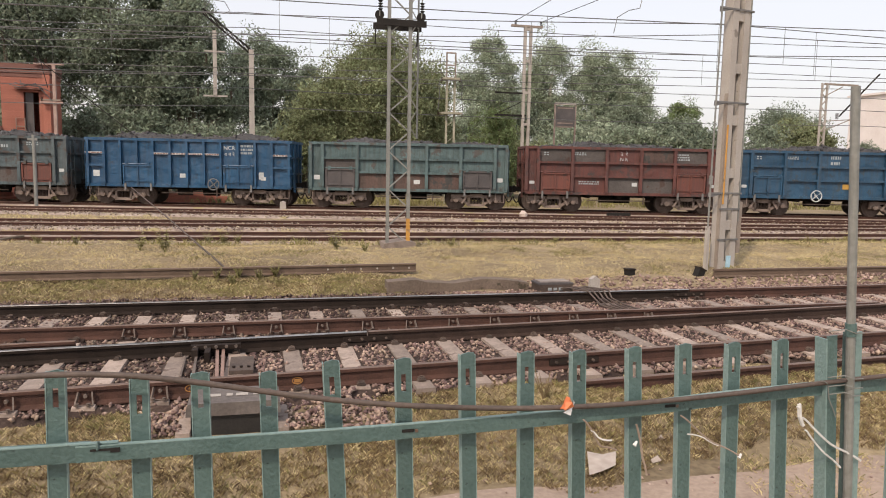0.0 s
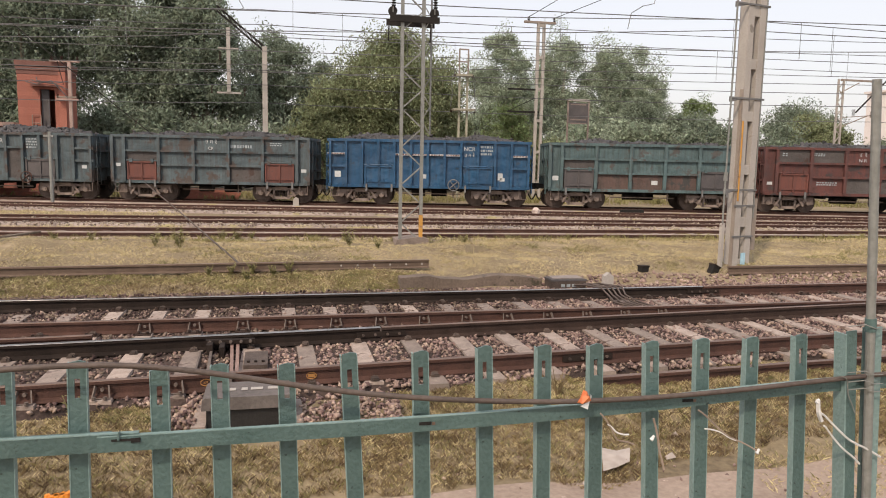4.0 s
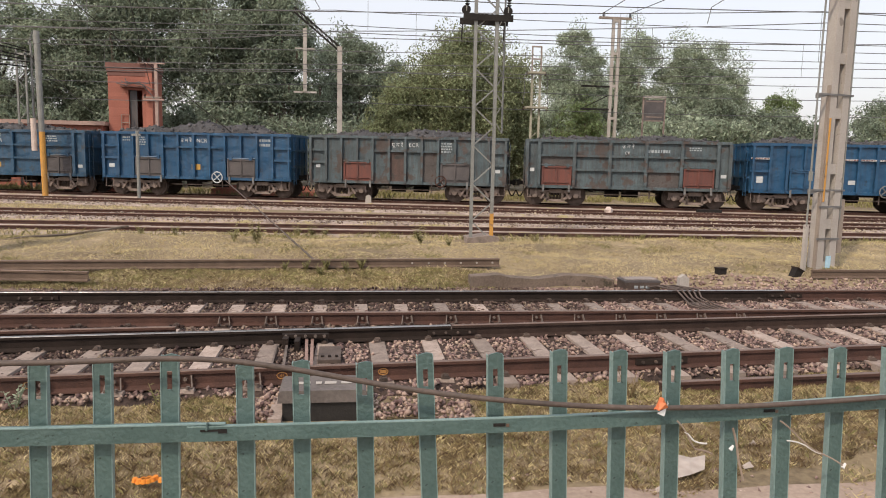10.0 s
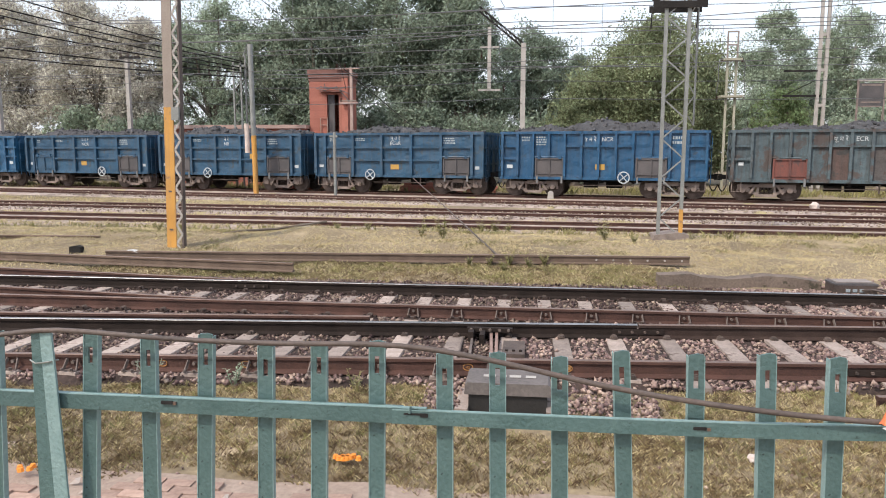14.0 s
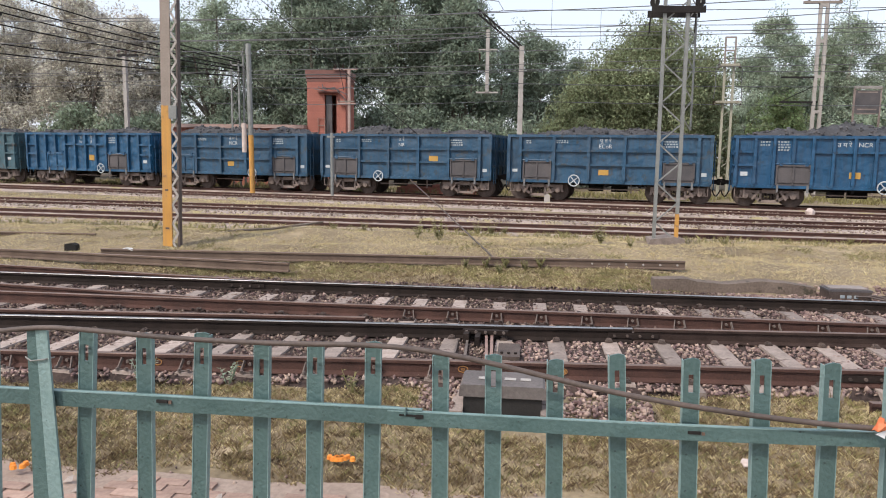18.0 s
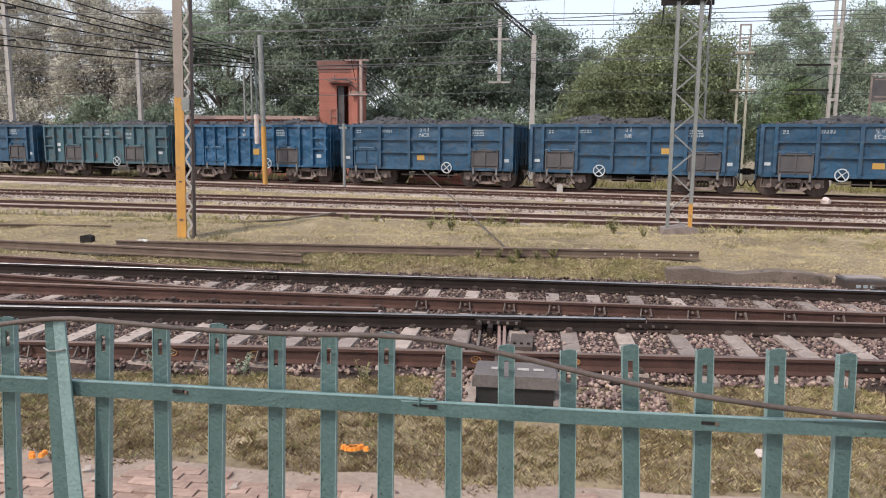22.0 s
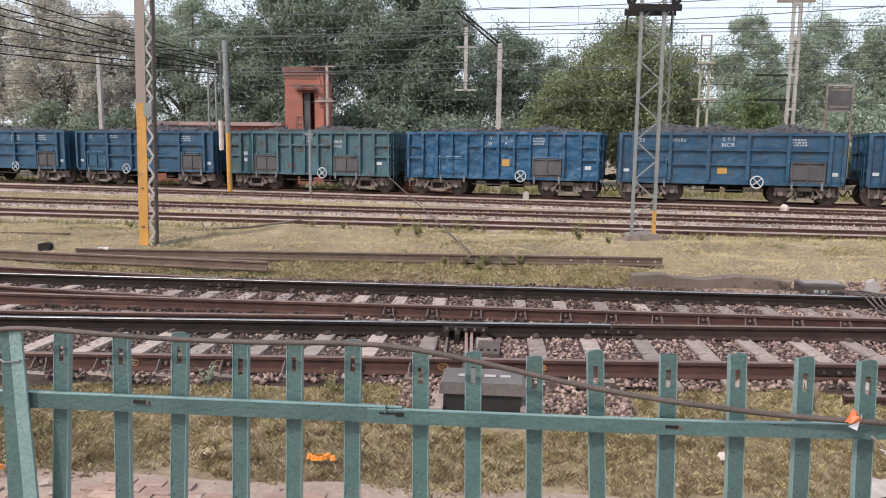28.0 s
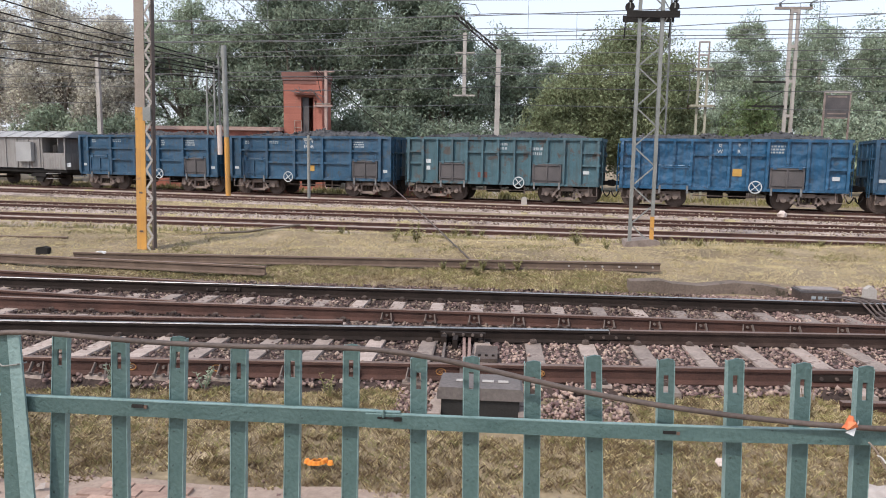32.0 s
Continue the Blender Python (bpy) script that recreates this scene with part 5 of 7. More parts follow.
for k in range(6):
    bolt = tagged(ob_of("rail_bolt", Mesher().rod((2.85 - 0.34 * k, 14.22 + 0.055 * (2.85 - 0.34 * k) - 0.03, 0.01), (2.85 - 0.34 * k, 14.22 + 0.055 * (2.85 - 0.34 * k), 0.01), 0.022, 8), CONCRETE), "pale bolt head on the spare rail", "bolt", "bolts of the spare rail")
BOXC = material("pale_iron_box_lid", (0.16, 0.13, 0.12), (0.3, 0.26, 0.24), 0.7, 0, 30, 4, 0.2)
part("lid_plate", Mesher().box(-0.3, 0.3, -0.16, 0.16, 0.197, 0.215), BOXC, jb)

# clutter on the verge
tagged(ob_of("iron_block", Mesher().slab([(-10.4, -0.1), (-10.12, -0.1), (-10.13, 0.06), (-10.22, 0.1), (-10.39, 0.07)], 14.4, 14.55), UNDER), "small rusty black iron block in the dry grass", "iron block")
tagged(ob_of("plastic_bag", Mesher().add([(-8.68, 13.72, 0.07), (-8.4, 13.72, 0.07), (-8.42, 13.77, 0.12), (-8.64, 13.78, 0.11), (-8.52, 13.71, 0.14), (-8.56, 13.82, 0.07)], [(0, 1, 4), (1, 2, 4), (2, 3, 4), (3, 0, 4), (2, 5, 3), (1, 5, 2), (0, 5, 1), (0, 3, 5)]), WRAPPER), "crumpled pale plastic bag on the spare rail", "litter")
stick = empty("fallen_branch", pose(-7.35, 18.8, 0.0, 0, 0, 38), "bare grey branch lying in the dry grass", "branch")
part("limb", Mesher().tube([(-1.7, -0.3, 0.0), (-0.8, -0.1, 0.06), (0.2, 0.05, 0.05), (1.1, 0.12, 0.12), (1.8, 0.3, 0.16)], 0.035, 6), BARK, stick)
part("twig", Mesher().rod((0.2, 0.05, 0.05), (0.9, -0.3, 0.2), 0.02, 5, 0.008), BARK, stick)
# ---- masts ----
def lattice(th, x0, x1, y, z0, z1, step, mat, leg=0.09, brace=0.035):
    """Two legs and zigzag bracing in one plane."""
    for x in (x0, x1):
        part("leg", Mesher().box(x - leg / 2, x + leg / 2, y - leg / 2, y + leg / 2, z0, z1), mat, th)
    n = int((z1 - z0) / step)
    for i in range(n):
        a, b = (x0, x1) if i % 2 else (x1, x0)
        part("brace", Mesher().bar((a, y, z0 + i * step), (b, y, z0 + (i + 1) * step), brace, brace, (0, 1, 0)), mat, th)


def insulator(th, p, length, r=0.07, mat=PORCELAIN, down=True):
    x, y, z = p
    s = -1 if down else 1
    mb = Mesher()
    n = max(3, int(length / 0.07))
    for i in range(n):
        mb.rod((x, y, z + s * (i * length / n)), (x, y, z + s * ((i + 0.55) * length / n)), r, 10, r * 0.55)
    return part("insulator", mb, mat, th)


lm = empty("lattice_mast", pose(3.52, 19.6, 0), "grey steel lattice mast with a yellow foot on a concrete base", "mast")
part("base", Mesher().slab([(-0.5, -0.3), (0.5, -0.3), (0.46, 0.02), (0.2, 0.08), (-0.42, 0.0)], -0.45, 0.4), SLEEPER, lm)
lattice(lm, -0.31, 0.27, -0.25, -0.06, 9.5, 0.52, GALV, 0.085, 0.035)
lattice(lm, 0.33, 0.58, 0.2, 2.9, 9.5, 0.4, GALV, 0.045, 0.025)
part("yellow_foot", Mesher().box(0.222, 0.318, -0.298, -0.202, -0.06, 0.68), BAND, lm)
for k in range(9):
    z = 0.5 + k * 1.0
    part("side_brace", Mesher().bar((0.27, -0.25, z + 2.5), (0.33, 0.2, z + 2.5), 0.03, 0.03), GALV, lm)
part("cross_arm", Mesher().box(-0.66, 0.69, -0.36, -0.3, 5.86, 6.03), UNDER, lm, "dark steel cross arm")
part("cross_arm", Mesher().box(-0.66, 0.69, 0.3, 0.36, 5.86, 6.03), UNDER, lm, "dark steel cross arm")
for x in (-0.58, 0.56):
    part("pulley", Mesher().rod((x, -0.3, 6.14), (x, -0.22, 6.14), 0.12, 14), UNDER, lm)
    insulator(lm, (x + 0.02, -0.3, 6.5), 0.28, 0.07, UNDER)
    part("hanger", Mesher().rod((x, -0.3, 6.1), (x + 0.04, -0.3, 7.6), 0.016, 6), GALV, lm)
    part("drop_wire", Mesher().rod((x - 0.1, -0.3, 5.83), (x - 0.12, -0.3, 5.35), 0.018, 6), UNDER, lm)

cm = empty("concrete_mast", pose(10.32, 14.35, 0, 0, 0.2, 12), "tall pinkish concrete mast with slots and clamped pipes", "mast")
for s in (-1, 1):
    part("shaft", Mesher().slab([(s * 0.085, -0.3), (s * 0.27, -0.3), (s * 0.262, 0.4), (s * 0.262, 9.0), (s * 0.085, 9.0)][::s], -0.13, 0.13), CONCRETE, cm)
for z in (-0.05, 0.91, 2.11, 3.31, 4.47, 5.62, 6.8, 8.0):
    part("web", Mesher().box(-0.085, 0.085, -0.115, 0.115, z - 0.11, z + 0.11), CONCRETE, cm)
for z, x0, x1 in ((5.75, -0.66, 0.36), (3.7, -0.66, 0.36), (1.65, -0.66, 0.34), (1.29, -0.34, 0.31), (0.58, -0.34, 0.31)):
    cl = part("clamp", Mesher().box(x0, x1, -0.152, -0.132, z - 0.02, z + 0.02).box(x1 - 0.02, x1, -0.15, 0.15, z - 0.02, z + 0.02), STOPS, cm)
    if x0 < -0.5:
        part("bracket", Mesher().slab([(x0, z - 0.09), (x0 + 0.06, z - 0.09), (x0 + 0.34, z - 0.02), (x0 + 0.34, z + 0.02), (x0, z + 0.02)], -0.14, -0.1), STOPS, cl)
part("pipe", Mesher().rod((-0.65, -0.14, 0.6), (-0.62, -0.14, 9.0), 0.02, 8), GALV, cm)
part("pipe", Mesher().rod((0.3, -0.12, 1.0), (0.29, -0.12, 9.0), 0.016, 8), GALV, cm)
part("cable_channel", Mesher().box(-0.3, -0.264, -0.13, -0.05, -0.3, 3.9), RUSTMAST, cm, "brown cable channel along the shaft")
part("counterweight", Mesher().box(0.33, 0.46, -0.08, 0.08, 0.25, 1.45), RUSTMAST, cm)
part("pipe_foot", Mesher().box(-0.69, -0.61, -0.18, -0.1, -0.3, 0.9), CONCRETE, cm)
part("pipe_joint", Mesher().rod((-0.645, -0.14, 1.85), (-0.645, -0.14, 2.05), 0.045, 8), GALV, cm)
part("yellow_pipe", Mesher().rod((-0.24, -0.15, 1.4), (-0.24, -0.15, 3.2), 0.02, 8), BAND, cm)
BLUEWRAP = material("sky_blue_sticker", (0.25, 0.45, 0.6), (0.45, 0.65, 0.75), 0.5, 0, 20, 5, 0.2)
part("blue_wrap", Mesher().box(-0.02, 0.12, -0.145, -0.13, -0.15, 0.2), BLUEWRAP, cm)

ym = empty("yellow_mast", pose(-8.54, 15.85, 0, 0, 1.2, 0), "laced channel mast with a yellow lower half", "mast")
part("channel", Mesher().box(-0.19, 0.04, -0.2, -0.17, 3.2, 9.5).box(-0.19, -0.17, -0.17, 0.1, 3.2, 9.5), RUSTMAST, ym)
part("yellow_channel", Mesher().box(-0.19, 0.04, -0.2, -0.17, -0.3, 3.2).box(-0.19, -0.17, -0.17, 0.1, -0.3, 3.2), BAND, ym, "yellow painted channel")
part("back_channel", Mesher().box(0.17, 0.21, -0.18, -0.05, -0.3, 9.5).box(0.12, 0.21, -0.05, -0.03, -0.3, 9.5), CABLE, ym)
for i in range(44):
    a, c = (0.05, 0.19) if i % 2 else (0.19, 0.05)
    part("lacing", Mesher().bar((a, -0.185, -0.2 + i * 0.22), (c, -0.185, 0.02 + i * 0.22), 0.05, 0.014, (0, 1, 0)), CONCRETE, ym)
part("switch_box", Mesher().box(0.02, 0.2, -0.26, -0.2, 2.9, 3.2), GALV, ym)
for z in (0.35, 1.25):
    part("band", Mesher().box(-0.12, -0.04, -0.206, -0.2, z - 0.02, z + 0.02), CABLE, ym)


def far_mast(x, y, top, w=0.28, label="pale concrete mast behind the train", name="far_mast"):
    m = empty(name, pose(x, y, 0), label, "mast", "masts behind the train")
    part("shaft", Mesher().slab([(-w / 2, -0.3), (w / 2, -0.3), (w * 0.42, top), (-w * 0.42, top)], -w / 2, w / 2), CONCRETE, m)
    return m


am = far_mast(-0.75, 46, 8.9, 0.34, "pale concrete mast with a slanting lattice arm")
A, B = Vector((0, 0, 8.75)), Vector((-2.75, 0, 11.0))
for dz in (-0.14, 0.14):
    part("arm_chord", Mesher().bar(A + Vector((0, 0, dz)), B + Vector((0, 0, dz)), 0.08, 0.1), UNDER, am)
for i in range(9):
    p, q = A.lerp(B, i / 9), A.lerp(B, (i + 1) / 9)
    part("arm_lacing", Mesher().bar(p + Vector((0, 0, -0.14)), q + Vector((0, 0, 0.14)), 0.04, 0.05), UNDER, am)
part("drop_arm", Mesher().box(-2.22, -2.0, -0.1, 0.1, 6.1, 9.9), CONCRETE, am)
part("drop_bracket", Mesher().box(-2.8, -1.4, -0.06, 0.06, 6.03, 6.13), CONCRETE, am)
part("drop_bracket", Mesher().box(-2.7, -1.5, -0.05, 0.05, 8.66, 8.74), CONCRETE, am)
for x, z in ((-3.1, 6.5), (-1.2, 6.4), (-2.6, 8.5)):
    insulator(am, (x, 0, z), 0.5, 0.07)
part("jumper", Mesher().tube([(-2.7, 0, 11.1), (-2.3, 0, 11.7), (-1.5, 0, 11.6), (-1.2, 0, 11.1), (-1.6, 0, 10.9)], 0.025, 5), WIRE, am)

tm = empty("twin_leg_mast", pose(17.25, 47, 0), "pale twin-legged concrete mast with a flat top arm", "mast", "masts behind the train")
for x in (-0.2, 0.2):
    part("leg", Mesher().box(x - 0.085, x + 0.085, -0.1, 0.1, -0.3, 11.5), CONCRETE, tm)
for k in range(6):
    part("rung", Mesher().box(-0.115, 0.115, -0.09, 0.09, 0.8 + 2.1 * k, 0.98 + 2.1 * k), CONCRETE, tm)
part("top_arm", Mesher().box(-1.2, 1.0, -0.1, 0.1, 11.5, 11.64), RUSTMAST, tm)
part("low_arm", Mesher().box(-2.2, 0.0, -0.08, 0.08, 5.6, 5.72).bar((-2.1, 0, 5.7), (-0.3, 0, 6.6), 0.05, 0.05), UNDER, tm)
part("low_arm", Mesher().box(-2.2, 0.0, -0.08, 0.08, 7.1, 7.2), UNDER, tm)
for x in (-0.9, 0.9):
    insulator(tm, (x, 0, 11.64), 0.3, 0.1, UNDER, False)

for a, b in (((-0.9, 0, 11.9), (3.2, -10, 14.5)), ((0.9, 0, 11.9), (9, -9, 15))):
    part("stay_wire", Mesher().tube([Vector(a).lerp(Vector(b), k) for k in (0, 0.5, 1)], 0.022, 5), UNDER, tm)

sp = empty("signal_post", pose(11.2, 44, 0), "rusty pale signal post with platforms and a cage top", "signal post")
PALEPOST = material("pale_green_post_paint", (0.24, 0.23, 0.17), (0.38, 0.36, 0.28), 0.75, 0, 25, 2, 0.2, (0.2, 0.15, 0.11), 0.62, 4)
for x in (-0.25, 0.25):
    part("leg", Mesher().box(x - 0.06, x + 0.06, -0.06, 0.06, -0.3, 7.45), PALEPOST, sp)
for k in range(7):
    part("rung", Mesher().bar((-0.25, 0, 0.6 + k), (0.25, 0, 1.0 + k), 0.04, 0.03, (0, 1, 0)), PALEPOST, sp)
for z, w in ((5.36, 0.65), (7.45, 0.5)):
    part("platform", Mesher().box(-w, w, -0.35, 0.35, z, z + 0.12), PALEPOST, sp)
    for s in (-1, 1):
        insulator(sp, (s * w * 1.15, 0, z + 0.12), 0.25, 0.08, PORCELAIN)
for x in (-0.28, 0.28):
    part("cage_post", Mesher().box(x - 0.04, x + 0.04, -0.04, 0.04, 7.57, 9.1), RUSTMAST, sp)
for z in (8.3, 9.04):
    part("cage_ring", Mesher().box(-0.3, 0.3, -0.05, 0.05, z, z + 0.08), RUSTMAST, sp)
for s in (-1, 1):
    part("jumper", Mesher().tube([(s * 0.55, 0, 7.7), (s * 0.75, 0, 7.2), (s * 0.7, 0, 6.4), (s * 0.8, 0, 5.6)], 0.02, 5), WIRE, sp)

rm = empty("bracket_mast", pose(41.0, 47, 0), "pale lattice mast with bracket arms at the yard's far end", "mast", "masts behind the train")
lattice(rm, -0.2, 0.25, 0, -0.3, 8.9, 0.5, CONCRETE, 0.12, 0.06)
part("top_bracket", Mesher().bar((0, 0, 8.85), (3.0, 0, 8.85), 0.1, 0.14).bar((0, 0, 7.9), (1.6, 0, 8.7), 0.06, 0.06), RUSTMAST, rm)
part("low_bracket", Mesher().bar((0, 0, 5.3), (2.6, 0, 6.3), 0.06, 0.06).bar((0.3, 0, 6.1), (2.8, 0, 6.3), 0.06, 0.06), RUSTMAST, rm)
part("stay_rod", Mesher().rod((1.5, 0, 6.5), (4.9, 0, 9.8), 0.06, 6), UNDER, rm)
for x, z in ((1.3, 6.7), (2.9, 6.6)):
    insulator(rm, (x, 0, z), 0.45, 0.14)

p1 = far_mast(-26.8, 46, 8.3, 0.27, "pale concrete mast with an insulator head")
part("cross_arm", Mesher().box(-0.5, 0.9, -0.08, 0.08, 8.3, 8.45), UNDER, p1)
for x in (-0.4, 0.1, 0.8):
    insulator(p1, (x, 0, 8.45), 0.3, 0.09, PORCELAIN, False)
lt = empty("lattice_pole", pose(-19.0, 46, 0), "slim grey lattice pole among the trees", "mast", "masts behind the train")
lattice(lt, -0.5, 0.0, 0, -0.3, 8.0, 0.6, GALV, 0.1, 0.04)
lattice(lt, 0.2, 0.5, 0.3, -0.3, 8.4, 0.6, GALV, 0.1, 0.04)
part("head", Mesher().box(-0.6, 0.3, -0.05, 0.05, 7.7, 7.82).tube([(0.2, 0, 8.3), (0.45, 0, 9.1), (0.5, 0, 8.4)], 0.05, 5), GALV, lt)
tl = far_mast(-36.2, 46, 13.5, 0.3, "grey mast at the yard's edge")
part("cross_arm", Mesher().box(-0.8, 0.8, -0.08, 0.08, 11.0, 11.15).box(-0.6, 0.6, -0.08, 0.08, 8.9, 9.0), UNDER, tl)

yp = empty("yellow_pole", pose(-15.4, 38.6, 0), "grey tubular pole with a yellow foot beside the track", "pole")
part("tube", Mesher().rod((0, 0, 3.1), (-0.05, 0, 8.0), 0.14, 12), GALV, yp)
part("yellow_foot", Mesher().rod((0.04, 0, -0.3), (0, 0, 3.1), 0.14, 12), BAND, yp)
part("white_drum", Mesher().rod((-0.34, -0.1, 2.15), (-0.34, -0.1, 3.75), 0.13, 12), WSTONE, yp, "white cylinder hanging on the pole")
sq = empty("short_pole", pose(-10.15, 37.0 - 0.9, 0), "short grey pole beside the track", "pole")
part("tube", Mesher().rod((0, 0, -0.3), (0, 0, 3.2), 0.08, 10), GALV, sq)
part("head", Mesher().box(-0.25, 0.15, -0.06, 0.06, 2.95, 3.05), GALV, sq)

# guy wire
tagged(ob_of("guy_wire", Mesher().tube([(-0.855, 14.32, 0.06), (-3.25, 24.5, 0.42), (-5.7, 33.6, 0.98)], 0.02, 6), CABLE), "brownish guy wire anchored in the grass", "guy wire")

# ---- overhead wires ----
def span(xs, f, z_hi, z_lo, label, droppers=True, r=0.014):
    """A messenger wire over a contact wire, with droppers, along y = f(x)."""
    th = empty("overhead_line", None, label, "overhead line", "overhead lines")
    for i in range(len(xs) - 1):
        a, b = xs[i], xs[i + 1]
        u = np.linspace(0, 1, 14)
        hi = [(a + (b - a) * k, f(a + (b - a) * k), z_hi - 1.0 * 4 * k * (1 - k) * (0.5 if z_lo else 0.25)) for k in u]
        part("messenger_wire", Mesher().tube(hi, r * 1.3, 5), WIRE, th)
        if z_lo:
            part("contact_wire", Mesher().tube([(a + (b - a) * k, f(a + (b - a) * k), z_lo - 0.05 * math.sin(3.1 * k)) for k in u], r, 5), WIRE, th)
            if droppers:
                for k in u[1::2]:
                    x = a + (b - a) * k
                    part("dropper", Mesher().rod((x, f(x), z_lo), (x, f(x), z_hi - 4 * k * (1 - k) * 0.5), 0.008, 4), WIRE, th)


span([-75, -20, 33, 85], lambda x: 22.0 - 0.07 * x, 7.35, 5.75, "overhead wires with droppers above a yard track", r=0.012)
span([-80, -31, 17, 70, 120], lambda x: 26.7 - 0.1 * x, 7.8, 6.0, "overhead wires with droppers above a yard track", r=0.013)
span([-80, -27, 20, 72, 130], lambda x: 33.0 - 0.21 * x, 8.2, 6.3, "overhead wires with droppers above a yard track", r=0.015)
span([-90, -27, -1, 41, 110], lambda x: 37.98 - 0.224 * x, 8.5, 6.5, "overhead wires with droppers above the train", r=0.017)
for y, z in ((42.5, 9.6), (45.0, 7.4), (45.6, 6.6), (46.4, 5.6), (43.5, 10.6)):
    span([-90, -27, -1, 41, 110], lambda x: y - 0.06 * x, z, 0, "single feeder wire behind the train", r=0.017)
for i, (z0, z1, dy) in enumerate(((13.2, 8.0, 0), (12.3, 7.9, 0.3), (12.0, 7.6, 0.6), (11.2, 7.4, -0.4), (9.8, 7.3, 0.2), (9.2, 7.0, -0.2))):
    th = empty("feeder_cable", None, "dark feeder cable slanting down to a mast", "cable", "feeder cables")
    a, b = Vector((-31.5 - i * 0.5, 30 + dy, z0 - 1.6)), Vector((-18.8, 45.8 + dy, z1))
    pts = [a.lerp(b, k) + Vector((0, 0, -0.9 * k * (1 - k))) for k in np.linspace(-0.6, 1, 16)]
    part("wire", Mesher().tube(pts, 0.04, 5), UNDER, th)
for a, b in (((-18.0, 44, 12.5), (-6.0, 38, 3.2)), ((-18.4, 45, 7.6), (-14.0, 42, 4.2)), ((-13.5, 47.5, 11.5), (-12.4, 47.5, 6.3))):
    th = empty("stay_wire", None, "dark stay wire of a mast", "cable", "stay wires")
    part("wire", Mesher().tube([Vector(a).lerp(Vector(b), k) for k in (0, 0.5, 1)], 0.022, 5), UNDER, th)
th = empty("jumper_wire", None, "thin looping jumper wire hanging from the overhead line", "cable")
part("wire", Mesher().tube([(11.9, 22, 11), (12.0, 22, 9.0), (12.1, 22, 7.9), (12.0, 22, 7.45), (11.6, 22, 7.35), (11.2, 22, 7.1), (11.1, 22, 6.6)], 0.014, 5), WIRE, th)

# ---- brick tower and low building ----
BEAMPINK = material("pinkish_weathered_concrete", (0.3, 0.2, 0.17), (0.46, 0.34, 0.3), 0.9, 0, 20, 2, 0.3)
tw = empty("brick_tower", pose(-14.31, 51.35, 0), "red brick signal tower with a stepped cornice", "tower")
W2 = 1.35
mb = Mesher()
mb.box(-W2, -0.1, -W2, -W2 + 0.35, -0.2, 7.3).box(0.75, W2, -W2, -W2 + 0.35, -0.2, 7.3).box(-0.1, 0.75, -W2, -W2 + 0.35, 6.2, 7.3).box(-0.1, 0.75, -W2, -W2 + 0.35, -0.2, 3.4)
mb.box(-W2, -W2 + 0.35, -W2 + 0.35, W2, -0.2, 7.3).box(W2 - 0.35, W2, -W2 + 0.35, W2, -0.2, 7.3).box(-W2 + 0.35, W2 - 0.35, W2 - 0.35, W2, -0.2, 7.3)
part("wall", mb, BRICK, tw)
# Dark cornice brick, darkened further for the shadow over the tower's top.
DARKBRICK = material("shadowed_cornice_brick", (0.12, 0.055, 0.045), (0.22, 0.105, 0.085), 0.85, 0, 14, 0.8, 0.3)
for z, w, h in ((7.1, 0.03, 0.22), (7.34, 0.07, 0.2), (7.6, 0.1, 0.3)):
    part("cornice", Mesher().box(-W2 - w, W2 + w, -W2 - w, W2 + w, z, z + h), DARKBRICK, tw)
part("door_leaf", Mesher().box(-0.05, 0.4, -W2 + 0.15, -W2 + 0.2, 3.4, 6.2), BROWNDOOR, tw)
part("door_hood", Mesher().box(-0.5, 1.0, -W2 - 0.4, -W2, 6.35, 6.45), DARKBRICK, tw)
part("pilaster", Mesher().box(W2 - 0.35, W2 + 0.06, -W2 - 0.08, -W2, 3.0, 7.3), BRICK, tw)
for i in range(60):
    z = -0.1 + i * 0.12
    part("course", Mesher().box(-W2 - 0.004, -0.1, -W2 - 0.006, -W2, z, z + 0.105), BRICK, tw)
part("railing", Mesher().tube([(-0.55, -W2 - 0.1, 3.5), (-0.55, -W2 - 0.1, 4.6), (-0.05, -W2 - 0.1, 4.6), (-0.05, -W2 - 0.1, 3.5)], 0.03, 5).rod((-0.55, -W2 - 0.1, 4.1), (-0.05, -W2 - 0.1, 4.1), 0.025, 5), RUSTMAST, tw)
part("wire_bracket", Mesher().box(1.45, 1.7, -W2 - 0.3, -W2, 5.6, 5.75).box(0.9, 2.1, -W2 - 0.35, -W2 - 0.25, 5.7, 5.8), RUSTMAST, tw)
part("post", Mesher().box(1.62, 1.8, -W2 - 0.32, -W2 - 0.1, -0.2, 8.0), BEAMPINK, tw, "pinkish concrete post at the tower's corner")
part("post_arm", Mesher().box(0.6, 2.3, -W2 - 0.3, -W2 - 0.2, 7.88, 7.98), BEAMPINK, tw)
part("post_arm", Mesher().box(0.9, 2.2, -W2 - 0.42, -W2 - 0.34, 5.55, 5.65), BEAMPINK, tw)
for x, z in ((0.75, 8.1), (1.3, 8.1), (2.2, 8.1), (1.0, 5.8), (2.1, 5.8)):
    insulator(tw, (x, -W2 - 0.3, z + 0.12), 0.28, 0.09)
for k in range(3):
    part("wire_tangle", Mesher().tube([(-0.8 + 0.3 * k, -W2 - 0.2, 6.6 + 0.15 * k), (-0.1, -W2 - 0.5, 6.45 + 0.12 * k), (0.7, -W2 - 0.45, 6.7 - 0.1 * k), (1.6, -W2 - 0.35, 5.7 + 0.5 * k)], 0.03, 5), WIRE, tw)
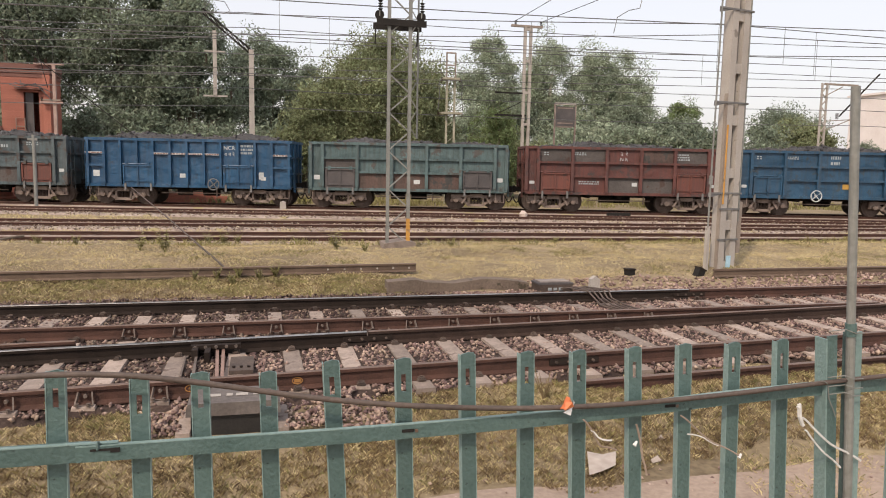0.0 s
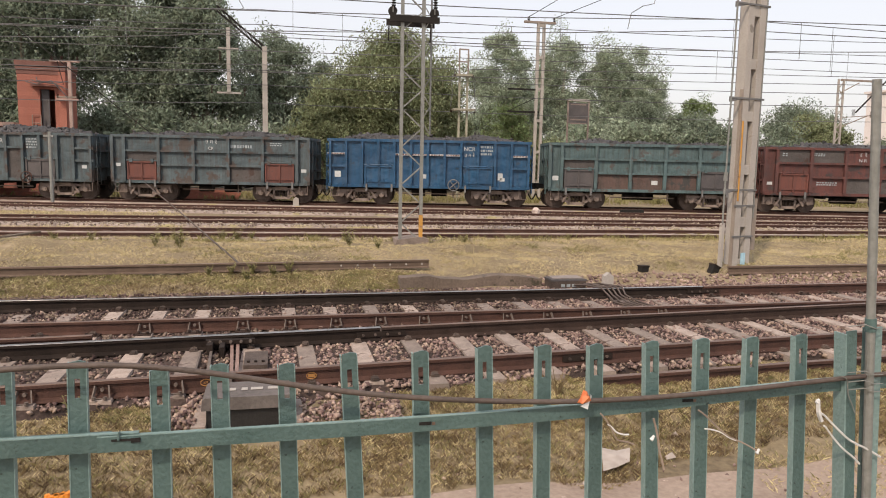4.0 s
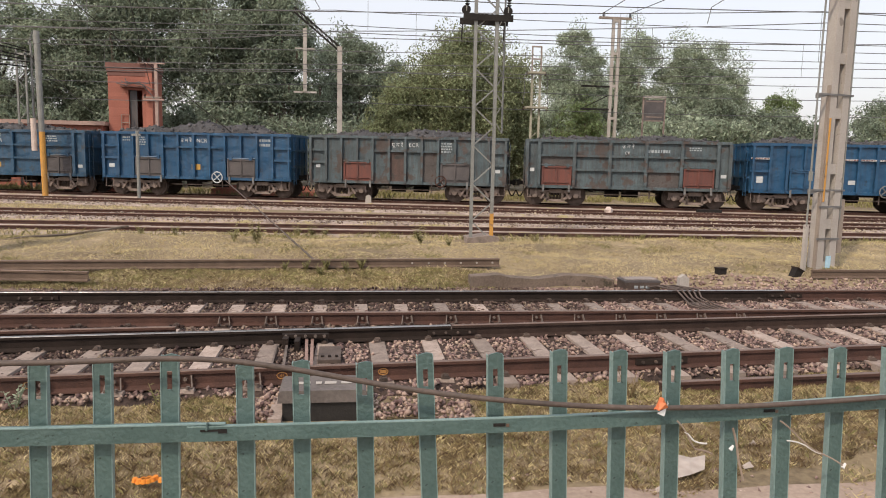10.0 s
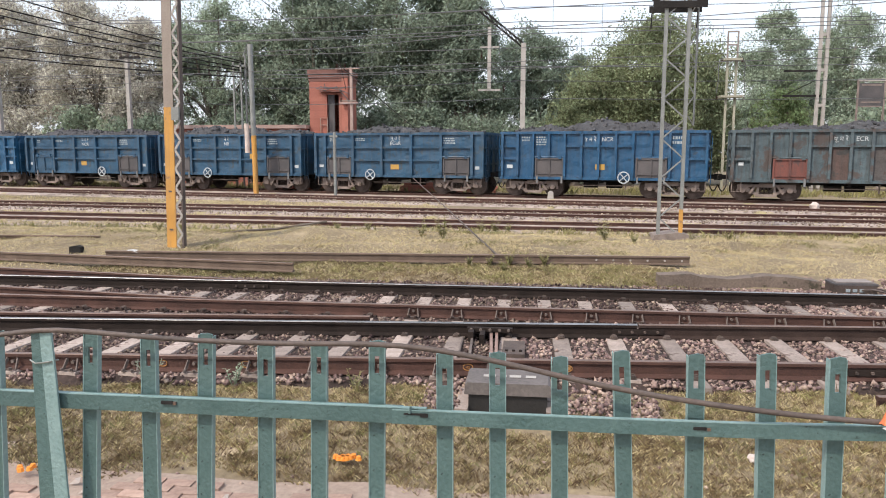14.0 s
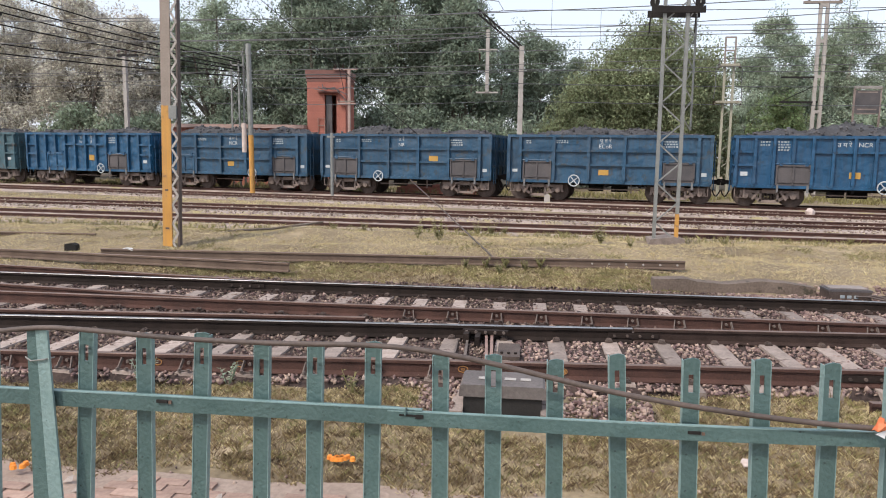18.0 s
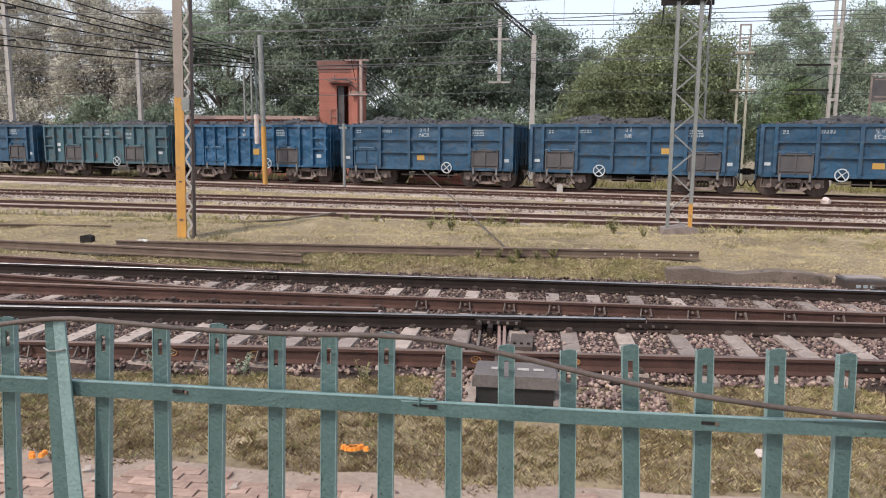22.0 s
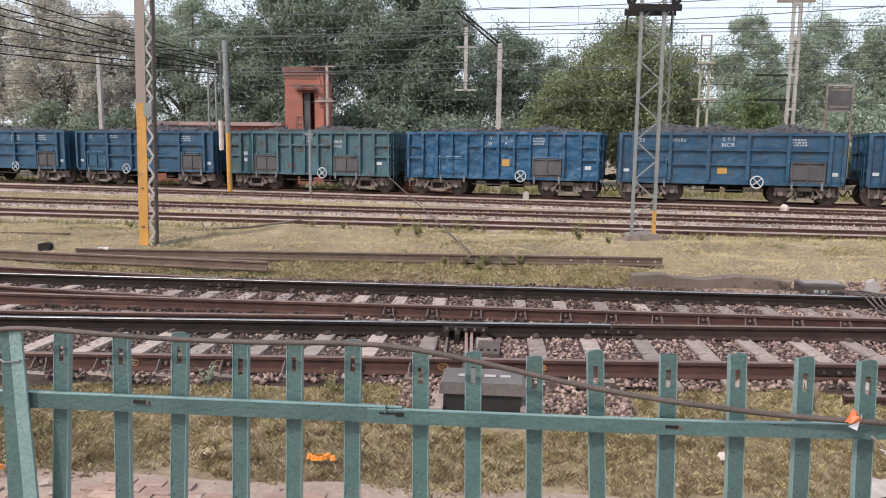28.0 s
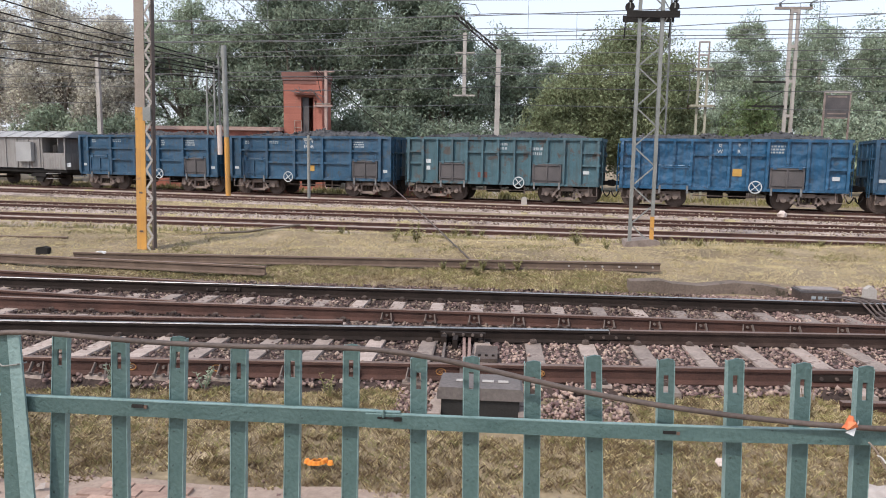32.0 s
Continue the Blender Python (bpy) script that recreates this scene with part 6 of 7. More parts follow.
lb = empty("low_brick_shed", pose(-20.5, 51, 0), "low brick shed with a pinkish flat roof", "shed")
part("wall", Mesher().box(-5, 4.6, -1.5, 2, -0.2, 3.85), BRICK, lb)
part("roof", Mesher().box(-5.2, 4.8, -1.8, 2.2, 3.85, 4.1), material("pinkish_roof_slab", (0.3, 0.2, 0.17), (0.42, 0.3, 0.26), 0.9, 0, 10, 1, 0.3), lb)
for x0, x1, top in ((-8.3, -1.7, 0.42), (-16.2, -12.4, 0.35)):
    lw = empty("low_brick_wall", pose((x0 + x1) / 2, 43.2, 0), "broken low red brick wall behind the train", "wall", "low walls behind the train")
    h = (x1 - x0) / 2
    r_ = random.Random(int(x0 * 10))
    for k in range(3):
        a_, b_ = -h + r_.uniform(0, 0.5) + 0.25 * k, h - r_.uniform(0, 0.6) - 0.2 * k
        z = -0.2 + (top + 0.2) * k / 3
        part("course", Mesher().box(a_, b_, -0.2 + 0.02 * k, 0.2 - 0.02 * k, z, z + (top + 0.2) / 3 - 0.012), BRICK, lw)
sbd = empty("sign_frame", pose(19.7, 46, 0), "dark framed board on legs among the trees", "sign")
part("board", Mesher().box(-0.7, 0.7, -0.04, 0.04, 4.95, 6.3), BROWNDOOR, sbd)
for z in (4.9, 5.15, 6.15):
    part("crossbar", Mesher().box(-0.55, 0.55, -0.05, 0.05, z, z + 0.08), BOGIE, sbd)
for x in (-0.74, 0.74):
    part("leg", Mesher().box(x - 0.04, x + 0.05, -0.05, 0.05, -0.2, 6.5), BOGIE, sbd)
part("cap", Mesher().box(-0.75, 0.75, -0.1, 0.1, 6.4, 6.55), CONCRETE, sbd)

PINKWALL = material("hazy_pink_render", (0.62, 0.56, 0.54), (0.76, 0.71, 0.7), 0.9, 0, 4, 0.4, 0.1)
hb = empty("apartment_building", pose(122, 114, 0), "pale pink apartment building in the haze", "building")
part("wall", Mesher().box(-10, 12, -3, 8, -0.2, 17.0), PINKWALL, hb)
for fl in range(5):
    for k in range(6):
        x, z = -8.7 + k * 3.6, 1.6 + fl * 3.2
        wd = part("window", Mesher().box(x - 0.7, x + 0.7, -3.06, -3.0, z, z + 1.5), CONCRETE, hb)
        part("sill", Mesher().box(x - 0.85, x + 0.85, -3.25, -3.0, z - 0.12, z), PINKWALL, wd)
    part("balcony", Mesher().box(-10.2, 12.2, -4.0, -3.0, 0.9 + fl * 3.2, 1.15 + fl * 3.2), PINKWALL, hb)
part("roof", Mesher().box(-10.4, 12.4, -3.4, 8.4, 17.0, 17.4), PINKWALL, hb)


# ---- trees ----
def leaf_cloud(centres, radii, n, size, seed, squash=0.75, fill=0.35, hull=None):
    """Small leaf blades strewn over many clumps, and loosely through the whole crown."""
    r = np.random.default_rng(seed)
    c = np.array(centres)
    R = np.array(radii)
    k = r.choice(len(c), n, p=R ** 2 / np.sum(R ** 2))
    d = r.normal(size=(n, 3))
    d /= np.linalg.norm(d, axis=1)[:, None]
    rad = R[k] * np.where(r.random(n) < fill, r.random(n) ** 0.5, r.uniform(0.6, 1.25, n))
    p = c[k] + d * rad[:, None] * np.array([1, 1, squash])
    if hull is not None:
        m = int(n * 0.3)
        e = r.normal(size=(m, 3))
        e /= np.linalg.norm(e, axis=1)[:, None]
        lump = 1 + 0.13 * np.sin(e[:, 0] * 5 + seed) + 0.1 * np.sin(e[:, 2] * 7 + seed * 1.7) + 0.08 * np.sin(e[:, 1] * 9 + e[:, 0] * 11)
        q = hull[0] + e * (lump * r.random(m) ** 0.3)[:, None] * hull[1]
        g = np.sin(q[:, 0] * 1.9 + seed) + np.sin(q[:, 2] * 2.3 + q[:, 1]) + np.sin(q[:, 1] * 2.1 + q[:, 0] * 0.7)
        q = q[g > -0.75]
        p[:len(q)] = q
    a = r.normal(size=(n, 3))
    a[:, 2] -= 0.35
    a /= np.linalg.norm(a, axis=1)[:, None]
    b = np.cross(a, d + r.normal(size=(n, 3)) * 0.6)
    b /= np.linalg.norm(b, axis=1)[:, None] + 1e-9
    s = size * r.uniform(0.5, 1.3, n)[:, None]
    V = np.stack([p - a * s + b * s * 0.35, p + b * s * 0.75 + a * s * 0.2, p + a * s - b * s * 0.45], 1).reshape(-1, 3)
    return V, np.arange(3 * n).reshape(-1, 3)


def tree(x, y, top, low, rx, ry, mat, seed, n=9000, size=0.22, clumps=26, clump=1.5, label="", ragged=0.25, fill=0.35, category="tree", bark=None):
    r = random.Random(seed)
    clumps, clump, n, size = int(clumps * 2.1), clump * 0.68, int(n * 3.9), size * 0.6
    th = empty("tree", pose(x, y, 0), label, category, "trees behind the train")
    h = top - low
    cs, rs = [], []
    for i in range(clumps):
        for _ in range(30):
            u = Vector((r.uniform(-1, 1), r.uniform(-1, 1), r.uniform(-1, 1)))
            if u.length < 1:
                break
        ww = 1.0 - 0.35 * max(0, u.z) ** 2
        cs.append((u.x * rx * ww * 0.86, u.y * ry * ww * 0.86, low + h / 2 + u.z * (h / 2 - clump * 0.6)))
        rs.append(clump * r.uniform(0.55, 1.2) * (1 + ragged * r.uniform(-1, 1)))
    mb = Mesher()
    fork = max(1.2, low * 0.8)
    tr = 0.18 + 0.025 * top
    pts = [(0, 0, -0.3), (0.1, 0, fork * 0.5), (0.0, 0.1, fork), (0.15, 0, low + h * 0.35)]
    for a, b, ra, rb in zip(pts, pts[1:], (tr, tr * 0.85, tr * 0.75), (tr * 0.85, tr * 0.75, tr * 0.35)):
        mb.rod(a, b, ra, 8, rb)
    bark = bark or BARK
    part("trunk", mb, bark, th)
    for i in range(0, len(cs), max(1, clumps // 9)):
        st = Vector((0, 0.05, fork + r.random() * h * 0.25))
        en = Vector(cs[i])
        mid = st.lerp(en, 0.5) + Vector((r.uniform(-0.4, 0.4), r.uniform(-0.4, 0.4), 0.3))
        part("limb", Mesher().rod(st, mid, tr * 0.4, 6, tr * 0.25).rod(mid, en, tr * 0.25, 6, 0.03), bark, th)
    V, F = leaf_cloud(cs, rs, n, size, seed, fill=fill, hull=(np.array((0, 0, low + h / 2)), np.array((rx, ry, h / 2))))
    cr = raw("crown", V, F, mat)
    cr.parent = th
    return th


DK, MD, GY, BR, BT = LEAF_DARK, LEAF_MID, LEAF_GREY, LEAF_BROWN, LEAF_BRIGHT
tree(-47, 62, 17, 2.5, 6.5, 4, BR, 1, 12000, 0.24, 34, 1.9, "haze-paled brown-leaved tree at the yard's edge")
tree(-38.5, 60, 16.0, 2.0, 4.5, 4, BR, 2, 13000, 0.22, 34, 1.6, "haze-paled brown-leaved tree with thin tips")
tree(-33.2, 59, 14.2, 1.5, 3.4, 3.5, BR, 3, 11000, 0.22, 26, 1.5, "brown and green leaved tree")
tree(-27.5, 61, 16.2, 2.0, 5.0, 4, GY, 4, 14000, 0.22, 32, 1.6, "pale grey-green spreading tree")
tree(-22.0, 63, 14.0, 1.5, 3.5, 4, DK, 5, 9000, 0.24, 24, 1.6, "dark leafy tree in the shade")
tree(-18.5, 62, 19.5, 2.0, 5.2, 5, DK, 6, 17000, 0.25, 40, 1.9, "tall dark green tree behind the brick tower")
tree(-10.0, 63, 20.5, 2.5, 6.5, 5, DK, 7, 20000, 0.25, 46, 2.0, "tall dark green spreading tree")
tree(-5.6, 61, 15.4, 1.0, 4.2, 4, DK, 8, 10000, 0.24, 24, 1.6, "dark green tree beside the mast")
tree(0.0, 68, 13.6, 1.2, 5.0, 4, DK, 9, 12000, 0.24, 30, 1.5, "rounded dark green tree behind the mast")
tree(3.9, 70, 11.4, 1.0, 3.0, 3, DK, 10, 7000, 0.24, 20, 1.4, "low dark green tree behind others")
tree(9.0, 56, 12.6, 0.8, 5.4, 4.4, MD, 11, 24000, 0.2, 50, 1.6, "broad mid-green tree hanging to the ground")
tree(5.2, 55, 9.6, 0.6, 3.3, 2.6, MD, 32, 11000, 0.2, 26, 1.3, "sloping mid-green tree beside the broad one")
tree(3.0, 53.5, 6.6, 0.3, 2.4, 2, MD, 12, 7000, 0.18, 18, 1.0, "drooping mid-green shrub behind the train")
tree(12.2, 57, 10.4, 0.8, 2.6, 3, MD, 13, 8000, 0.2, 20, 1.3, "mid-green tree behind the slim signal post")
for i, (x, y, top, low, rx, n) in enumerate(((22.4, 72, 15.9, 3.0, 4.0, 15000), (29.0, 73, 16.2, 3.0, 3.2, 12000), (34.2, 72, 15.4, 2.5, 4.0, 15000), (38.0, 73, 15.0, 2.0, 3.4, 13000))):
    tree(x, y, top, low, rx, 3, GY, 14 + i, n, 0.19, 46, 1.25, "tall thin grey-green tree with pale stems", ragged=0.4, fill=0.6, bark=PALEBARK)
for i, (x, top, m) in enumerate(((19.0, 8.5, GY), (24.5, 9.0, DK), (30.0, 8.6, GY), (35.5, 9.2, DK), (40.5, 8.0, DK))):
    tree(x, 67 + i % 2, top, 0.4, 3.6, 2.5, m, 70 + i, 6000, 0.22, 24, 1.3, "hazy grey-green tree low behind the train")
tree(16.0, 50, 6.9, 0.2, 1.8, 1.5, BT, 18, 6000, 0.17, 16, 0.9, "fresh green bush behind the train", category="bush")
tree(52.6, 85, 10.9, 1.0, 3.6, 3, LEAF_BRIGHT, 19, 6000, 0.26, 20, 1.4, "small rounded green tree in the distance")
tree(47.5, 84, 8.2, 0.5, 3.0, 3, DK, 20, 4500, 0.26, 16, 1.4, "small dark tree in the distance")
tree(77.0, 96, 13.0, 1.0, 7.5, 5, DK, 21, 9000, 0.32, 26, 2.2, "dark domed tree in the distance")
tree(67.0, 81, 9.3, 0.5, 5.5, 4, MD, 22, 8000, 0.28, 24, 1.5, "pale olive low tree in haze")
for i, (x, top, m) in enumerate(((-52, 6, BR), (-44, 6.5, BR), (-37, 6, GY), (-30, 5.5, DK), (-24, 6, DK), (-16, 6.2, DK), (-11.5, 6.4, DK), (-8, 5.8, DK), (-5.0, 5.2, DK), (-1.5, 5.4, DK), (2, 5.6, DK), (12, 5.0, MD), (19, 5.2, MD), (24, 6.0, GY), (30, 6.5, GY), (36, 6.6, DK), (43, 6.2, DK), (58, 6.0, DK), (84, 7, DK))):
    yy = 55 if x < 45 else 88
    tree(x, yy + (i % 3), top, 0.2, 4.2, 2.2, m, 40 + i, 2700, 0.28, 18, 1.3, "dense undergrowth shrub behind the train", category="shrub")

# ---- ballast stones and grass ----
CHIP = np.array([(1, 0, 0), (-1, 0, 0), (0, 1, 0), (0, -1, 0), (0, 0, 1), (0, 0, -1)], float)
CHIPF = np.array([(0, 2, 4), (2, 1, 4), (1, 3, 4), (3, 0, 4), (2, 0, 5), (1, 2, 5), (3, 1, 5), (0, 3, 5)])


def stones(name, x, y, z, size, mat, label):
    """Broken stone: eight-faced chips, each bent and turned its own way."""
    n = len(x)
    q = (CHIP[None] * rng.uniform(0.6, 1.35, (n, 6, 1)) + rng.uniform(-0.42, 0.42, (n, 6, 3))) * (size * rng.uniform(0.45, 1.6, n))[:, None, None]
    a = rng.uniform(0, 6.28, n)
    b = rng.uniform(-0.9, 0.9, n)
    ca, sa, cb, sb = np.cos(a)[:, None], np.sin(a)[:, None], np.cos(b)[:, None], np.sin(b)[:, None]
    X, Y, Z = q[..., 0], q[..., 1], q[..., 2] * 0.8
    X, Z = X * cb + Z * sb, -X * sb + Z * cb
    X, Y = X * ca - Y * sa, X * sa + Y * ca
    V = np.stack([X + x[:, None], Y + y[:, None], Z + z[:, None]], -1).reshape(-1, 3)
    F = (CHIPF[None] + (np.arange(n) * 6)[:, None, None]).reshape(-1, 3)
    return tagged(raw(name, V, F, mat), label, "ballast", kind="stuff")


n = 98000
sx, sy = rng.uniform(-9.5, 13, n), rng.uniform(5.7, 12.4, n)
keep = (sy > y_b4(sx) - 0.31 + 0.07 * np.sin(sx * 2.3)) | ((np.abs(sx + 0.1) < 1.1) & (sy > 5.75 + 0.1 * np.sin(sx * 5)))
on_a = (np.abs((sx - 0.04 + 0.3125) % 0.625 - 0.3125) < 0.13) & (sy > np.maximum(8.95, y_b3(sx) + 0.45)) & (sy < 11.8)
on_b = (np.abs((sx - 0.21 + 0.33) % 0.66 - 0.33) < 0.13) & (sy > y_b4(sx) - 0.42) & (sy < y_b3(sx) + 0.38)
keep &= ~(on_a | on_b) | (rng.random(n) < np.where(on_a, 0.42, 0.12))
keep &= (np.abs(sx + 0.39) > 0.45) | (np.abs(sy - 6.04) > 0.4)
sx, sy = sx[keep], sy[keep]
stained = (sx < np.where(sy > 9.35, 3.5, -0.45) + 0.25 * np.sin(sy * 5)) & (sy > y_b4(sx) + 0.1) & (rng.random(len(sx)) < 0.85)
for nm, pick, mt, lb_ in (("near_ballast_stones", ~stained, STONE, "loose pinkish grey ballast stones between the near rails"), ("oily_ballast_stones", stained, OILSTONE, "oil-stained dark ballast stones round the points")):
    stones(nm, sx[pick], sy[pick], -0.195 + rng.uniform(-0.015, 0.025, pick.sum()), 0.023, mt, lb_)
n = 10000
sx, sy = rng.uniform(-26, 34, n), rng.uniform(-1.9, 1.9, n)
for c, m in ((26.7, -0.1), (33.0, -0.21)):
    stones("yard_ballast_stones", sx, c + m * sx + sy, -0.115 + rng.uniform(-0.02, 0.03, n), 0.034, YARDSTONE, "loose ballast stones of a yard track")
n = 1500
sx, sy = rng.uniform(4.5, 16, n), rng.uniform(11.9, 13.4, n)
stones("shoulder_stones", sx, sy, ground_z(sx, sy) + 0.02, 0.035, STONE, "loose ballast stones on the track shoulder")
n = 350
sx, sy = rng.uniform(-7, 7, n), rng.uniform(3.2, 5.0, n)
stones("path_pebbles", sx, sy, ground_z(sx, sy) + 0.012, 0.014, STONE, "scattered pale pebbles on the dirt path")


def grass(name, x, y, h, w, mat, label, lean=0.5, z=None):
    n = len(x)
    z = ground_z(x, y) if z is None else z
    a = rng.uniform(0, 6.28, n)
    l = rng.uniform(0.1, lean, n) * h
    b = rng.uniform(0, 6.28, n)
    base = np.stack([x, y, z - 0.01], -1)
    side = np.stack([np.cos(a), np.sin(a), np.zeros(n)], -1) * (w * rng.uniform(0.6, 1.3, n))[:, None]
    out = np.stack([np.cos(b) * l, np.sin(b) * l, np.zeros(n)], -1)
    up = np.stack([np.zeros(n), np.zeros(n), h], -1)
    V = np.stack([base - side, base + side, base + out * 0.35 + up * 0.6 + side * 0.6, base + out + up], 1).reshape(-1, 3)
    i = np.arange(n)[:, None] * 4
    F = np.concatenate([i + np.array([[0, 1, 2]]), i + np.array([[0, 2, 3]])], 0)
    return tagged(raw(name, V, F, mat), label, "grass", kind="stuff")


def tufts(n, x0, x1, y0, y1, per, spread, seed, clear=None):
    r = np.random.default_rng(seed)
    m = n // per
    cx, cy = r.uniform(x0, x1, m), r.uniform(y0, y1, m)
    x = np.repeat(cx, per) + r.normal(0, spread, m * per)
    y = np.repeat(cy, per) + r.normal(0, spread, m * per)
    return x, y, np.repeat(r.uniform(0.5, 1.2, m), per) * r.uniform(0.5, 1.1, m * per)


def near_edge(x):
    return 4.42 + 0.12 * np.sin(x * 1.9) + 0.1 * np.sin(x * 4.3 + 1) + np.where(x > 1.5, 0.3 * np.clip((x - 1.5) / 2, 0, 1), 0)


for nm, mt, cnt, hh, per, sd, lb_ in (("near_straw_grass", STRAW, 200000, 0.046, 18, 1, "dry straw-coloured grass beside the near rail"), ("near_brown_grass", BROWNGRASS, 160000, 0.06, 16, 2, "withered brown grass and weeds by the path"), ("near_green_grass", GREENGRASS, 60000, 0.062, 18, 3, "sparse olive green grass by the path")):
    x, y, k = tufts(cnt, -7, 8, 4.3, 7.1, per, 0.03, sd)
    top = np.minimum(y_b4(x) - 0.26 + 0.06 * np.sin(x * 3.1), 7.0)
    ok = (y > near_edge(x)) & (y < top) & ((np.abs(x + 0.39) > 0.5) | (np.abs(y - 6.0) > 0.5))
    ok &= ~((x > -1.2) & (x < 1.0) & (y > 5.85 + 0.1 * np.sin(7 * x)))
    band = (y - near_edge(x)) / (top - near_edge(x) + 0.01)
    chance = {STRAW: 0.3 + 0.75 * band, BROWNGRASS: 1.3 - 0.8 * band, GREENGRASS: 0.25 + 0.9 * band}[mt]
    ok &= rng.random(len(x)) < chance
    grass(nm, x[ok], y[ok], hh * k[ok], 0.0014, mt, lb_, 1.2)
x, y, k = tufts(26000, -6, 6, 3.2, 4.7, 14, 0.05, 41)
ok = (np.sin(x * 2.3 + y) + np.sin(y * 3.1 - x * 1.3) > 0.75) & ((x > 0.6) | (x < -2.6))
grass("path_grass", x[ok], y[ok], 0.05 * k[ok], 0.002, STRAW, "patches of dry grass on the dirt path", 1.5)
grass("path_weeds", x[ok][::2] + 0.02, y[ok][::2], 0.05 * k[ok][::2], 0.0025, GREENGRASS, "low olive weeds on the dirt path", 1.5)
x, y, k = tufts(165000, -19, 22, 12.8, 20.5, 16, 0.16, 15)
ok = (y > 13.5 + 0.2 * np.sin(x * 1.7)) | (x < 1.8) | (x > 16)
ok &= ~((np.abs(x - 3.5) < 0.7) & (np.abs(y - 19.5) < 0.75))
grass("matted_straw", x[ok], y[ok], 0.03 * k[ok], 0.0036, STRAW, "matted dry straw lying between the tracks", 4.5)
for nm, mt, cnt, hh, per, wide, sd, lb_ in (("verge_straw_grass", STRAW, 90000, 0.07, 30, 0.14, 11, "dry golden grass between the tracks"), ("verge_green_grass", GREENGRASS, 34000, 0.09, 46, 0.16, 12, "olive green grass between the tracks"), ("verge_brown_grass", BROWNGRASS, 50000, 0.05, 30, 0.15, 13, "withered brown grass between the tracks")):
    x, y, k = tufts(cnt, -19, 22, 12.8, 20.6, per, wide, sd)
    d = np.sin(x * 0.8 + y * 0.5) + np.sin(y * 1.3 - x * 0.35) + 0.6 * np.sin(x * 2.1)
    ok = (d < 1.4) if mt is STRAW else (d > 0.1)
    ok &= (y > 13.5 + 0.2 * np.sin(x * 1.7)) | (x < 1.8) | (x > 16)
    ok &= ~((np.abs(x - 3.5) < 0.7) & (np.abs(y - 19.5) < 0.75))
    grass(nm, x[ok], y[ok], hh * k[ok], 0.003, mt, lb_, 1.3)
x, y, k = tufts(20000, -20, 24, 0.85, 1.95, 16, 0.12, 16)
grass("shoulder_straw", x, 22.0 - 0.07 * x - y, 0.09 * k, 0.0036, STRAW, "straw grass along the foot of the yard track", 1.2, np.full(len(x), -0.14))
x, y, k = tufts(30000, -7.5, 2.6, 12.15, 14.0, 20, 0.07, 31)
ok = (np.sin(x * 1.1 + 0.5) + np.sin(y * 3 + x) > -1.1)
grass("creeping_weeds", x[ok], y[ok], 0.06 * k[ok], 0.0042, GREENGRASS, "creeping olive weeds beside the spare rail", 1.5)
x, y, k = tufts(40000, -9, 2.6, 12.1, 14.1, 12, 0.06, 32)
grass("withered_weeds", x, y, 0.055 * k, 0.004, BROWNGRASS, "withered brown weeds beside the spare rail", 1.5)
grass("bleached_stalks", x[::4] + 0.2, y[::4], 0.06 * k[::4], 0.0032, STRAW, "bleached stalks beside the spare rail", 1.5)
x, y, k = tufts(22000, -34, 40, -0.8, 0.8, 12, 0.12, 21)
grass("yard_straw_grass", x, 24.4 - 0.08 * x + y * 0.9, 0.11 * k, 0.007, STRAW, "dry grass strips between the yard tracks", 0.8)
grass("yard_green_grass", x[::3] + 0.3, 20.2 - 0.05 * x[::3] + y[::3] * 0.6, 0.2 * k[::3], 0.01, GREENGRASS, "green weeds along the yard track", 0.8)
x, y, k = tufts(16000, -45, -4, -1.2, 1.2, 12, 0.15, 22)
grass("far_straw_grass", x, 30.3 - 0.15 * x + y, 0.11 * k, 0.009, STRAW, "dry grass strips between the far tracks", 0.8)
x, y, k = tufts(14000, -40, 45, 41.5, 47, 14, 0.2, 23)
grass("behind_train_grass", x, y - 0.2 * x * 0.4, 0.4 * k, 0.02, GREENGRASS, "green weeds behind the train", 0.8)


def weed(x, y, h, n, mat, seed, label, leaf=0.16):
    r = random.Random(seed)
    th = empty("weed", pose(x, y, float(ground_z(np.array(x), np.array(y)))), label, "weed", "weeds")
    for k in range(n):
        a, l = r.uniform(0, 6.28), h * r.uniform(0.5, 1)
        tip = Vector((math.cos(a) * l * 0.45, math.sin(a) * l * 0.45, l))
        st = part("stem", Mesher().rod((0, 0, -0.02), tip, 0.006, 5, 0.003), mat, th)
        mb = Mesher()
        for j in range(9):
            p = tip * (0.3 + 0.08 * j)
            b = r.uniform(0, 6.28)
            d = Vector((math.cos(b), math.sin(b), 0.3)) * h * leaf
            s = Vector((-d.y, d.x, 0)) * 0.3
            mb.add([p, p + d * 0.5 + s, p + d, p + d * 0.5 - s], [(0, 1, 2, 3)])
        part("leaves", mb, mat, st)
    return th


weed(-4.05, 6.2, 0.32, 7, LEAF_GREY, 1, "dusty green leafy weed beside the rail")
weed(-3.2, 6.3, 0.3, 6, LEAF_GREY, 2, "dusty green leafy weed beside the rail")
weed(-1.9, 6.3, 0.28, 5, GREENGRASS, 3, "yellow-green stalky weed beside the rail")
weed(1.3, 6.2, 0.2, 6, GREENGRASS, 4, "dry yellow stalky weed beside the rail")
weed(2.7, 6.3, 0.36, 9, BROWNGRASS, 5, "tall dry grass stalks beside the rail", 0.07)
weed(-2.3, 17.0, 0.6, 14, GREENGRASS, 6, "leafy green weed in the dry verge")
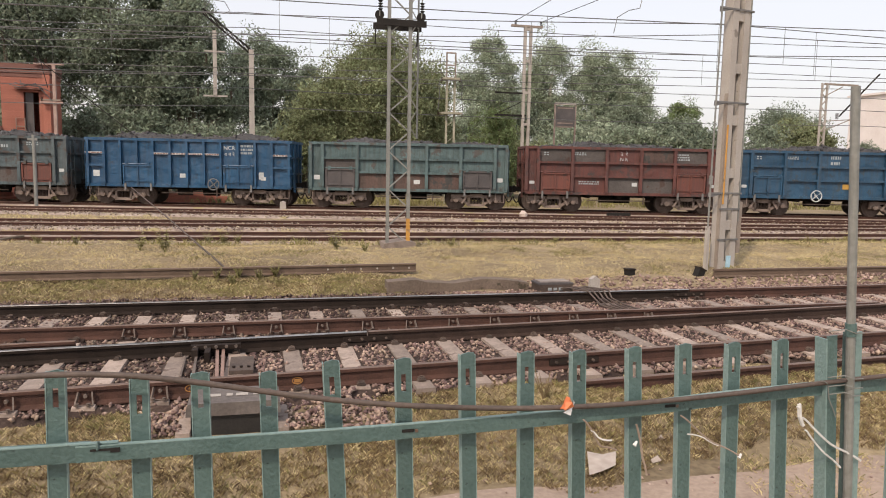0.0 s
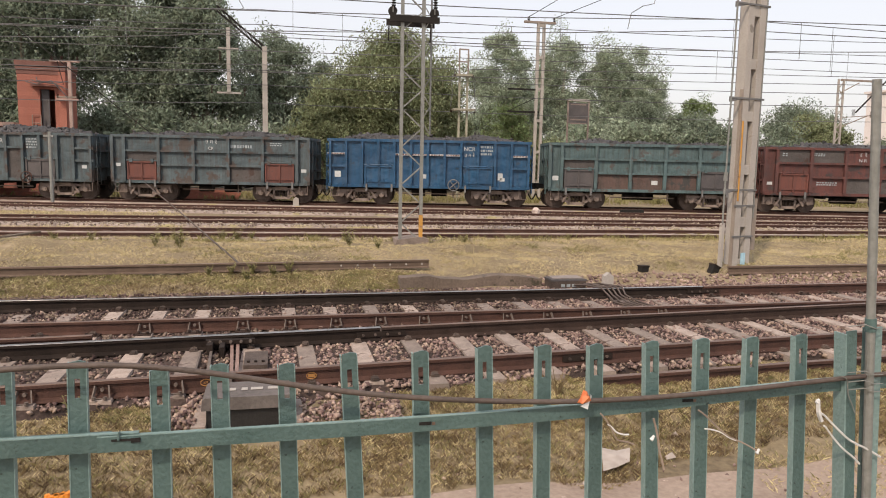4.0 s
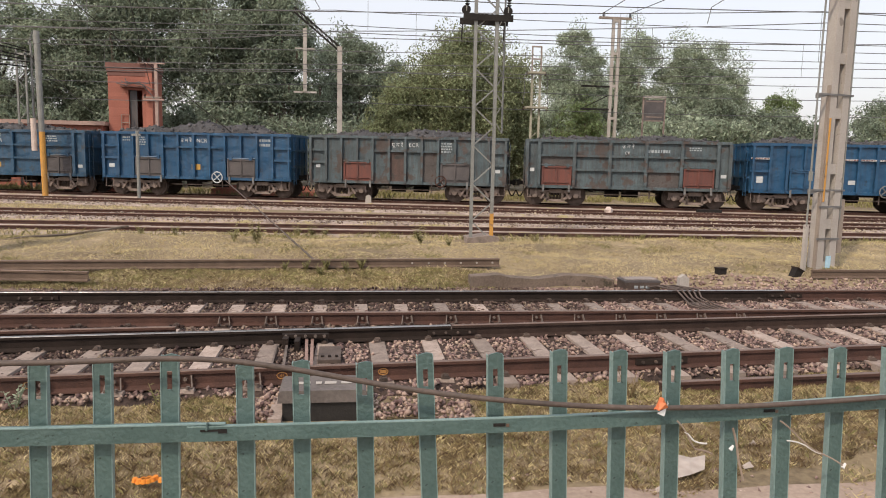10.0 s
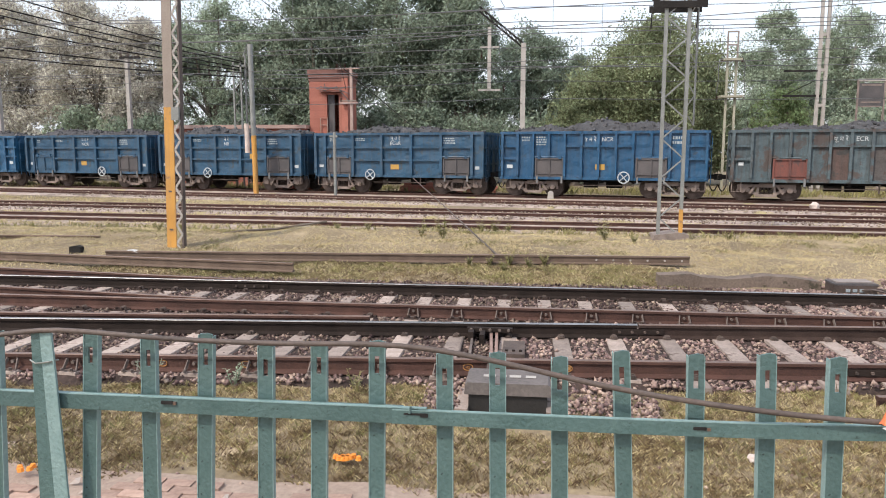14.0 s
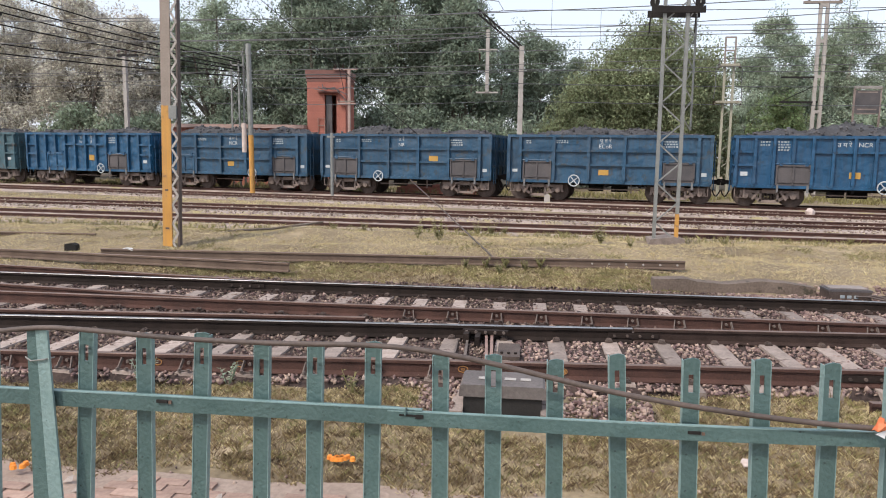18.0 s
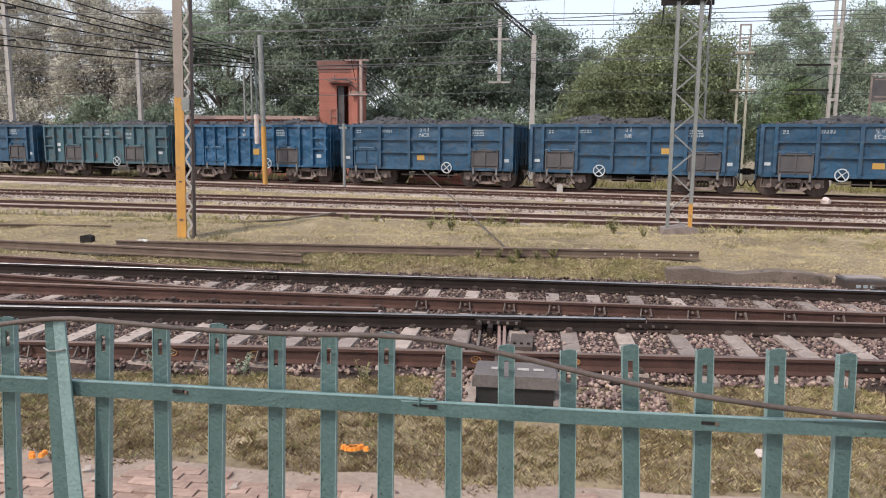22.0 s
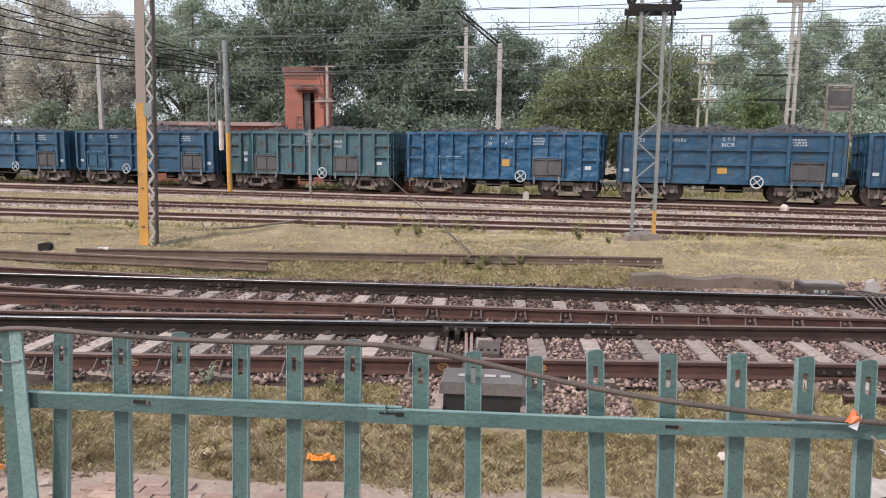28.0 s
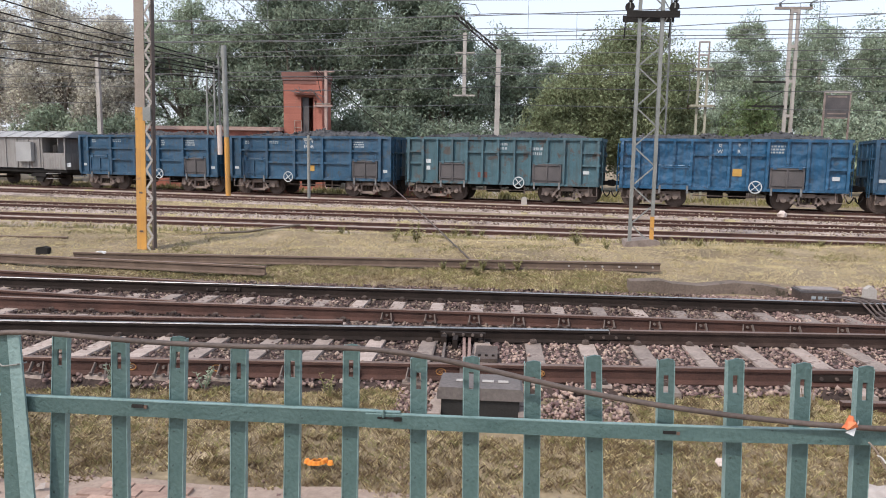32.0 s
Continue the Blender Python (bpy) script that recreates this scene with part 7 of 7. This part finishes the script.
weed(-2.9, 17.4, 0.5, 9, GREENGRASS, 7, "leafy green weed in the dry verge")
weed(1.7, 18.2, 0.6, 14, GREENGRASS, 8, "leafy green weed in the dry verge")
for i, (x, y, h) in enumerate(((-1.6, 20.6, 0.4), (-1.2, 20.75, 0.45), (-0.85, 20.6, 0.35), (-4.6, 18.9, 0.3), (-5.6, 19.4, 0.32), (4.9, 18.8, 0.28), (2.3, 17.2, 0.3), (8.2, 19.3, 0.25), (-9.8, 18.6, 0.3), (-10.6, 18.8, 0.26))):
    weed(x, y, h, 16, GREENGRASS, 50 + i, "bushy olive weed in the dry verge")
for i, (x, y) in enumerate(((-1.0, 13.5), (-0.6, 13.6), (-0.2, 13.4), (-0.7, 13.1), (-1.4, 13.3), (0.1, 13.6))):
    weed(x, y + 0.5, 0.26, 16, GREENGRASS, 20 + i, "creeping green weed at the guy wire's foot")
pav = Mesher().box(-0.108, 0.108, -0.052, 0.052, -0.03, 0.012).mesh("brick_paver")
PAVER = material("worn_pink_brick_paver", (0.24, 0.155, 0.12), (0.4, 0.28, 0.22), 0.95, 0, 24, 3, 0.5)
by_object(PAVER, 0.22)
for j in range(7):
    for i in range(30):
        x, y = -4.6 + i * 0.226 + (j % 2) * 0.11, 3.62 + j * 0.112
        if y > near_edge(np.array(x)) - 0.22 or x > 0.2 + 0.4 * math.sin(j * 2.1) or random.random() < 0.08:
            continue
        o = part("brick_paver", pav, PAVER, path_strip)
        o.matrix_basis = pose(x, y, float(ground_z(np.array(x), np.array(y))) + 0.012 + random.uniform(-0.005, 0.004), random.uniform(-1.5, 1.5), random.uniform(-1.5, 1.5), random.uniform(-2, 2))
litter_at = [(2.2, 4.4), (3.1, 4.75), (4.1, 4.9), (-3.56, 4.2), (-3.4, 4.07), (-3.04, 4.28), (-2.34, 4.08), (3.4, 5.2)]
for i, (x, y) in enumerate(litter_at):
    s = random.uniform(0.025, 0.05)
    tagged(ob_of("paper_scrap", Mesher().add([(x - s, y - s * 0.6, -0.31), (x + s, y - s * 0.4, -0.3), (x + s * 0.7, y + s * 0.7, -0.27), (x - s * 0.8, y + s * 0.5, -0.3), (x, y, -0.27)], [(0, 1, 4), (1, 2, 4), (2, 3, 4), (3, 0, 4)]), PAPER), "crumpled pale paper scrap on the ground", "litter")
motions()
